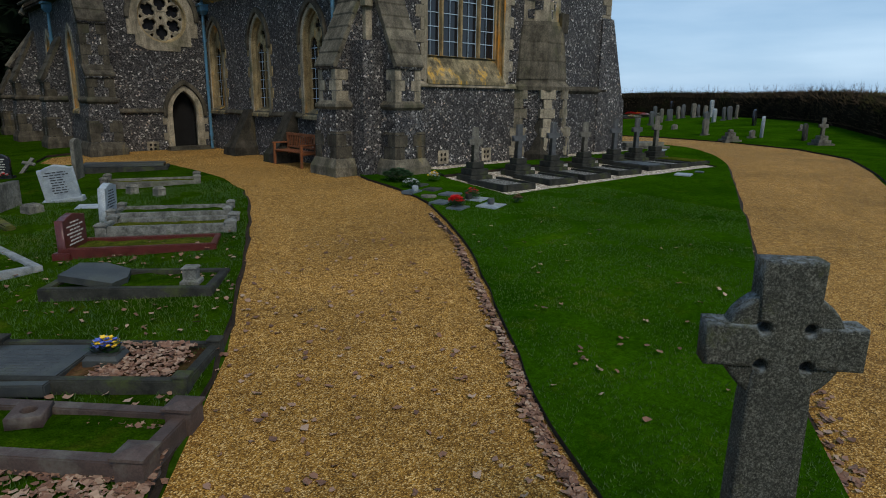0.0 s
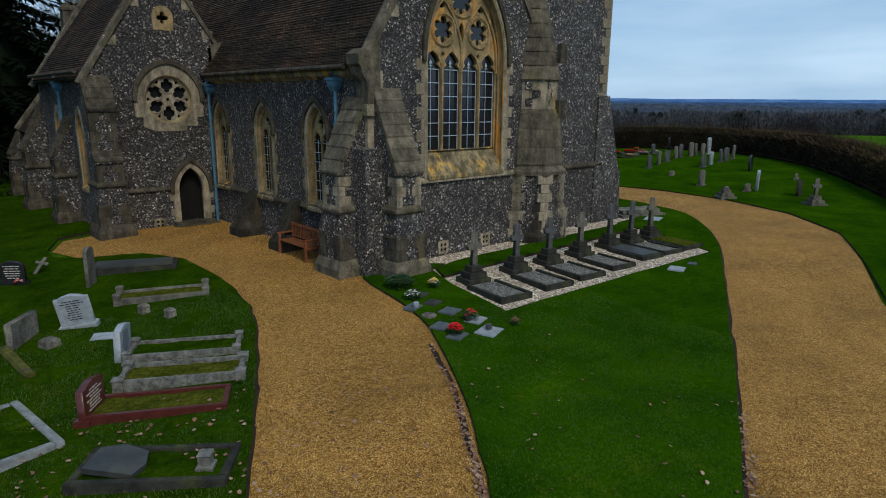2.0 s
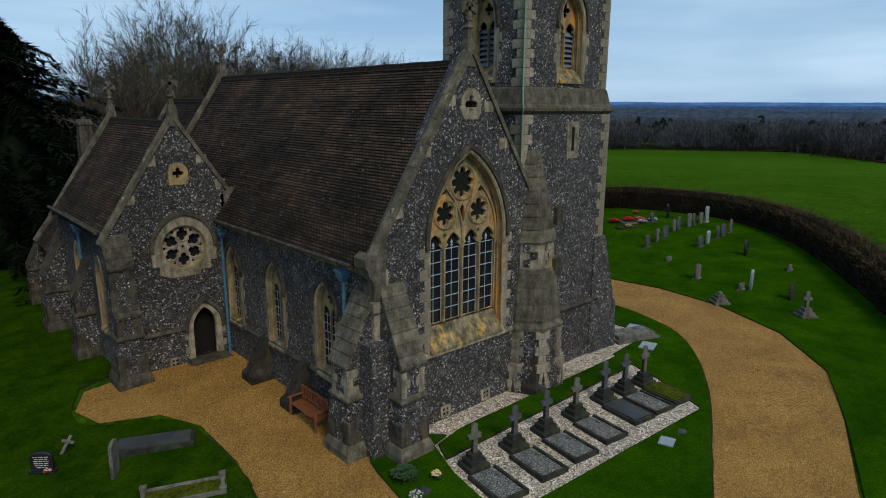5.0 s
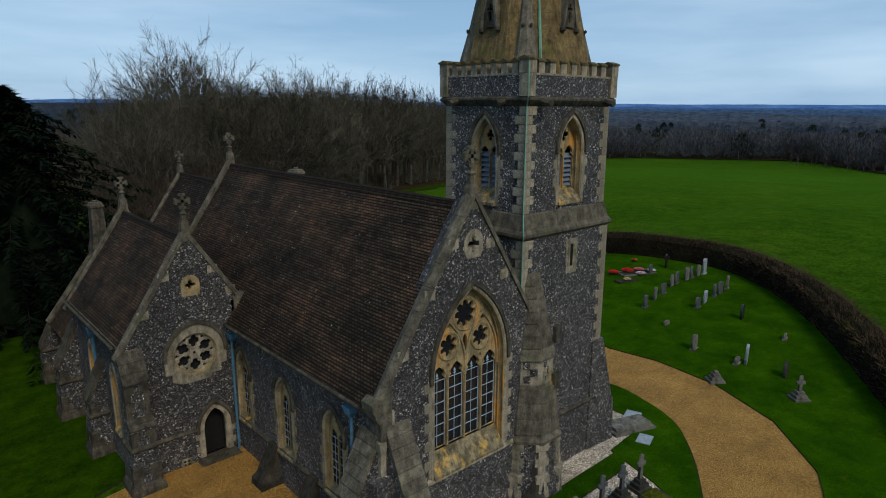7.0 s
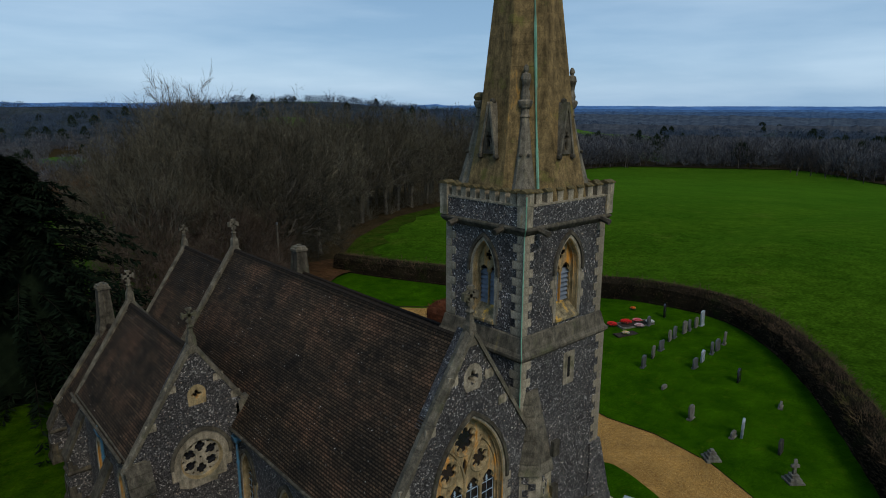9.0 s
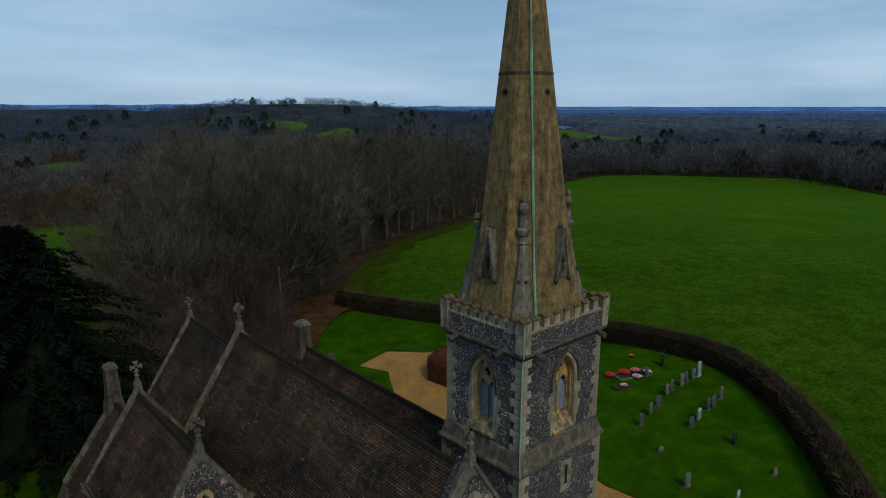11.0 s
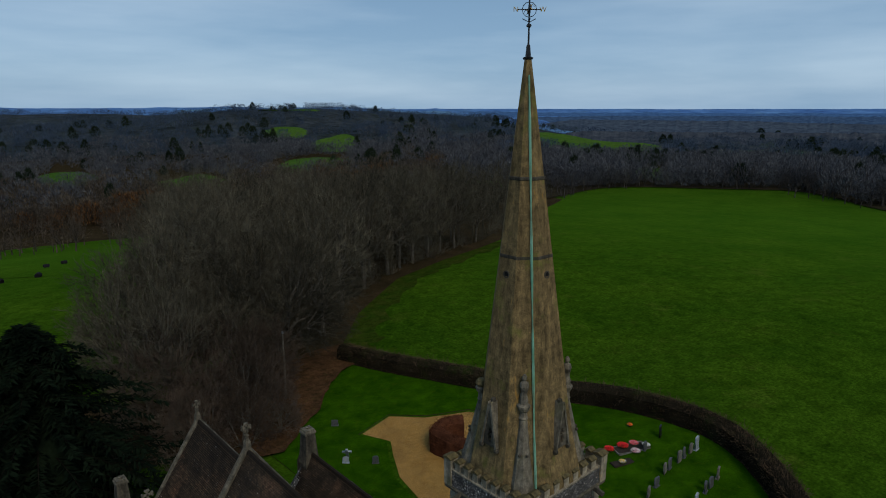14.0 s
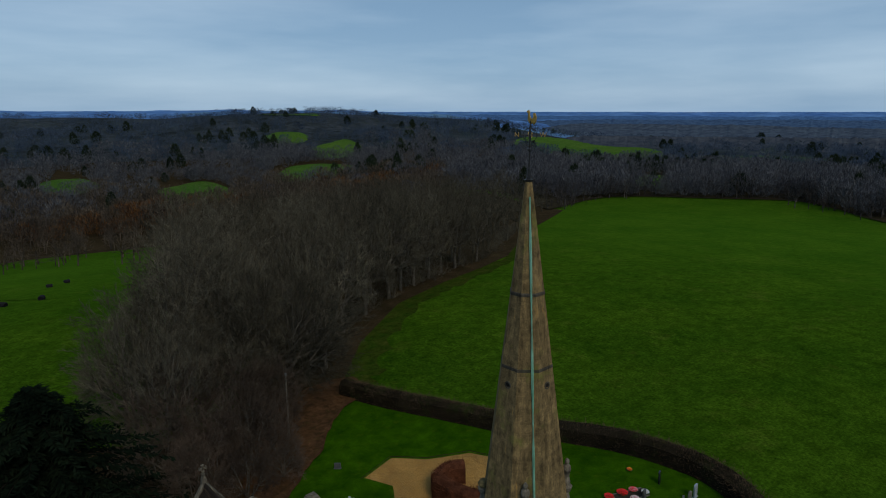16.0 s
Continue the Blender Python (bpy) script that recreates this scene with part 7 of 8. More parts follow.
for k, (x, y, r, cols, lb) in enumerate(((43.0, 28.1, 0.42, [RED], "mass of bright red flowers on a fresh grave"), (44.3, 27.6, 0.48, [RED], "mass of bright red flowers on a fresh grave"), (45.4, 27.2, 0.4, [RED, PINK], "red and pink flowers on a fresh grave"), (44.4, 26.4, 0.4, [WHITE, PINK], "white and pink flowers on a fresh grave"),
                                          (45.9, 26.3, 0.35, [WHITE], "white flowers beside a headstone"), (48.0, 29.2, 0.25, [YELLOW, RED], "yellow and red flowers on the lawn"), (42.2, 26.3, 0.3, [WHITE, YELLOW], "pale flowers on a bare earth grave"))):
    flowers(x, y, r, 0.3 if cols == [RED] else 0.22, cols, 380, 30 + k, lb)
tagged(part("earth_grave", soft_box(-1.0, -0.4, -0.05, 1.0, 0.4, 0.08, 0.03), SOIL, None, "", spot(42.2, 26.3, -20, 0.05)), "bare earth grave mound on the lawn", "grave")
kerb_grave(44.6, 27.0, -22, 3.2, 1.3, 0.15, GRAVE_STONE, SOIL, "stone kerb round a flower-covered grave")
# graves by the turning place
cr = thing("grave_cross", "fallen white stone cross leaning on its base", "cross", m=spot(26.6, 43.6, -40, 0.1, 35))
part("cross", plate([(-0.1, 0), (0.1, 0), (0.1, 0.9), (0.4, 0.9), (0.4, 1.1), (0.1, 1.1), (0.1, 1.45), (-0.1, 1.45), (-0.1, 1.1), (-0.4, 1.1), (-0.4, 0.9), (-0.1, 0.9)], [], 0.14, 0.01), MARBLE, cr)
headstone(26.0, 43.0, -40, 0.5, 0.6, 0.12, "arch", MARBLE, "low white headstone near the turning place")
headstone(27.9, 41.3, -40, 0.5, 0.7, 0.12, "arch", GRANITE_GREY, "grey granite headstone near the turning place")
headstone(28.9, 49.3, -40, 0.6, 0.6, 0.12, "flat", GRANITE_GREY, "grey granite headstone by the leaf drift")


# ---- trees, hedges and distance ----
TWIG = plain_mat("bare_twigs", (0.026, 0.025, 0.018), (0.118, 0.107, 0.078), 0.25, 0.95, 0.0, 0.0, None, 2.0, 0.45, gloss=0.0)
TWIG_RED = plain_mat("reddish_bare_twigs", (0.045, 0.034, 0.026), (0.11, 0.084, 0.065), 0.1, 0.95, 0.0, 0.0, None, 2.0, 0.35, gloss=0.0)
DARK_BARK = plain_mat("dark_conifer_bark", (0.006, 0.006, 0.005), (0.016, 0.014, 0.011), 1.5, 0.95, 0.0, 0.3, None, 14.0, 0.2, gloss=0.0)
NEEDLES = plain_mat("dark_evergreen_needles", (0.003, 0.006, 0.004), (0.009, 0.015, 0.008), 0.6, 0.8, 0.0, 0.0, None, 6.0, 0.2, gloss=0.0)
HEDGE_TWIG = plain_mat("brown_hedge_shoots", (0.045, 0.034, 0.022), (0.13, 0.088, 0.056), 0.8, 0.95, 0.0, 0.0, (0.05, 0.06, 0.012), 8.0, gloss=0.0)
# core colour near black: the shade inside the hedge is painted in
HEDGE = plain_mat("shaded_hedge_core", (0.008, 0.007, 0.005), (0.022, 0.018, 0.012), 0.5, 0.95, 0.0, 0.0, (0.02, 0.03, 0.008), 8.0, gloss=0.0)
BEECH = plain_mat("russet_beech_leaves", (0.05, 0.02, 0.012), (0.12, 0.046, 0.024), 1.2, 0.85, 0.0, 0.0, None, 9.0, gloss=0.0)
def crown_mat(name, a, b, c):
    """Far leafless crowns: tone shifts from crown to crown, with a fine mottle."""
    m, n, l, p = node_mat(name)
    v = tex_coord(n, l)
    g = n.new("ShaderNodeNewGeometry")
    col = ramp(n, l, g.outputs["Random Per Island"], [(0.0, a), (0.55, b), (1.0, c)])
    patch = ramp(n, l, noise_fac(n, l, v, 0.05, 6.0, 0.75), [(0.32, (0.5, 0.52, 0.58)), (0.68, (1.5, 1.4, 1.25))])
    col = blend(n, l, 1.0, col, patch, 'MULTIPLY')
    col = blend(n, l, 0.9, col, ramp(n, l, noise_fac(n, l, v, 0.9, 4.0, 0.75), [(0.3, (0.6, 0.6, 0.6)), (0.7, (1.4, 1.4, 1.4))]), 'MULTIPLY')
    l.new(col, p.inputs["Base Color"])
    p.inputs["Roughness"].default_value, p.inputs["Specular IOR Level"].default_value = 1.0, 0.0
    return m


FAR_WOOD = crown_mat("distant_bare_woods", (0.035, 0.031, 0.026), (0.07, 0.06, 0.048), (0.115, 0.096, 0.075))
FAR_RUSSET = crown_mat("russet_winter_woods", (0.035, 0.018, 0.01), (0.085, 0.042, 0.02), (0.16, 0.085, 0.03))
# twig colour greyed to paint in the valley haze
FAR_HAZE_GREY = crown_mat("haze_grey_winter_woods", (0.038, 0.044, 0.056), (0.07, 0.077, 0.092), (0.108, 0.117, 0.132))
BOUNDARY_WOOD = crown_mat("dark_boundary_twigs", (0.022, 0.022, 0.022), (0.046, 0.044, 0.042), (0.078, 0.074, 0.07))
# twig colour turned blue to paint in deeper haze
FAR_HAZE_BLUE = plain_mat("distant_hazed_woods", (0.03, 0.048, 0.08), (0.065, 0.088, 0.125), 0.02, 1.0, 0.0, 0.0, (0.06, 0.085, 0.06), 0.03, gloss=0.0)
FAR_FLOOR = grass_mat("brushy_far_ground", (0.016, 0.015, 0.01), (0.035, 0.03, 0.02), (0.03, 0.036, 0.012), 0.03, None, 1.0)
FAR_GREEN = plain_mat("distant_evergreens", (0.012, 0.02, 0.013), (0.025, 0.036, 0.02), 0.02, 1.0, 0.0, 0.0, None, 0.1, gloss=0.0)


def stick(V, F, a, b, ra, rb, sides=3):
    """A tapered stick from a to b added to plain lists of points and faces."""
    d = (b - a).normalized()
    s = d.cross(Vector((0.3, 0.8, 0.5))).normalized()
    t = d.cross(s)
    base = len(V)
    for p, r in ((a, ra), (b, rb)):
        for k in range(sides):
            an = 2 * math.pi * k / sides
            V.append(p + (s * math.cos(an) + t * math.sin(an)) * r)
    for k in range(sides):
        F.append((base + k, base + (k + 1) % sides, base + sides + (k + 1) % sides, base + sides + k))


def blade(V, F, a, b, w, rng):
    s = (b - a).cross(Vector((rng.uniform(-1, 1), rng.uniform(-1, 1), rng.uniform(-1, 1)))).normalized() * w
    n = len(V)
    V += [a - s, a + s, b]
    F.append((n, n + 1, n + 2))


def from_lists(name, V, F, material):
    me = bpy.data.meshes.new(name)
    me.from_pydata([tuple(v) for v in V], [], F)
    me.materials.append(material)
    return me


def bare_tree(seed, h, spread, tips=160, spray=11, thick=0.35, clear=0.28, dome=0.6, fine=0.02):
    """Trunk and crown meshes of a leafless tree: limbs part again and again towards tips that fill a dome, and end in sprays of twigs."""
    rng = np.random.default_rng(seed)
    TV, TF, CV, CF = [], [], [], []
    # tips on and below the surface of a lumpy dome
    a, c = rng.uniform(0, 6.283, tips), rng.uniform(-0.6, 1.0, tips)
    rad = rng.uniform(0.35, 1.0, tips) ** 0.45 * (1 + 0.13 * np.sin(3 * a + seed) + 0.1 * np.sin(5 * a + 2 * seed + 3 * c))
    flat = np.sqrt(np.maximum(0.0, 1 - c * c))
    mid, tall = h * (1 - dome), h * dome
    P = np.stack([np.cos(a) * flat * rad * spread, np.sin(a) * flat * rad * spread, mid + np.where(c > 0, c * tall, c * h * 0.36) * rad], 1)

    def split(pts, k):
        """Parts points into k clumps."""
        cen = pts[rng.choice(len(pts), min(k, len(pts)), replace=False)]
        for _ in range(5):
            own = np.argmin(((pts[:, None] - cen[None]) ** 2).sum(2), 1)
            cen = np.array([pts[own == i].mean(0) if (own == i).any() else cen[i] for i in range(len(cen))])
        return [pts[own == i] for i in range(len(cen)) if (own == i).any()]

    def bough(p, q, r0, r1, sides, V, F, bend):
        """A bowed limb in three lengths."""
        n = 3
        lift = Vector((rng.normal(0, 1.2), rng.normal(0, 1.2), rng.normal(-0.3, 0.9))) * bend * (q - p).length
        last = p
        for i in range(1, n + 1):
            f = i / n
            e = p.lerp(q, f) + lift * (f * (1 - f)) * 1.6 + Vector(rng.normal(0, 0.05, 3).tolist()) * (q - p).length
            stick(V, F, last, e, r0 + (r1 - r0) * (i - 1) / n, r0 + (r1 - r0) * f, sides)
            last = e
        return last

    def twigs(p, d):
        for k in range(spray):
            t = (d * 1.0 + Vector(rng.normal(0, 0.42, 3).tolist()) + Vector((0, 0, 0.12))).normalized() * float(rng.uniform(0.45, 1.15)) * h / 17
            blade(CV, CF, p, p + t, fine, ends)
            for j in range(3):
                u = p + t * float(rng.uniform(0.2, 0.95))
                v = (t * 0.6 + Vector(rng.normal(0, 0.2, 3).tolist()) * h / 17)
                blade(CV, CF, u, u + v, fine * 0.7, ends)

    def grow(p, pts, r, level):
        cen = Vector(pts.mean(0).tolist())
        if len(pts) <= 1 or level >= 4:
            for t in pts:
                q = Vector(t.tolist())
                e = bough(p, q, r * 0.8, 0.018, 3, CV, CF, 0.12)
                twigs(e, (q - p).normalized())
                twigs(p.lerp(e, 0.55), (q - p).normalized())
                if fine < 0.03:
                    twigs(p.lerp(e, 0.8), (q - p).normalized())
            return
        f = (0.45, 0.5, 0.5, 0.45)[level]
        q = p.lerp(cen, f)
        r1 = r * 0.72
        e = bough(p, q, r, r1, (7, 5, 4, 3)[level], TV, TF, 0.16)
        for g in split(pts, (4, 4, 4, 4)[level]):
            grow(e, g, r1 * (len(g) / len(pts)) ** 0.4, level + 1)

    ends = random.Random(seed)
    foot = Vector((0, 0, -0.6))
    top = Vector((rng.normal(0, 0.02) * h, rng.normal(0, 0.02) * h, h * clear))
    stick(TV, TF, foot, foot.lerp(top, 0.5), thick * 1.25, thick, 8)
    stick(TV, TF, foot.lerp(top, 0.5), top, thick, thick * 0.85, 8)
    for g in split(P, 8):
        grow(top - Vector((0, 0, float(rng.uniform(0, 0.08)) * h)), g, thick * 0.62, 0)
    return from_lists("trunk", TV, TF, BARK), from_lists("twig_haze", CV, CF, TWIG)


def put_tree(meshes, x, y, scale, turn, label, category="tree", group="bare woodland trees", z=None):
    t = thing("tree", label, category, group, m=M((x, y, terrain(x, y) if z is None else z)) @ Matrix.Rotation(turn, 4, 'Z') @ Matrix.Diagonal((scale, scale, scale, 1)))
    part("trunk", meshes[0], None, t)
    part("crown", meshes[1], None, t)
    return t


RUDDY = [bare_tree(60 + k, 18.0, 7.5, 560, 3, 0.3, 0.1, 0.66, 0.022) for k in range(2)]
for _t, _c in RUDDY:
    _c.materials[0] = TWIG_RED
BIG = bare_tree(5, 21.0, 9.0, 1500, 3, 0.5, 0.2, 0.62, 0.018)
BROAD = bare_tree(6, 18.0, 9.5, 1100, 3, 0.5, 0.16, 0.6, 0.018)
FINE = [bare_tree(20 + k, 20.0, 5.4 + 0.5 * k, 230, 3, 0.3, 0.3, 0.55, 0.022) for k in range(4)]
PLAIN = [bare_tree(40 + k, 19.0, 5.8, 40, 3, 0.3, 0.3, 0.6, 0.04) for k in range(3)]
AFAR = [bare_tree(45 + k, 19.0, 6.2, 20, 3, 0.3, 0.3, 0.6, 0.08) for k in range(3)]
SCRUB = [bare_tree(50 + k, 19.0, 9.0, 22, 3, 0.2, 0.06, 0.7, 0.06) for k in range(3)]


def inside(poly, x, y):
    c = False
    for (ax, ay), (bx, by) in zip(poly, poly[1:] + poly[:1]):
        if (ay > y) != (by > y) and x < (bx - ax) * (y - ay) / (by - ay) + ax:
            c = not c
    return c


put_tree(BIG, 26.0, 73.0, 0.995, 0.4, "tall spreading leafless tree with a rounded crown beyond the church", group="")
put_tree(BROAD, 32.5, 66.5, 0.92, 2.4, "broad leafless tree with drooping limbs beside the leaf drift", group="")
put_tree(BROAD, 20.0, 72.0, 0.85, 4.1, "broad leafless tree at the edge of the valley field", group="")
for k, (x, y, s) in enumerate(((22.5, 53.5, 0.5), (18.5, 53.5, 0.45), (26.0, 58.5, 0.5), (15.0, 57.0, 0.52), (18.5, 60.5, 0.58), (28.5, 61.5, 0.46), (22.8, 58.0, 0.56), (20.0, 49.8, 0.36), (24.0, 50.8, 0.32), (16.0, 51.0, 0.4))):
    put_tree(RUDDY[k % 2], x, y, s, 1.2 * k, "tangled reddish leafless tree behind the chancel", group="trees behind the chancel")
wood = [(10, 60), (22, 56), (27, 62), (33, 68), (40, 69), (51, 80), (66, 91), (84, 99), (100, 104), (116, 111), (165, 145), (232, 188), (236, 262), (150, 285), (95, 235), (66, 185), (46, 138), (33, 103), (20, 78)]
rng = random.Random(77)
made = []


def scatter(count, near, far, gap):
    got = []
    for _ in range(12000):
        if len(got) >= count:
            break
        x, y = rng.uniform(10, 236), rng.uniform(56, 285)
        d = math.hypot(x, y)
        if near <= d < far and inside(wood, x, y) and all((x - a) ** 2 + (y - b) ** 2 > gap * gap for a, b in made):
            made.append((x, y))
            got.append((x, y))
    return got


made += [(26.0, 73.0), (32.5, 66.5), (20.0, 72.0)]
for k, (x, y) in enumerate(scatter(170, 60, 150, 4.6)):
    near_edge = math.hypot(x, y) < 92
    put_tree(FINE[k % 4], x, y, rng.uniform(0.62, 0.82) if near_edge else rng.uniform(0.84, 1.06), rng.uniform(0, 6.28), "leafless grey-brown woodland tree")


def joined(name, spots, meshes, label, swap=None):
    """Trees too far off to tell apart, as one mesh."""
    one = []
    for pair in meshes:       # points, corner indices and face sizes of each kind, trunk and crown together
        co, ix, sz, off = [], [], [], 0
        for me in pair:
            a, b, c = np.empty(len(me.vertices) * 3, np.float32), np.empty(len(me.loops), np.int32), np.empty(len(me.polygons), np.int32)
            me.vertices.foreach_get("co", a)
            me.loops.foreach_get("vertex_index", b)
            me.polygons.foreach_get("loop_total", c)
            co.append(a.reshape(-1, 3))
            ix.append(b + off)
            sz.append(c)
            off += len(me.vertices)
        one.append((np.concatenate(co), np.concatenate(ix), np.concatenate(sz)))
    Vs, Ls, Ss, off = [], [], [], 0
    for k, (x, y, s, turn) in enumerate(spots):
        co, ix, sz = one[k % len(one)]
        c, q = math.cos(turn) * s, math.sin(turn) * s
        Vs.append(co @ np.array([[c, q, 0], [-q, c, 0], [0, 0, s]], np.float32) + np.array([x, y, terrain(x, y)], np.float32))
        Ls.append(ix + off)
        Ss.append(sz)
        off += len(co)
    V, L, S = np.concatenate(Vs), np.concatenate(Ls), np.concatenate(Ss)
    me = bpy.data.meshes.new(name)
    me.vertices.add(len(V))
    me.vertices.foreach_set("co", V.ravel())
    me.loops.add(len(L))
    me.loops.foreach_set("vertex_index", L)
    me.polygons.add(len(S))
    me.polygons.foreach_set("loop_start", np.cumsum(S) - S)
    me.update(calc_edges=True)
    me.materials.append(swap or TWIG)
    tagged(part(name, me, None), label, "trees", kind="stuff")


far_spots = [(x, y, rng.uniform(0.75, 1.15), rng.uniform(0, 6.28)) for x, y in scatter(230, 150, 400, 6.5)]
joined("woodland_trees", far_spots, PLAIN, "leafless brown trees in the depth of the wood")
edge = spline([(234, 187), (293, 203), (322, 192), (345, 160), (362, 138), (368, 122), (352, 100), (322, 72), (300, 30), (290, -40)], 8)
out_land = edge + [(480, -60), (620, 60), (640, 260), (520, 420), (330, 330)]
ob = part("woodland_floor", sheet(out_land, 0.5, 0.0, 9.0), FAR_FLOOR)
tagged(ob, "dark brushy ground beyond the pasture's far side", "ground", kind="structure")
line_trees = []
for k, (x, y) in enumerate(edge):
    if rng.random() < 0.75:
        line_trees.append((x + rng.uniform(2, 14), y + rng.uniform(-4, 10), rng.uniform(0.5, 0.95), rng.uniform(0, 6.28)))
    for j in range(3):
        line_trees.append((x + rng.uniform(12, 70), y + rng.uniform(-4, 45), rng.uniform(0.45, 0.85), rng.uniform(0, 6.28)))
joined("boundary_trees", line_trees, AFAR, "leafless trees along the pasture's far side", BOUNDARY_WOOD)
joined("boundary_scrub", [(x + rng.uniform(1, 9), y + rng.uniform(-3, 9), rng.uniform(0.12, 0.26), rng.uniform(0, 6.28)) for x, y in edge for j in range(3)], AFAR, "dense scrub below the trees on the pasture's far side", BOUNDARY_WOOD)
valley = [(rng.uniform(-70, 6), rng.uniform(66, 170), rng.uniform(0.45, 0.7), rng.uniform(0, 6.28)) for k in range(30)]
valley = [v for v in valley if not open_land(v[0], v[1])]
bushes = []
for (ax, ay), (bx, by) in zip(wood[1:10], wood[2:11]):
    for k in range(max(4, int(math.hypot(bx - ax, by - ay) / 1.1))):
        t = rng.random()
        bushes.append((ax + (bx - ax) * t - rng.uniform(-0.5, 3.5) * 0.6, ay + (by - ay) * t + rng.uniform(-0.5, 3.5) * 0.8, rng.uniform(0.16, 0.34), rng.uniform(0, 6.28)))
for k in range(70):
    bushes.append((rng.uniform(12, 27), rng.uniform(51, 66), rng.uniform(0.1, 0.2), rng.uniform(0, 6.28)))
for x, y in made[:150:2]:
    bushes.append((x + rng.uniform(-3, 3), y + rng.uniform(-3, 3), rng.uniform(0.2, 0.36), rng.uniform(0, 6.28)))
joined("woodland_scrub", bushes, SCRUB, "leafless scrub along the edge of the wood")
near_far = []
while len(near_far) < 420:
    az, d = math.radians(rng.uniform(-14, 46)), math.sqrt(rng.uniform(150 ** 2, 430 ** 2))
    x, y = 15 + d * math.sin(az), 20 + d * math.cos(az)
    if not (open_land(x, y) or inside(wood, x, y) or inside(wood_line, x, y) or inside(edge + [(15, -60), (15, 40), (60, 80), (170, 140)], x, y)):
        near_far.append((x, y, rng.uniform(0.4, 0.78), rng.uniform(0, 6.28)))
joined("valley_woods", near_far, AFAR, "leafless brown woods filling the valley", FAR_WOOD)
joined("valley_trees", valley, PLAIN, "leafless trees in the valley beyond the yard")


def conifer(x, y, h, r, seed):
    """A broad dark evergreen: a trunk with tiers of drooping, feathered boughs."""
    rng = random.Random(seed)
    z = terrain(x, y)
    t = thing("conifer", "broad dark evergreen conifer with drooping boughs", "tree", m=M((x, y, z)))
    V, F = [], []
    stick(V, F, Vector((0, 0, -0.5)), Vector((0, 0, h * 0.97)), 0.45, 0.05, 8)
    NV, NF = [], []
    for k in range(280):
        f = (k + 0.5) / 280
        zz = h * (0.06 + 0.93 * f)
        reach = r * (1 - f ** 1.5) ** 0.85 * rng.choice((0.55, 0.68, 0.8, 0.98, 1.14)) * rng.uniform(0.92, 1.06) + 0.35
        a = k * 2.39996 + rng.uniform(-0.3, 0.3)
        d = Vector((math.cos(a), math.sin(a), 0))
        p = Vector((0, 0, zz))
        last = p
        n = 6
        for i in range(1, n + 1):
            u = i / n
            q = p + d * (reach * u) + Vector((0, 0, reach * (0.16 * u - 0.34 * u * u)))
            stick(V, F, last, q, 0.07 * (1.1 - u), 0.07 * (1.0 - u) + 0.005, 3)
            for j in range(20):
                c = last.lerp(q, rng.random()) + Vector((0, 0, rng.uniform(-0.1, 0.1)))
                s = Vector((-d.y, d.x, 0)) * rng.choice((-1, 1))
                tip = c + (s * rng.uniform(0.3, 1.0) + d * rng.uniform(0.2, 0.8)) * (0.55 + 0.5 * (1 - u)) + Vector((0, 0, rng.uniform(-0.5, 0.12)))
                w = (tip - c).cross(Vector((rng.uniform(-0.4, 0.4), rng.uniform(-0.4, 0.4), 1))).normalized() * rng.uniform(0.05, 0.12)
                b = len(NV)
                NV += [c, c.lerp(tip, 0.5) + w, tip, c.lerp(tip, 0.5) - w]
                NF.append((b, b + 1, b + 2, b + 3))
            last = q
    part("trunk", from_lists("trunk", V, F, DARK_BARK), None, t)
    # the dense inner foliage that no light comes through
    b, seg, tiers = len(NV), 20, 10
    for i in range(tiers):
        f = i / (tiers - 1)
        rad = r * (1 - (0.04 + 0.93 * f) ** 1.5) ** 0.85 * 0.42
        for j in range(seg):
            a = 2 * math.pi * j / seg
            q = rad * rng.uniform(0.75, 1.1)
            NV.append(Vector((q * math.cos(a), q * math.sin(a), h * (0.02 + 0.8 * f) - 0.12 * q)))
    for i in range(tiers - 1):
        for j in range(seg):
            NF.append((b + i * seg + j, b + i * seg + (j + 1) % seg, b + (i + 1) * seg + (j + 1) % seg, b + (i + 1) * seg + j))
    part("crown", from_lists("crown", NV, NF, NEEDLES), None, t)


conifer(5.4, 49.2, 15.4, 11.6, 3)
# the next two stand out of view, added to shade lawn and chapel side
conifer(-5.5, 41.0, 14.5, 6.5, 12)
conifer(-7.0, 31.0, 14.0, 6.2, 13)
conifer(-4.5, 52.0, 14.0, 7.0, 8)
conifer(-1.5, 60.0, 14.5, 7.0, 9)


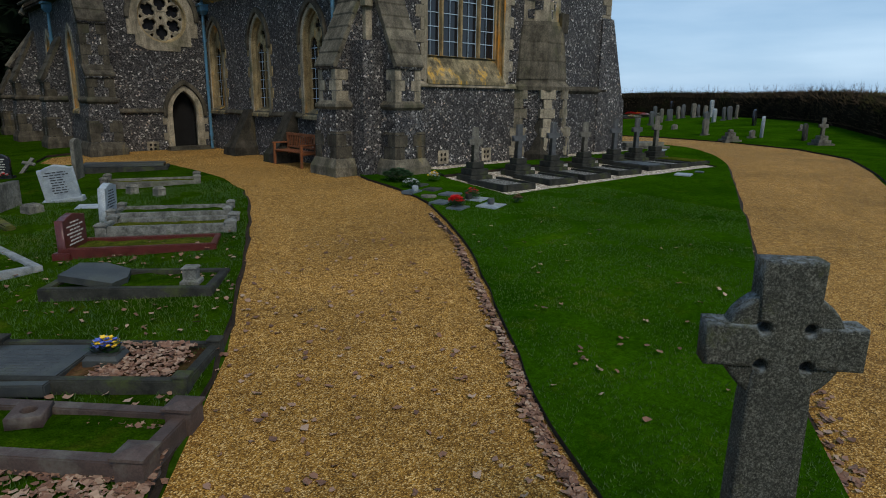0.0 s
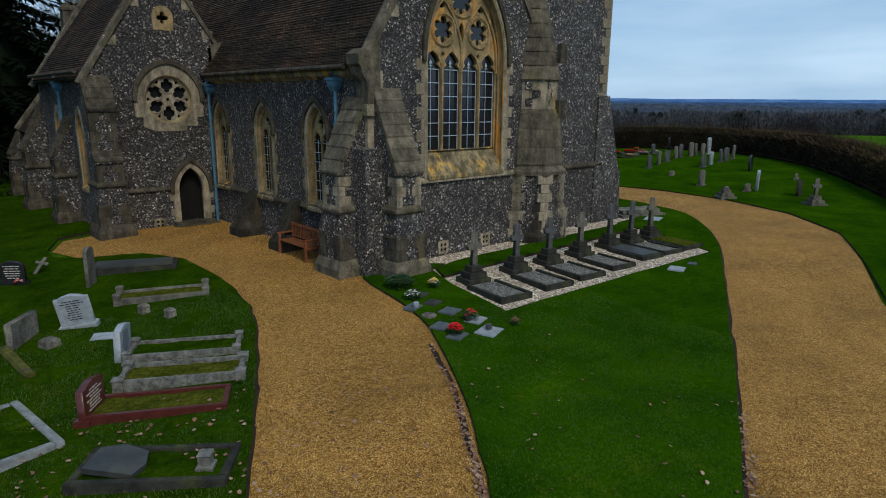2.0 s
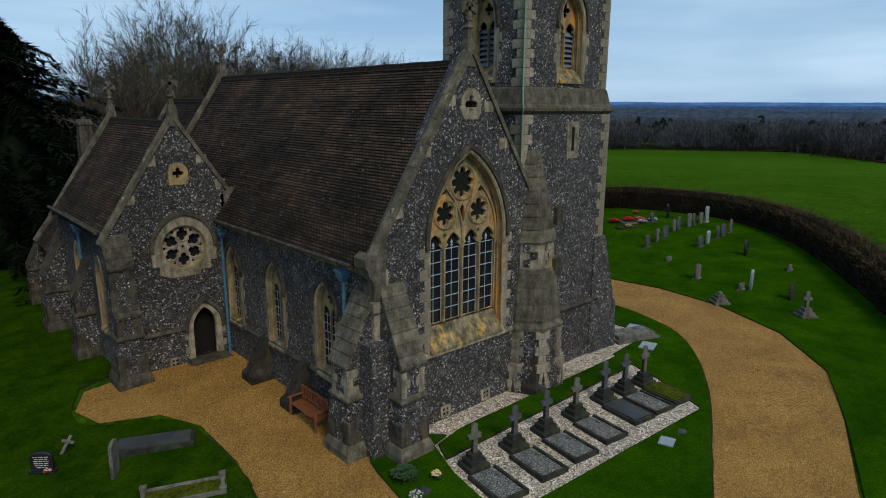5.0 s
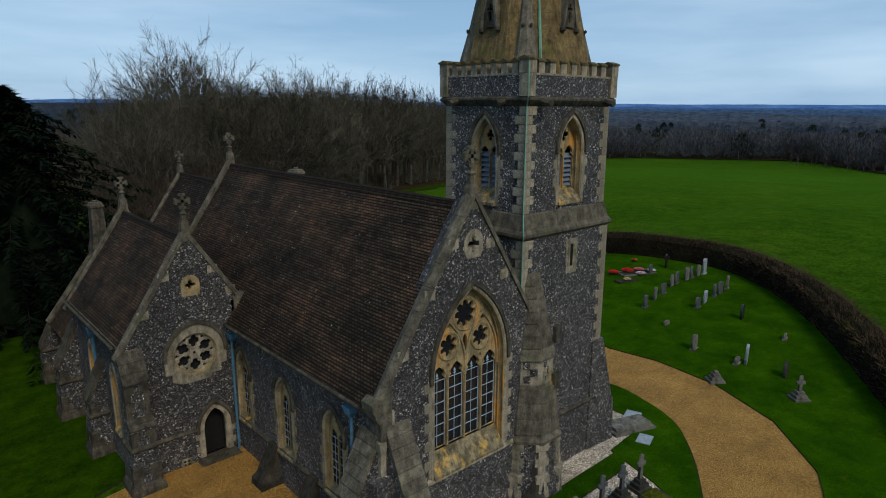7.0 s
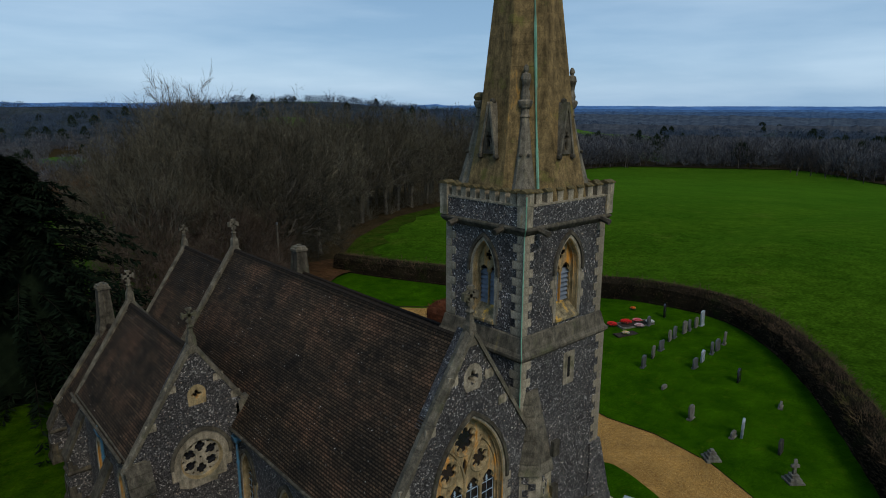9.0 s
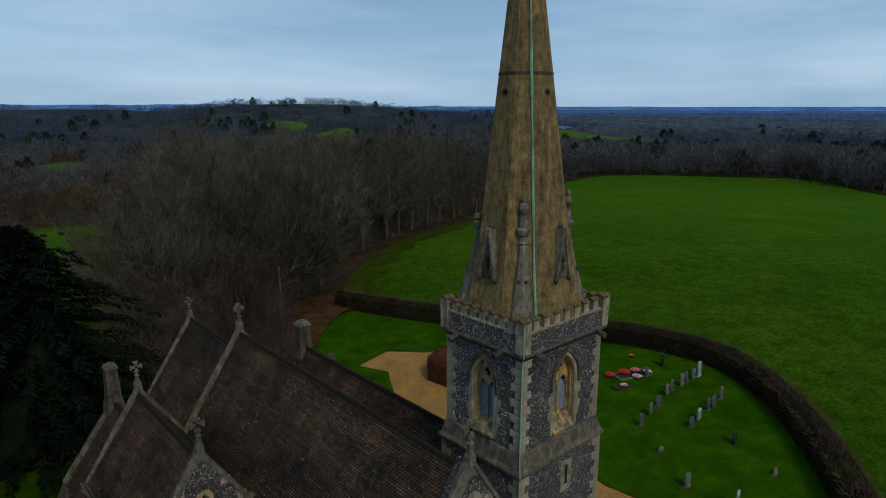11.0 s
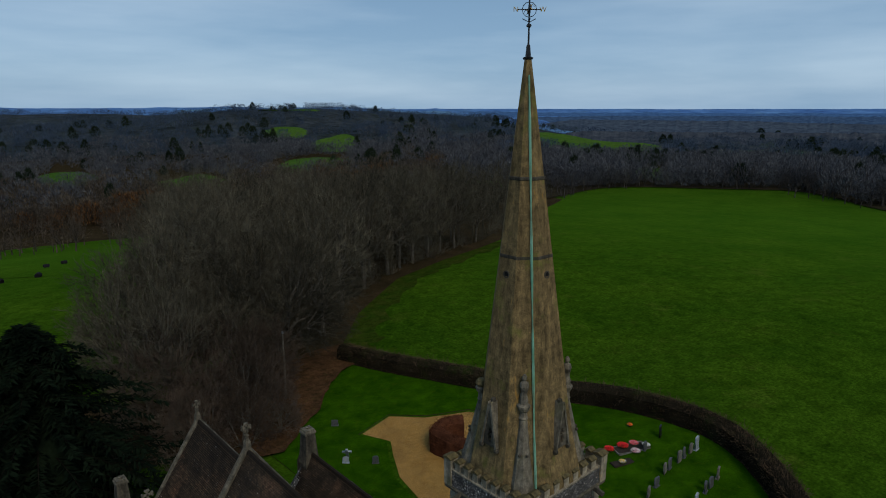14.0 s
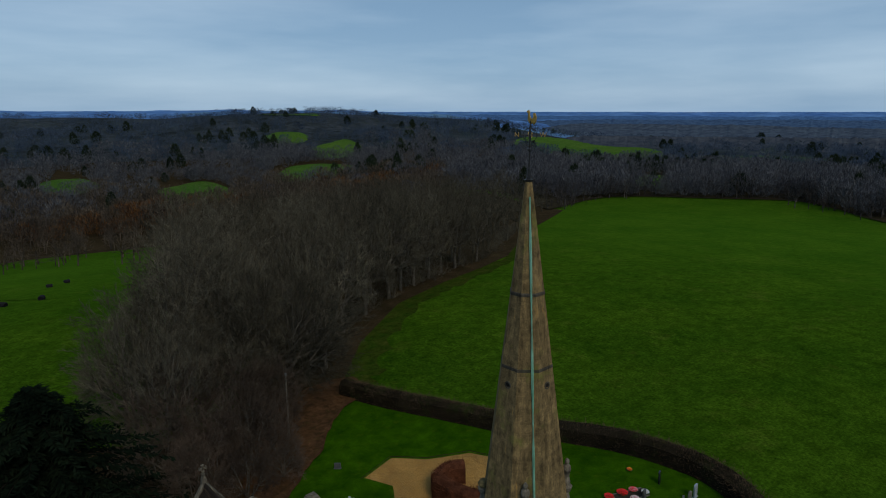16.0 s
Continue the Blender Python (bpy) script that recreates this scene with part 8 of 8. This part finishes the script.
def hedge(name, line, w, h, material, label, seed, density=190, shoots=0.0):
    """A clipped hedge: a lumpy core with a coat of short twigs standing out of it."""
    rng = random.Random(seed)
    V, F = [], []
    pts = spline(line, 10) if len(line) > 2 else line
    core = bmesh.new()
    rings = []
    for i, (x, y) in enumerate(pts):
        a, b = Vector((*pts[max(0, i - 1)], 0)), Vector((*pts[min(len(pts) - 1, i + 1)], 0))
        d = (b - a).normalized()
        s = Vector((-d.y, d.x, 0))
        z = terrain(x, y)
        ring = []
        for u, v in ((-0.5, -0.2), (-0.52, 0.35), (-0.46, 0.8), (-0.22, 1.0), (0.22, 1.0), (0.46, 0.8), (0.52, 0.35), (0.5, -0.2)):
            q = Vector((x, y, z)) + s * (u * w) + Vector((0, 0, v * h))
            ring.append(q + Vector((0, 0, 1)) * 0.1 * noise.noise(q * 0.9) + s * 0.12 * noise.noise(q * 1.3 + Vector((5, 0, 0))))
        rings.append(ring)
        if i + 1 < len(pts):
            x2, y2 = pts[i + 1]
            seg = math.hypot(x2 - x, y2 - y)
            for k in range(int(seg * density)):
                t, an = rng.random(), rng.uniform(-0.2, math.pi + 0.2)
                c = Vector((x + (x2 - x) * t, y + (y2 - y) * t, z)) + s * (math.cos(an) * w * 0.5) + Vector((0, 0, h * (0.1 + 0.9 * max(0.0, math.sin(an)) ** 0.6 if rng.random() < 0.5 else h * 0 + rng.random())))
                out = (s * math.cos(an) + Vector((0, 0, 0.5 + abs(math.sin(an)))) + Vector((rng.uniform(-0.7, 0.7), rng.uniform(-0.7, 0.7), rng.uniform(-0.4, 0.4)))).normalized() * rng.uniform(0.1, 0.34)
                blade(V, F, c - out * 0.3, c + out, rng.uniform(0.012, 0.03) if material is HEDGE else rng.uniform(0.03, 0.05), rng)
    if shoots:
        for i in range(len(pts) - 1):
            (x, y), (x2, y2) = pts[i], pts[i + 1]
            for k in range(int(math.hypot(x2 - x, y2 - y) * 16)):
                t = rng.random()
                c = Vector((x + (x2 - x) * t + rng.uniform(-0.5, 0.5) * w, y + (y2 - y) * t + rng.uniform(-0.5, 0.5) * w, terrain(x, y) + h * 0.85))
                g = c + Vector((rng.uniform(-0.25, 0.25), rng.uniform(-0.25, 0.25), rng.uniform(0.35, shoots)))
                blade(V, F, c, g, 0.012, rng)
                blade(V, F, c.lerp(g, 0.5), g + Vector((rng.uniform(-0.3, 0.3), rng.uniform(-0.3, 0.3), -0.05)), 0.008, rng)
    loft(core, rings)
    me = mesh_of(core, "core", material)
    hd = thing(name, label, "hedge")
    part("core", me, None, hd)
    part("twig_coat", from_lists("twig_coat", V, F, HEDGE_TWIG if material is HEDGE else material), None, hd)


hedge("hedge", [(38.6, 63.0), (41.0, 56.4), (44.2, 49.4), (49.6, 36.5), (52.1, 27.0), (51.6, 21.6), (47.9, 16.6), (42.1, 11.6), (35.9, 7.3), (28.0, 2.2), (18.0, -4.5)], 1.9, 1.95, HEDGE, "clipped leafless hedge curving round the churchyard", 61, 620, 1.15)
hedge("beech_hedge", [(33.2, 39.6), (33.5, 36.0), (34.6, 34.8), (36.3, 35.4)], 1.3, 2.1, BEECH, "clipped russet beech hedge beside the turning place", 62, 420)
hedge("beech_hedge", [(33.4, 39.8), (35.0, 40.4), (36.6, 39.6)], 1.2, 2.0, BEECH, "clipped russet beech hedge beside the turning place", 63, 420)

# telegraph pole by the leaf drift
pole = thing("telegraph_pole", "thin grey wooden telegraph pole under the trees", "pole", m=M((27.96, 57.14, terrain(27.96, 57.14))))
bm = bm_new()
tube(bm, [(0, 0, -0.5), (0, 0, 4.0), (0, 0, 7.6)], [0.13, 0.115, 0.09], 8)
part("post", bm, BARK, pole)
bm = bm_new()
tube(bm, [(0, 0, 7.5), (0, 0, 7.72)], [0.12, 0.1], 8)
part("cap", bm, GRANITE_GREY, pole)


pasture = [(15, -60), (15, 40), (60, 80), (170, 140)] + edge


def far_woods():
    """Woods from the valley to the skyline: thousands of ragged leafless crowns, too far off to tell apart."""
    rng = random.Random(9)
    npr = np.random.default_rng(9)
    sets = {k: [[], [], 0] for k in ("brown", "russet", "grey", "blue", "green")}
    n = 0
    while n < 8500:
        az, u = math.radians(rng.uniform(-12, 102)), rng.random()
        east_side = math.degrees(az) > 48
        far = 1500 if east_side else 2300
        d = 330 * (far / 330) ** u
        x, y = 15 + d * math.sin(az), 20 + d * math.cos(az)
        east = math.degrees(az) > 42
        if open_land(x, y) or (d < 400 and inside(pasture, x, y)) or (d < 300 and inside(wood, x, y)):
            continue
        if noise.noise(Vector((x * 0.004, y * 0.004, 2.0))) > 0.42 and d > 500:
            continue
        n += 1
        z = terrain(x, y)
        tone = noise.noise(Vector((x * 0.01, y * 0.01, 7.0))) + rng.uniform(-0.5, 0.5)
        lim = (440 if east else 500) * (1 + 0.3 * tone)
        # past lim the crowns go over to haze grey, then haze blue
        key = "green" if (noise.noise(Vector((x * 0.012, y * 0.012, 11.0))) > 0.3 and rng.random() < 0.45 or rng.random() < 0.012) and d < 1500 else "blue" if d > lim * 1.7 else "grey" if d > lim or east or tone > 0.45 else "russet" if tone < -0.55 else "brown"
        h = rng.uniform(7, 15) * (1.0 + 0.0001 * d)
        w = h * rng.uniform(0.34, 0.52) * (1.05 + 0.0004 * d)
        V, F, off = sets[key]
        if key == "green":
            w *= rng.uniform(0.5, 0.8)
            h *= rng.uniform(0.9, 1.25)
        # sprays of twigs through the crown, leaning out and up
        m = 420 if key == "green" else 260 if d < 620 else 150 if d < 1000 else 70
        an, f = npr.uniform(0, 6.283, m), npr.uniform(-0.9, 1, m)
        rr = np.sqrt(np.maximum(0, 1 - f * f)) * (0.9 - 0.35 * f if key == "green" else 1) * npr.uniform(0.3, 1.0, m) ** 0.5
        base = np.stack([x + np.cos(an) * rr * w * 0.95, y + np.sin(an) * rr * w * 0.95, z + h * (0.55 + 0.42 * f)], 1)
        tip = base + np.stack([np.cos(an) * 0.3 * w * npr.uniform(0, 1, m), np.sin(an) * 0.3 * w * npr.uniform(0, 1, m), h * npr.uniform(0.03, 0.2, m)], 1)
        th = npr.uniform(0, 6.283, m)
        wd = np.stack([np.cos(th), np.sin(th), th * 0], 1) * h * (0.014 if d < 620 else 0.022 if d < 1000 else 0.034)
        V.append(np.stack([base - wd, base + wd, tip], 1).reshape(-1, 3))
        F.append(np.arange(3 * m).reshape(-1, 3) + off)
        sets[key][2] = off + 3 * m
    says = dict(brown="leafless brown woods rolling to the skyline", russet="reddish leafless trees among the valley woods", grey="leafless woods across the valley, haze painted into their grey", blue="woods in the far distance, haze painted into their blue-grey", green="scattered dark evergreens in the far woods")
    paint = dict(brown=FAR_WOOD, russet=FAR_RUSSET, grey=FAR_HAZE_GREY, blue=FAR_HAZE_BLUE, green=FAR_GREEN)
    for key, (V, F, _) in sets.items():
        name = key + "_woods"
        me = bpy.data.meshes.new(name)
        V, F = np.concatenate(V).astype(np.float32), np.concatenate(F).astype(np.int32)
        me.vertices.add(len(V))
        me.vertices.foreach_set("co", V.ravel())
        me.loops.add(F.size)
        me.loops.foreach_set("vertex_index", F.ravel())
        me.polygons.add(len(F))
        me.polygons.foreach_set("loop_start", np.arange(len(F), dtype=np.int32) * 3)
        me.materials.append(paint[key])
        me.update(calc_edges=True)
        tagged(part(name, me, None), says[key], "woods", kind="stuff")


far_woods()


# each farther ridge has more haze blue painted into its colour
RIDGES = ((1250, -9.0, 5.0, 46, 118, 5.0, crown_mat("hazed_ridge_near", (0.03, 0.038, 0.052), (0.055, 0.066, 0.086), (0.085, 0.098, 0.115))),
          (1750, 0.0, 7.0, 46, 118, 4.5, crown_mat("hazed_ridge_mid", (0.034, 0.05, 0.078), (0.06, 0.082, 0.116), (0.09, 0.116, 0.14))),
          (2400, 9.0, 9.0, 40, 118, 4.0, crown_mat("hazed_ridge_far", (0.03, 0.062, 0.125), (0.056, 0.1, 0.185), (0.1, 0.155, 0.21))),
          (3300, 20.0, 10.0, -30, 118, 4.0, crown_mat("hazed_ridge_farther", (0.035, 0.085, 0.2), (0.065, 0.14, 0.29), (0.12, 0.22, 0.33))),
          (4600, 40.0, 9.0, -30, 118, 3.0, HILL_HAZE))


def far_hills():
    """Ridge behind ridge to the horizon, distance haze painted on as bluer colours, each with an uneven line of trees
    on its crest.
    """
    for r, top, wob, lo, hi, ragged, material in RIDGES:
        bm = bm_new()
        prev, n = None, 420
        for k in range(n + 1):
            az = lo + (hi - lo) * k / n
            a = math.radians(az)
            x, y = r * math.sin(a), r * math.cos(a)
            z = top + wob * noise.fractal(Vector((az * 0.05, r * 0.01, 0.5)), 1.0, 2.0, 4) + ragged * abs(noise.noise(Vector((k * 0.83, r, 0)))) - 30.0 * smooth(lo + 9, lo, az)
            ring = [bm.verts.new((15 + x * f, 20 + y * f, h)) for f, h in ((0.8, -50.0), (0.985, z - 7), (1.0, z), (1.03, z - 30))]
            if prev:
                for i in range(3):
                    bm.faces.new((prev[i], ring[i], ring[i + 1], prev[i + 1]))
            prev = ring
        tagged(part("backdrop", bm, material), "distant wooded ridge towards the horizon, haze put into its blue colour", "hills", kind="structure")


far_hills()


BALE_WRAP = plain_mat("black_bale_wrap", (0.008, 0.008, 0.009), (0.016, 0.016, 0.018), 4.0, 0.9, 0.0, 0.1, gloss=0.1)


def bale(x, y, turn):
    """A wrapped round bale lying on its side."""
    t = thing("hay_bale", "black wrapped hay bale lying in the pasture", "bale", "bales in the valley field", m=M((x, y, terrain(x, y))) @ Matrix.Rotation(turn, 4, 'Z'))
    bm = bm_new()
    tube(bm, [(-0.68, 0, 0.62), (-0.6, 0, 0.64), (0.6, 0, 0.64), (0.68, 0, 0.62)], [0.52, 0.66, 0.66, 0.52], 12)
    part("bale", place(bm, Matrix.Scale(0.85, 4)), BALE_WRAP, t)


for k, (x, y) in enumerate(((25.3, 165.9), (20.5, 145.1), (14.0, 144.3), (30.0, 172.0))):
    bale(x, y, k * 1.1)

# ---- fallen leaves ----
def leaf_mesh(seed):
    rng = random.Random(seed)
    n = 7
    V = [Vector((0, 0, 0.008))]
    for k in range(n):
        a = 2 * math.pi * k / n
        r = rng.uniform(0.026, 0.05)
        V.append(Vector((r * math.cos(a), 0.75 * r * math.sin(a), rng.uniform(0.0, 0.022))))
    return from_lists("leaf", V, [(0, 1 + k, 1 + (k + 1) % n) for k in range(n)], DRY_LEAF)


LEAVES = [leaf_mesh(s) for s in range(4)]


def strew(name, n, pick, lift, label, seed, where=None, keep=True):
    """One mesh of scattered leaves, each turned and curled its own way."""
    rng = random.Random(seed)
    V, F = [], []
    for k in range(n):
        x, y = pick(rng)
        if where and inside(where, x, y) != keep:
            continue
        m = M((x, y, terrain(x, y) + lift + rng.uniform(0.0, 0.012))) @ Matrix.Rotation(rng.uniform(0, 6.28), 4, 'Z') @ Matrix.Rotation(rng.uniform(-0.5, 0.5), 4, 'X')
        s = rng.uniform(0.6, 1.15)
        me = LEAVES[k % 4]
        b = len(V)
        V += [m @ (v.co * s) for v in me.vertices]
        F += [tuple(b + i for i in p.vertices) for p in me.polygons]
    tagged(part(name, from_lists(name, V, F, LEAF_DRY), None), label, "leaves", kind="stuff")


LEAF_DRY, _n, _l, _p = node_mat("strewn_dry_leaves")
_g = _n.new("ShaderNodeNewGeometry")
_l.new(ramp(_n, _l, _g.outputs["Random Per Island"], [(0.0, (0.09, 0.045, 0.03)), (0.4, (0.2, 0.1, 0.06)), (0.75, (0.25, 0.15, 0.1)), (1.0, (0.38, 0.27, 0.19))]), _p.inputs["Base Color"])
_p.inputs["Roughness"].default_value = 0.8

edge_line = spline([(7.0, 9.2), (6.2, 7.7), (5.2, 6.25), (4.35, 5.05), (3.55, 3.95), (2.8, 2.95), (2.15, 1.85), (1.5, 1.2)], 6)


def by_edge(rng):
    i = int((rng.random() ** 0.55) * (len(edge_line) - 1))
    a, b, t = edge_line[i], edge_line[min(i + 1, len(edge_line) - 1)], rng.random()
    o = -abs(rng.gauss(0, 0.065)) - 0.01
    return a[0] + (b[0] - a[0]) * t + o * 0.8, a[1] + (b[1] - a[1]) * t - o * 0.6


strew("path_edge_leaves", 1100, by_edge, 0.02, "brown leaves blown along the turf edge", 5)
strew("right_edge_leaves", 260, lambda r: (lambda t, o: (3.86 + 5.5 * t + o * 0.5, 1.2 + 3.0 * t - o))(r.random(), abs(r.gauss(0, 0.1))), 0.02, "brown leaves blown along the drive's turf edge", 6)
strew("grave_leaves", 1300, lambda r: (r.gauss(0.2, 0.55), r.gauss(4.75, 0.35)), 0.09, "drift of brown leaves round an old kerb", 7, left_lawn)
strew("grave_bed_leaves", 420, lambda r: (lambda u, v: (0.72 + u * 0.74 + v * 0.67, 6.38 - u * 0.67 + v * 0.74))(r.uniform(-0.35, 0.42), r.uniform(-0.36, 0.36)), 0.16, "brown leaves filling a kerbed grave", 8)
strew("lawn_leaves", 110, lambda r: (r.uniform(2.5, 9.5), r.uniform(1.5, 8.0)) if r.random() < 0.75 else (r.gauss(4.0, 1.2), r.gauss(3.4, 1.0)), 0.095, "odd brown leaves on the lawn", 9, mid_lawn)
strew("left_lawn_leaves", 650, lambda r: (lambda y: (r.uniform(-3.0, -1.6 + 0.62 * y - 0.012 * y * y), y))(r.uniform(3.5, 11.5)), 0.095, "odd brown leaves on the rough grass", 10, left_lawn)
strew("path_leaves", 260, lambda r: (lambda y: (0.55 * y - 1.6 + r.uniform(-0.8, 2.6), y))(r.uniform(2.5, 9.0)), 0.018, "odd brown leaves on the gravel", 11, mid_lawn, False)


# ---- standing grass on the nearest turf ----
GRASS_BLADE = plain_mat("grass_blades", (0.016, 0.055, 0.002), (0.05, 0.11, 0.006), 1.5, 0.7, 0.0, 0.0, (0.09, 0.12, 0.02), 30.0, gloss=0.1)


def grass(name, n, x0, x1, y0, y1, where, label, seed, tall):
    """Short blades standing in the turf, thicker in patches."""
    r = np.random.default_rng(seed)
    keep = []
    for x, y in zip(r.uniform(x0, x1, n).tolist(), r.uniform(y0, y1, n).tolist()):
        if inside(where, x, y) and noise.noise(Vector((x * 1.6, y * 1.6, seed))) > -0.25:
            keep.append((x, y, terrain(x, y) + 0.075))
    p = np.array(keep)
    m = len(p)
    a, h = r.uniform(0, 6.283, m), r.uniform(0.5, 1.0, m) * tall
    side = np.stack([np.cos(a), np.sin(a), a * 0], 1) * 0.0045
    tip = p + np.stack([r.normal(0, 0.5, m) * h, r.normal(0, 0.5, m) * h, h], 1)
    tri = np.stack([p - side, p + side, tip], 1).reshape(-1, 3)
    me = bpy.data.meshes.new(name)
    me.from_pydata(tri.tolist(), [], np.arange(3 * m).reshape(-1, 3).tolist())
    me.materials.append(GRASS_BLADE)
    tagged(part(name, me, None), label, "grass", kind="stuff")


grass("lawn_grass", 80000, 1.5, 12.0, 0.0, 10.0, mid_lawn, "short grass blades of the mown lawn", 3, 0.032)
grass("grave_grass", 70000, -3.5, 5.2, 3.5, 15.0, left_lawn, "uneven grass blades between the old graves", 4, 0.06)


# bare soil between turf and gravel, dark enough to paint the turf edge's shade too
rim = edge_line + [(x - 0.07 - 0.03 * math.sin(3.1 * y), y + 0.05) for x, y in edge_line[::-1]]
left_edge = spline([(-0.6, 3.2), (0.1, 4.4), (1.4, 6.2), (2.45, 8.0), (3.65, 10.2), (4.85, 12.7), (5.25, 14.2), (5.5, 16.2), (5.4, 18.6), (4.7, 20.2)], 8)
left_rim = [(x - 0.03, y) for x, y in left_edge] + [(x + 0.045 + 0.015 * math.sin(4.7 * y), y - 0.02) for x, y in left_edge[::-1]]
tagged(part("soil_edge", sheet(left_rim, 0.02, 0.0, 0.5, 0.04), SOIL), "dark strip of bare soil and painted turf shade along the grave side", "soil", kind="structure")
far_edge = spline([(4.5, 1.6), (6.1, 2.55), (7.3, 3.1), (10.1, 4.4), (12.4, 5.5), (15.2, 6.9), (19.4, 8.95), (22.6, 11.0), (24.6, 12.9), (25.4, 14.6)], 6)
far_rim = [(x - 0.03, y + 0.05) for x, y in far_edge] + [(x + 0.03, y - 0.05 - 0.015 * math.sin(2.9 * x)) for x, y in far_edge[::-1]]
tagged(part("soil_edge", sheet(far_rim, 0.02, 0.0, 0.5, 0.04), SOIL), "dark strip of bare soil and painted turf shade along the drive", "soil", kind="structure")
tagged(part("soil_edge", sheet(rim, 0.018, 0.0, 0.5, 0.03), SOIL), "dark strip of bare soil and painted turf shade along the lawn", "soil", kind="structure")
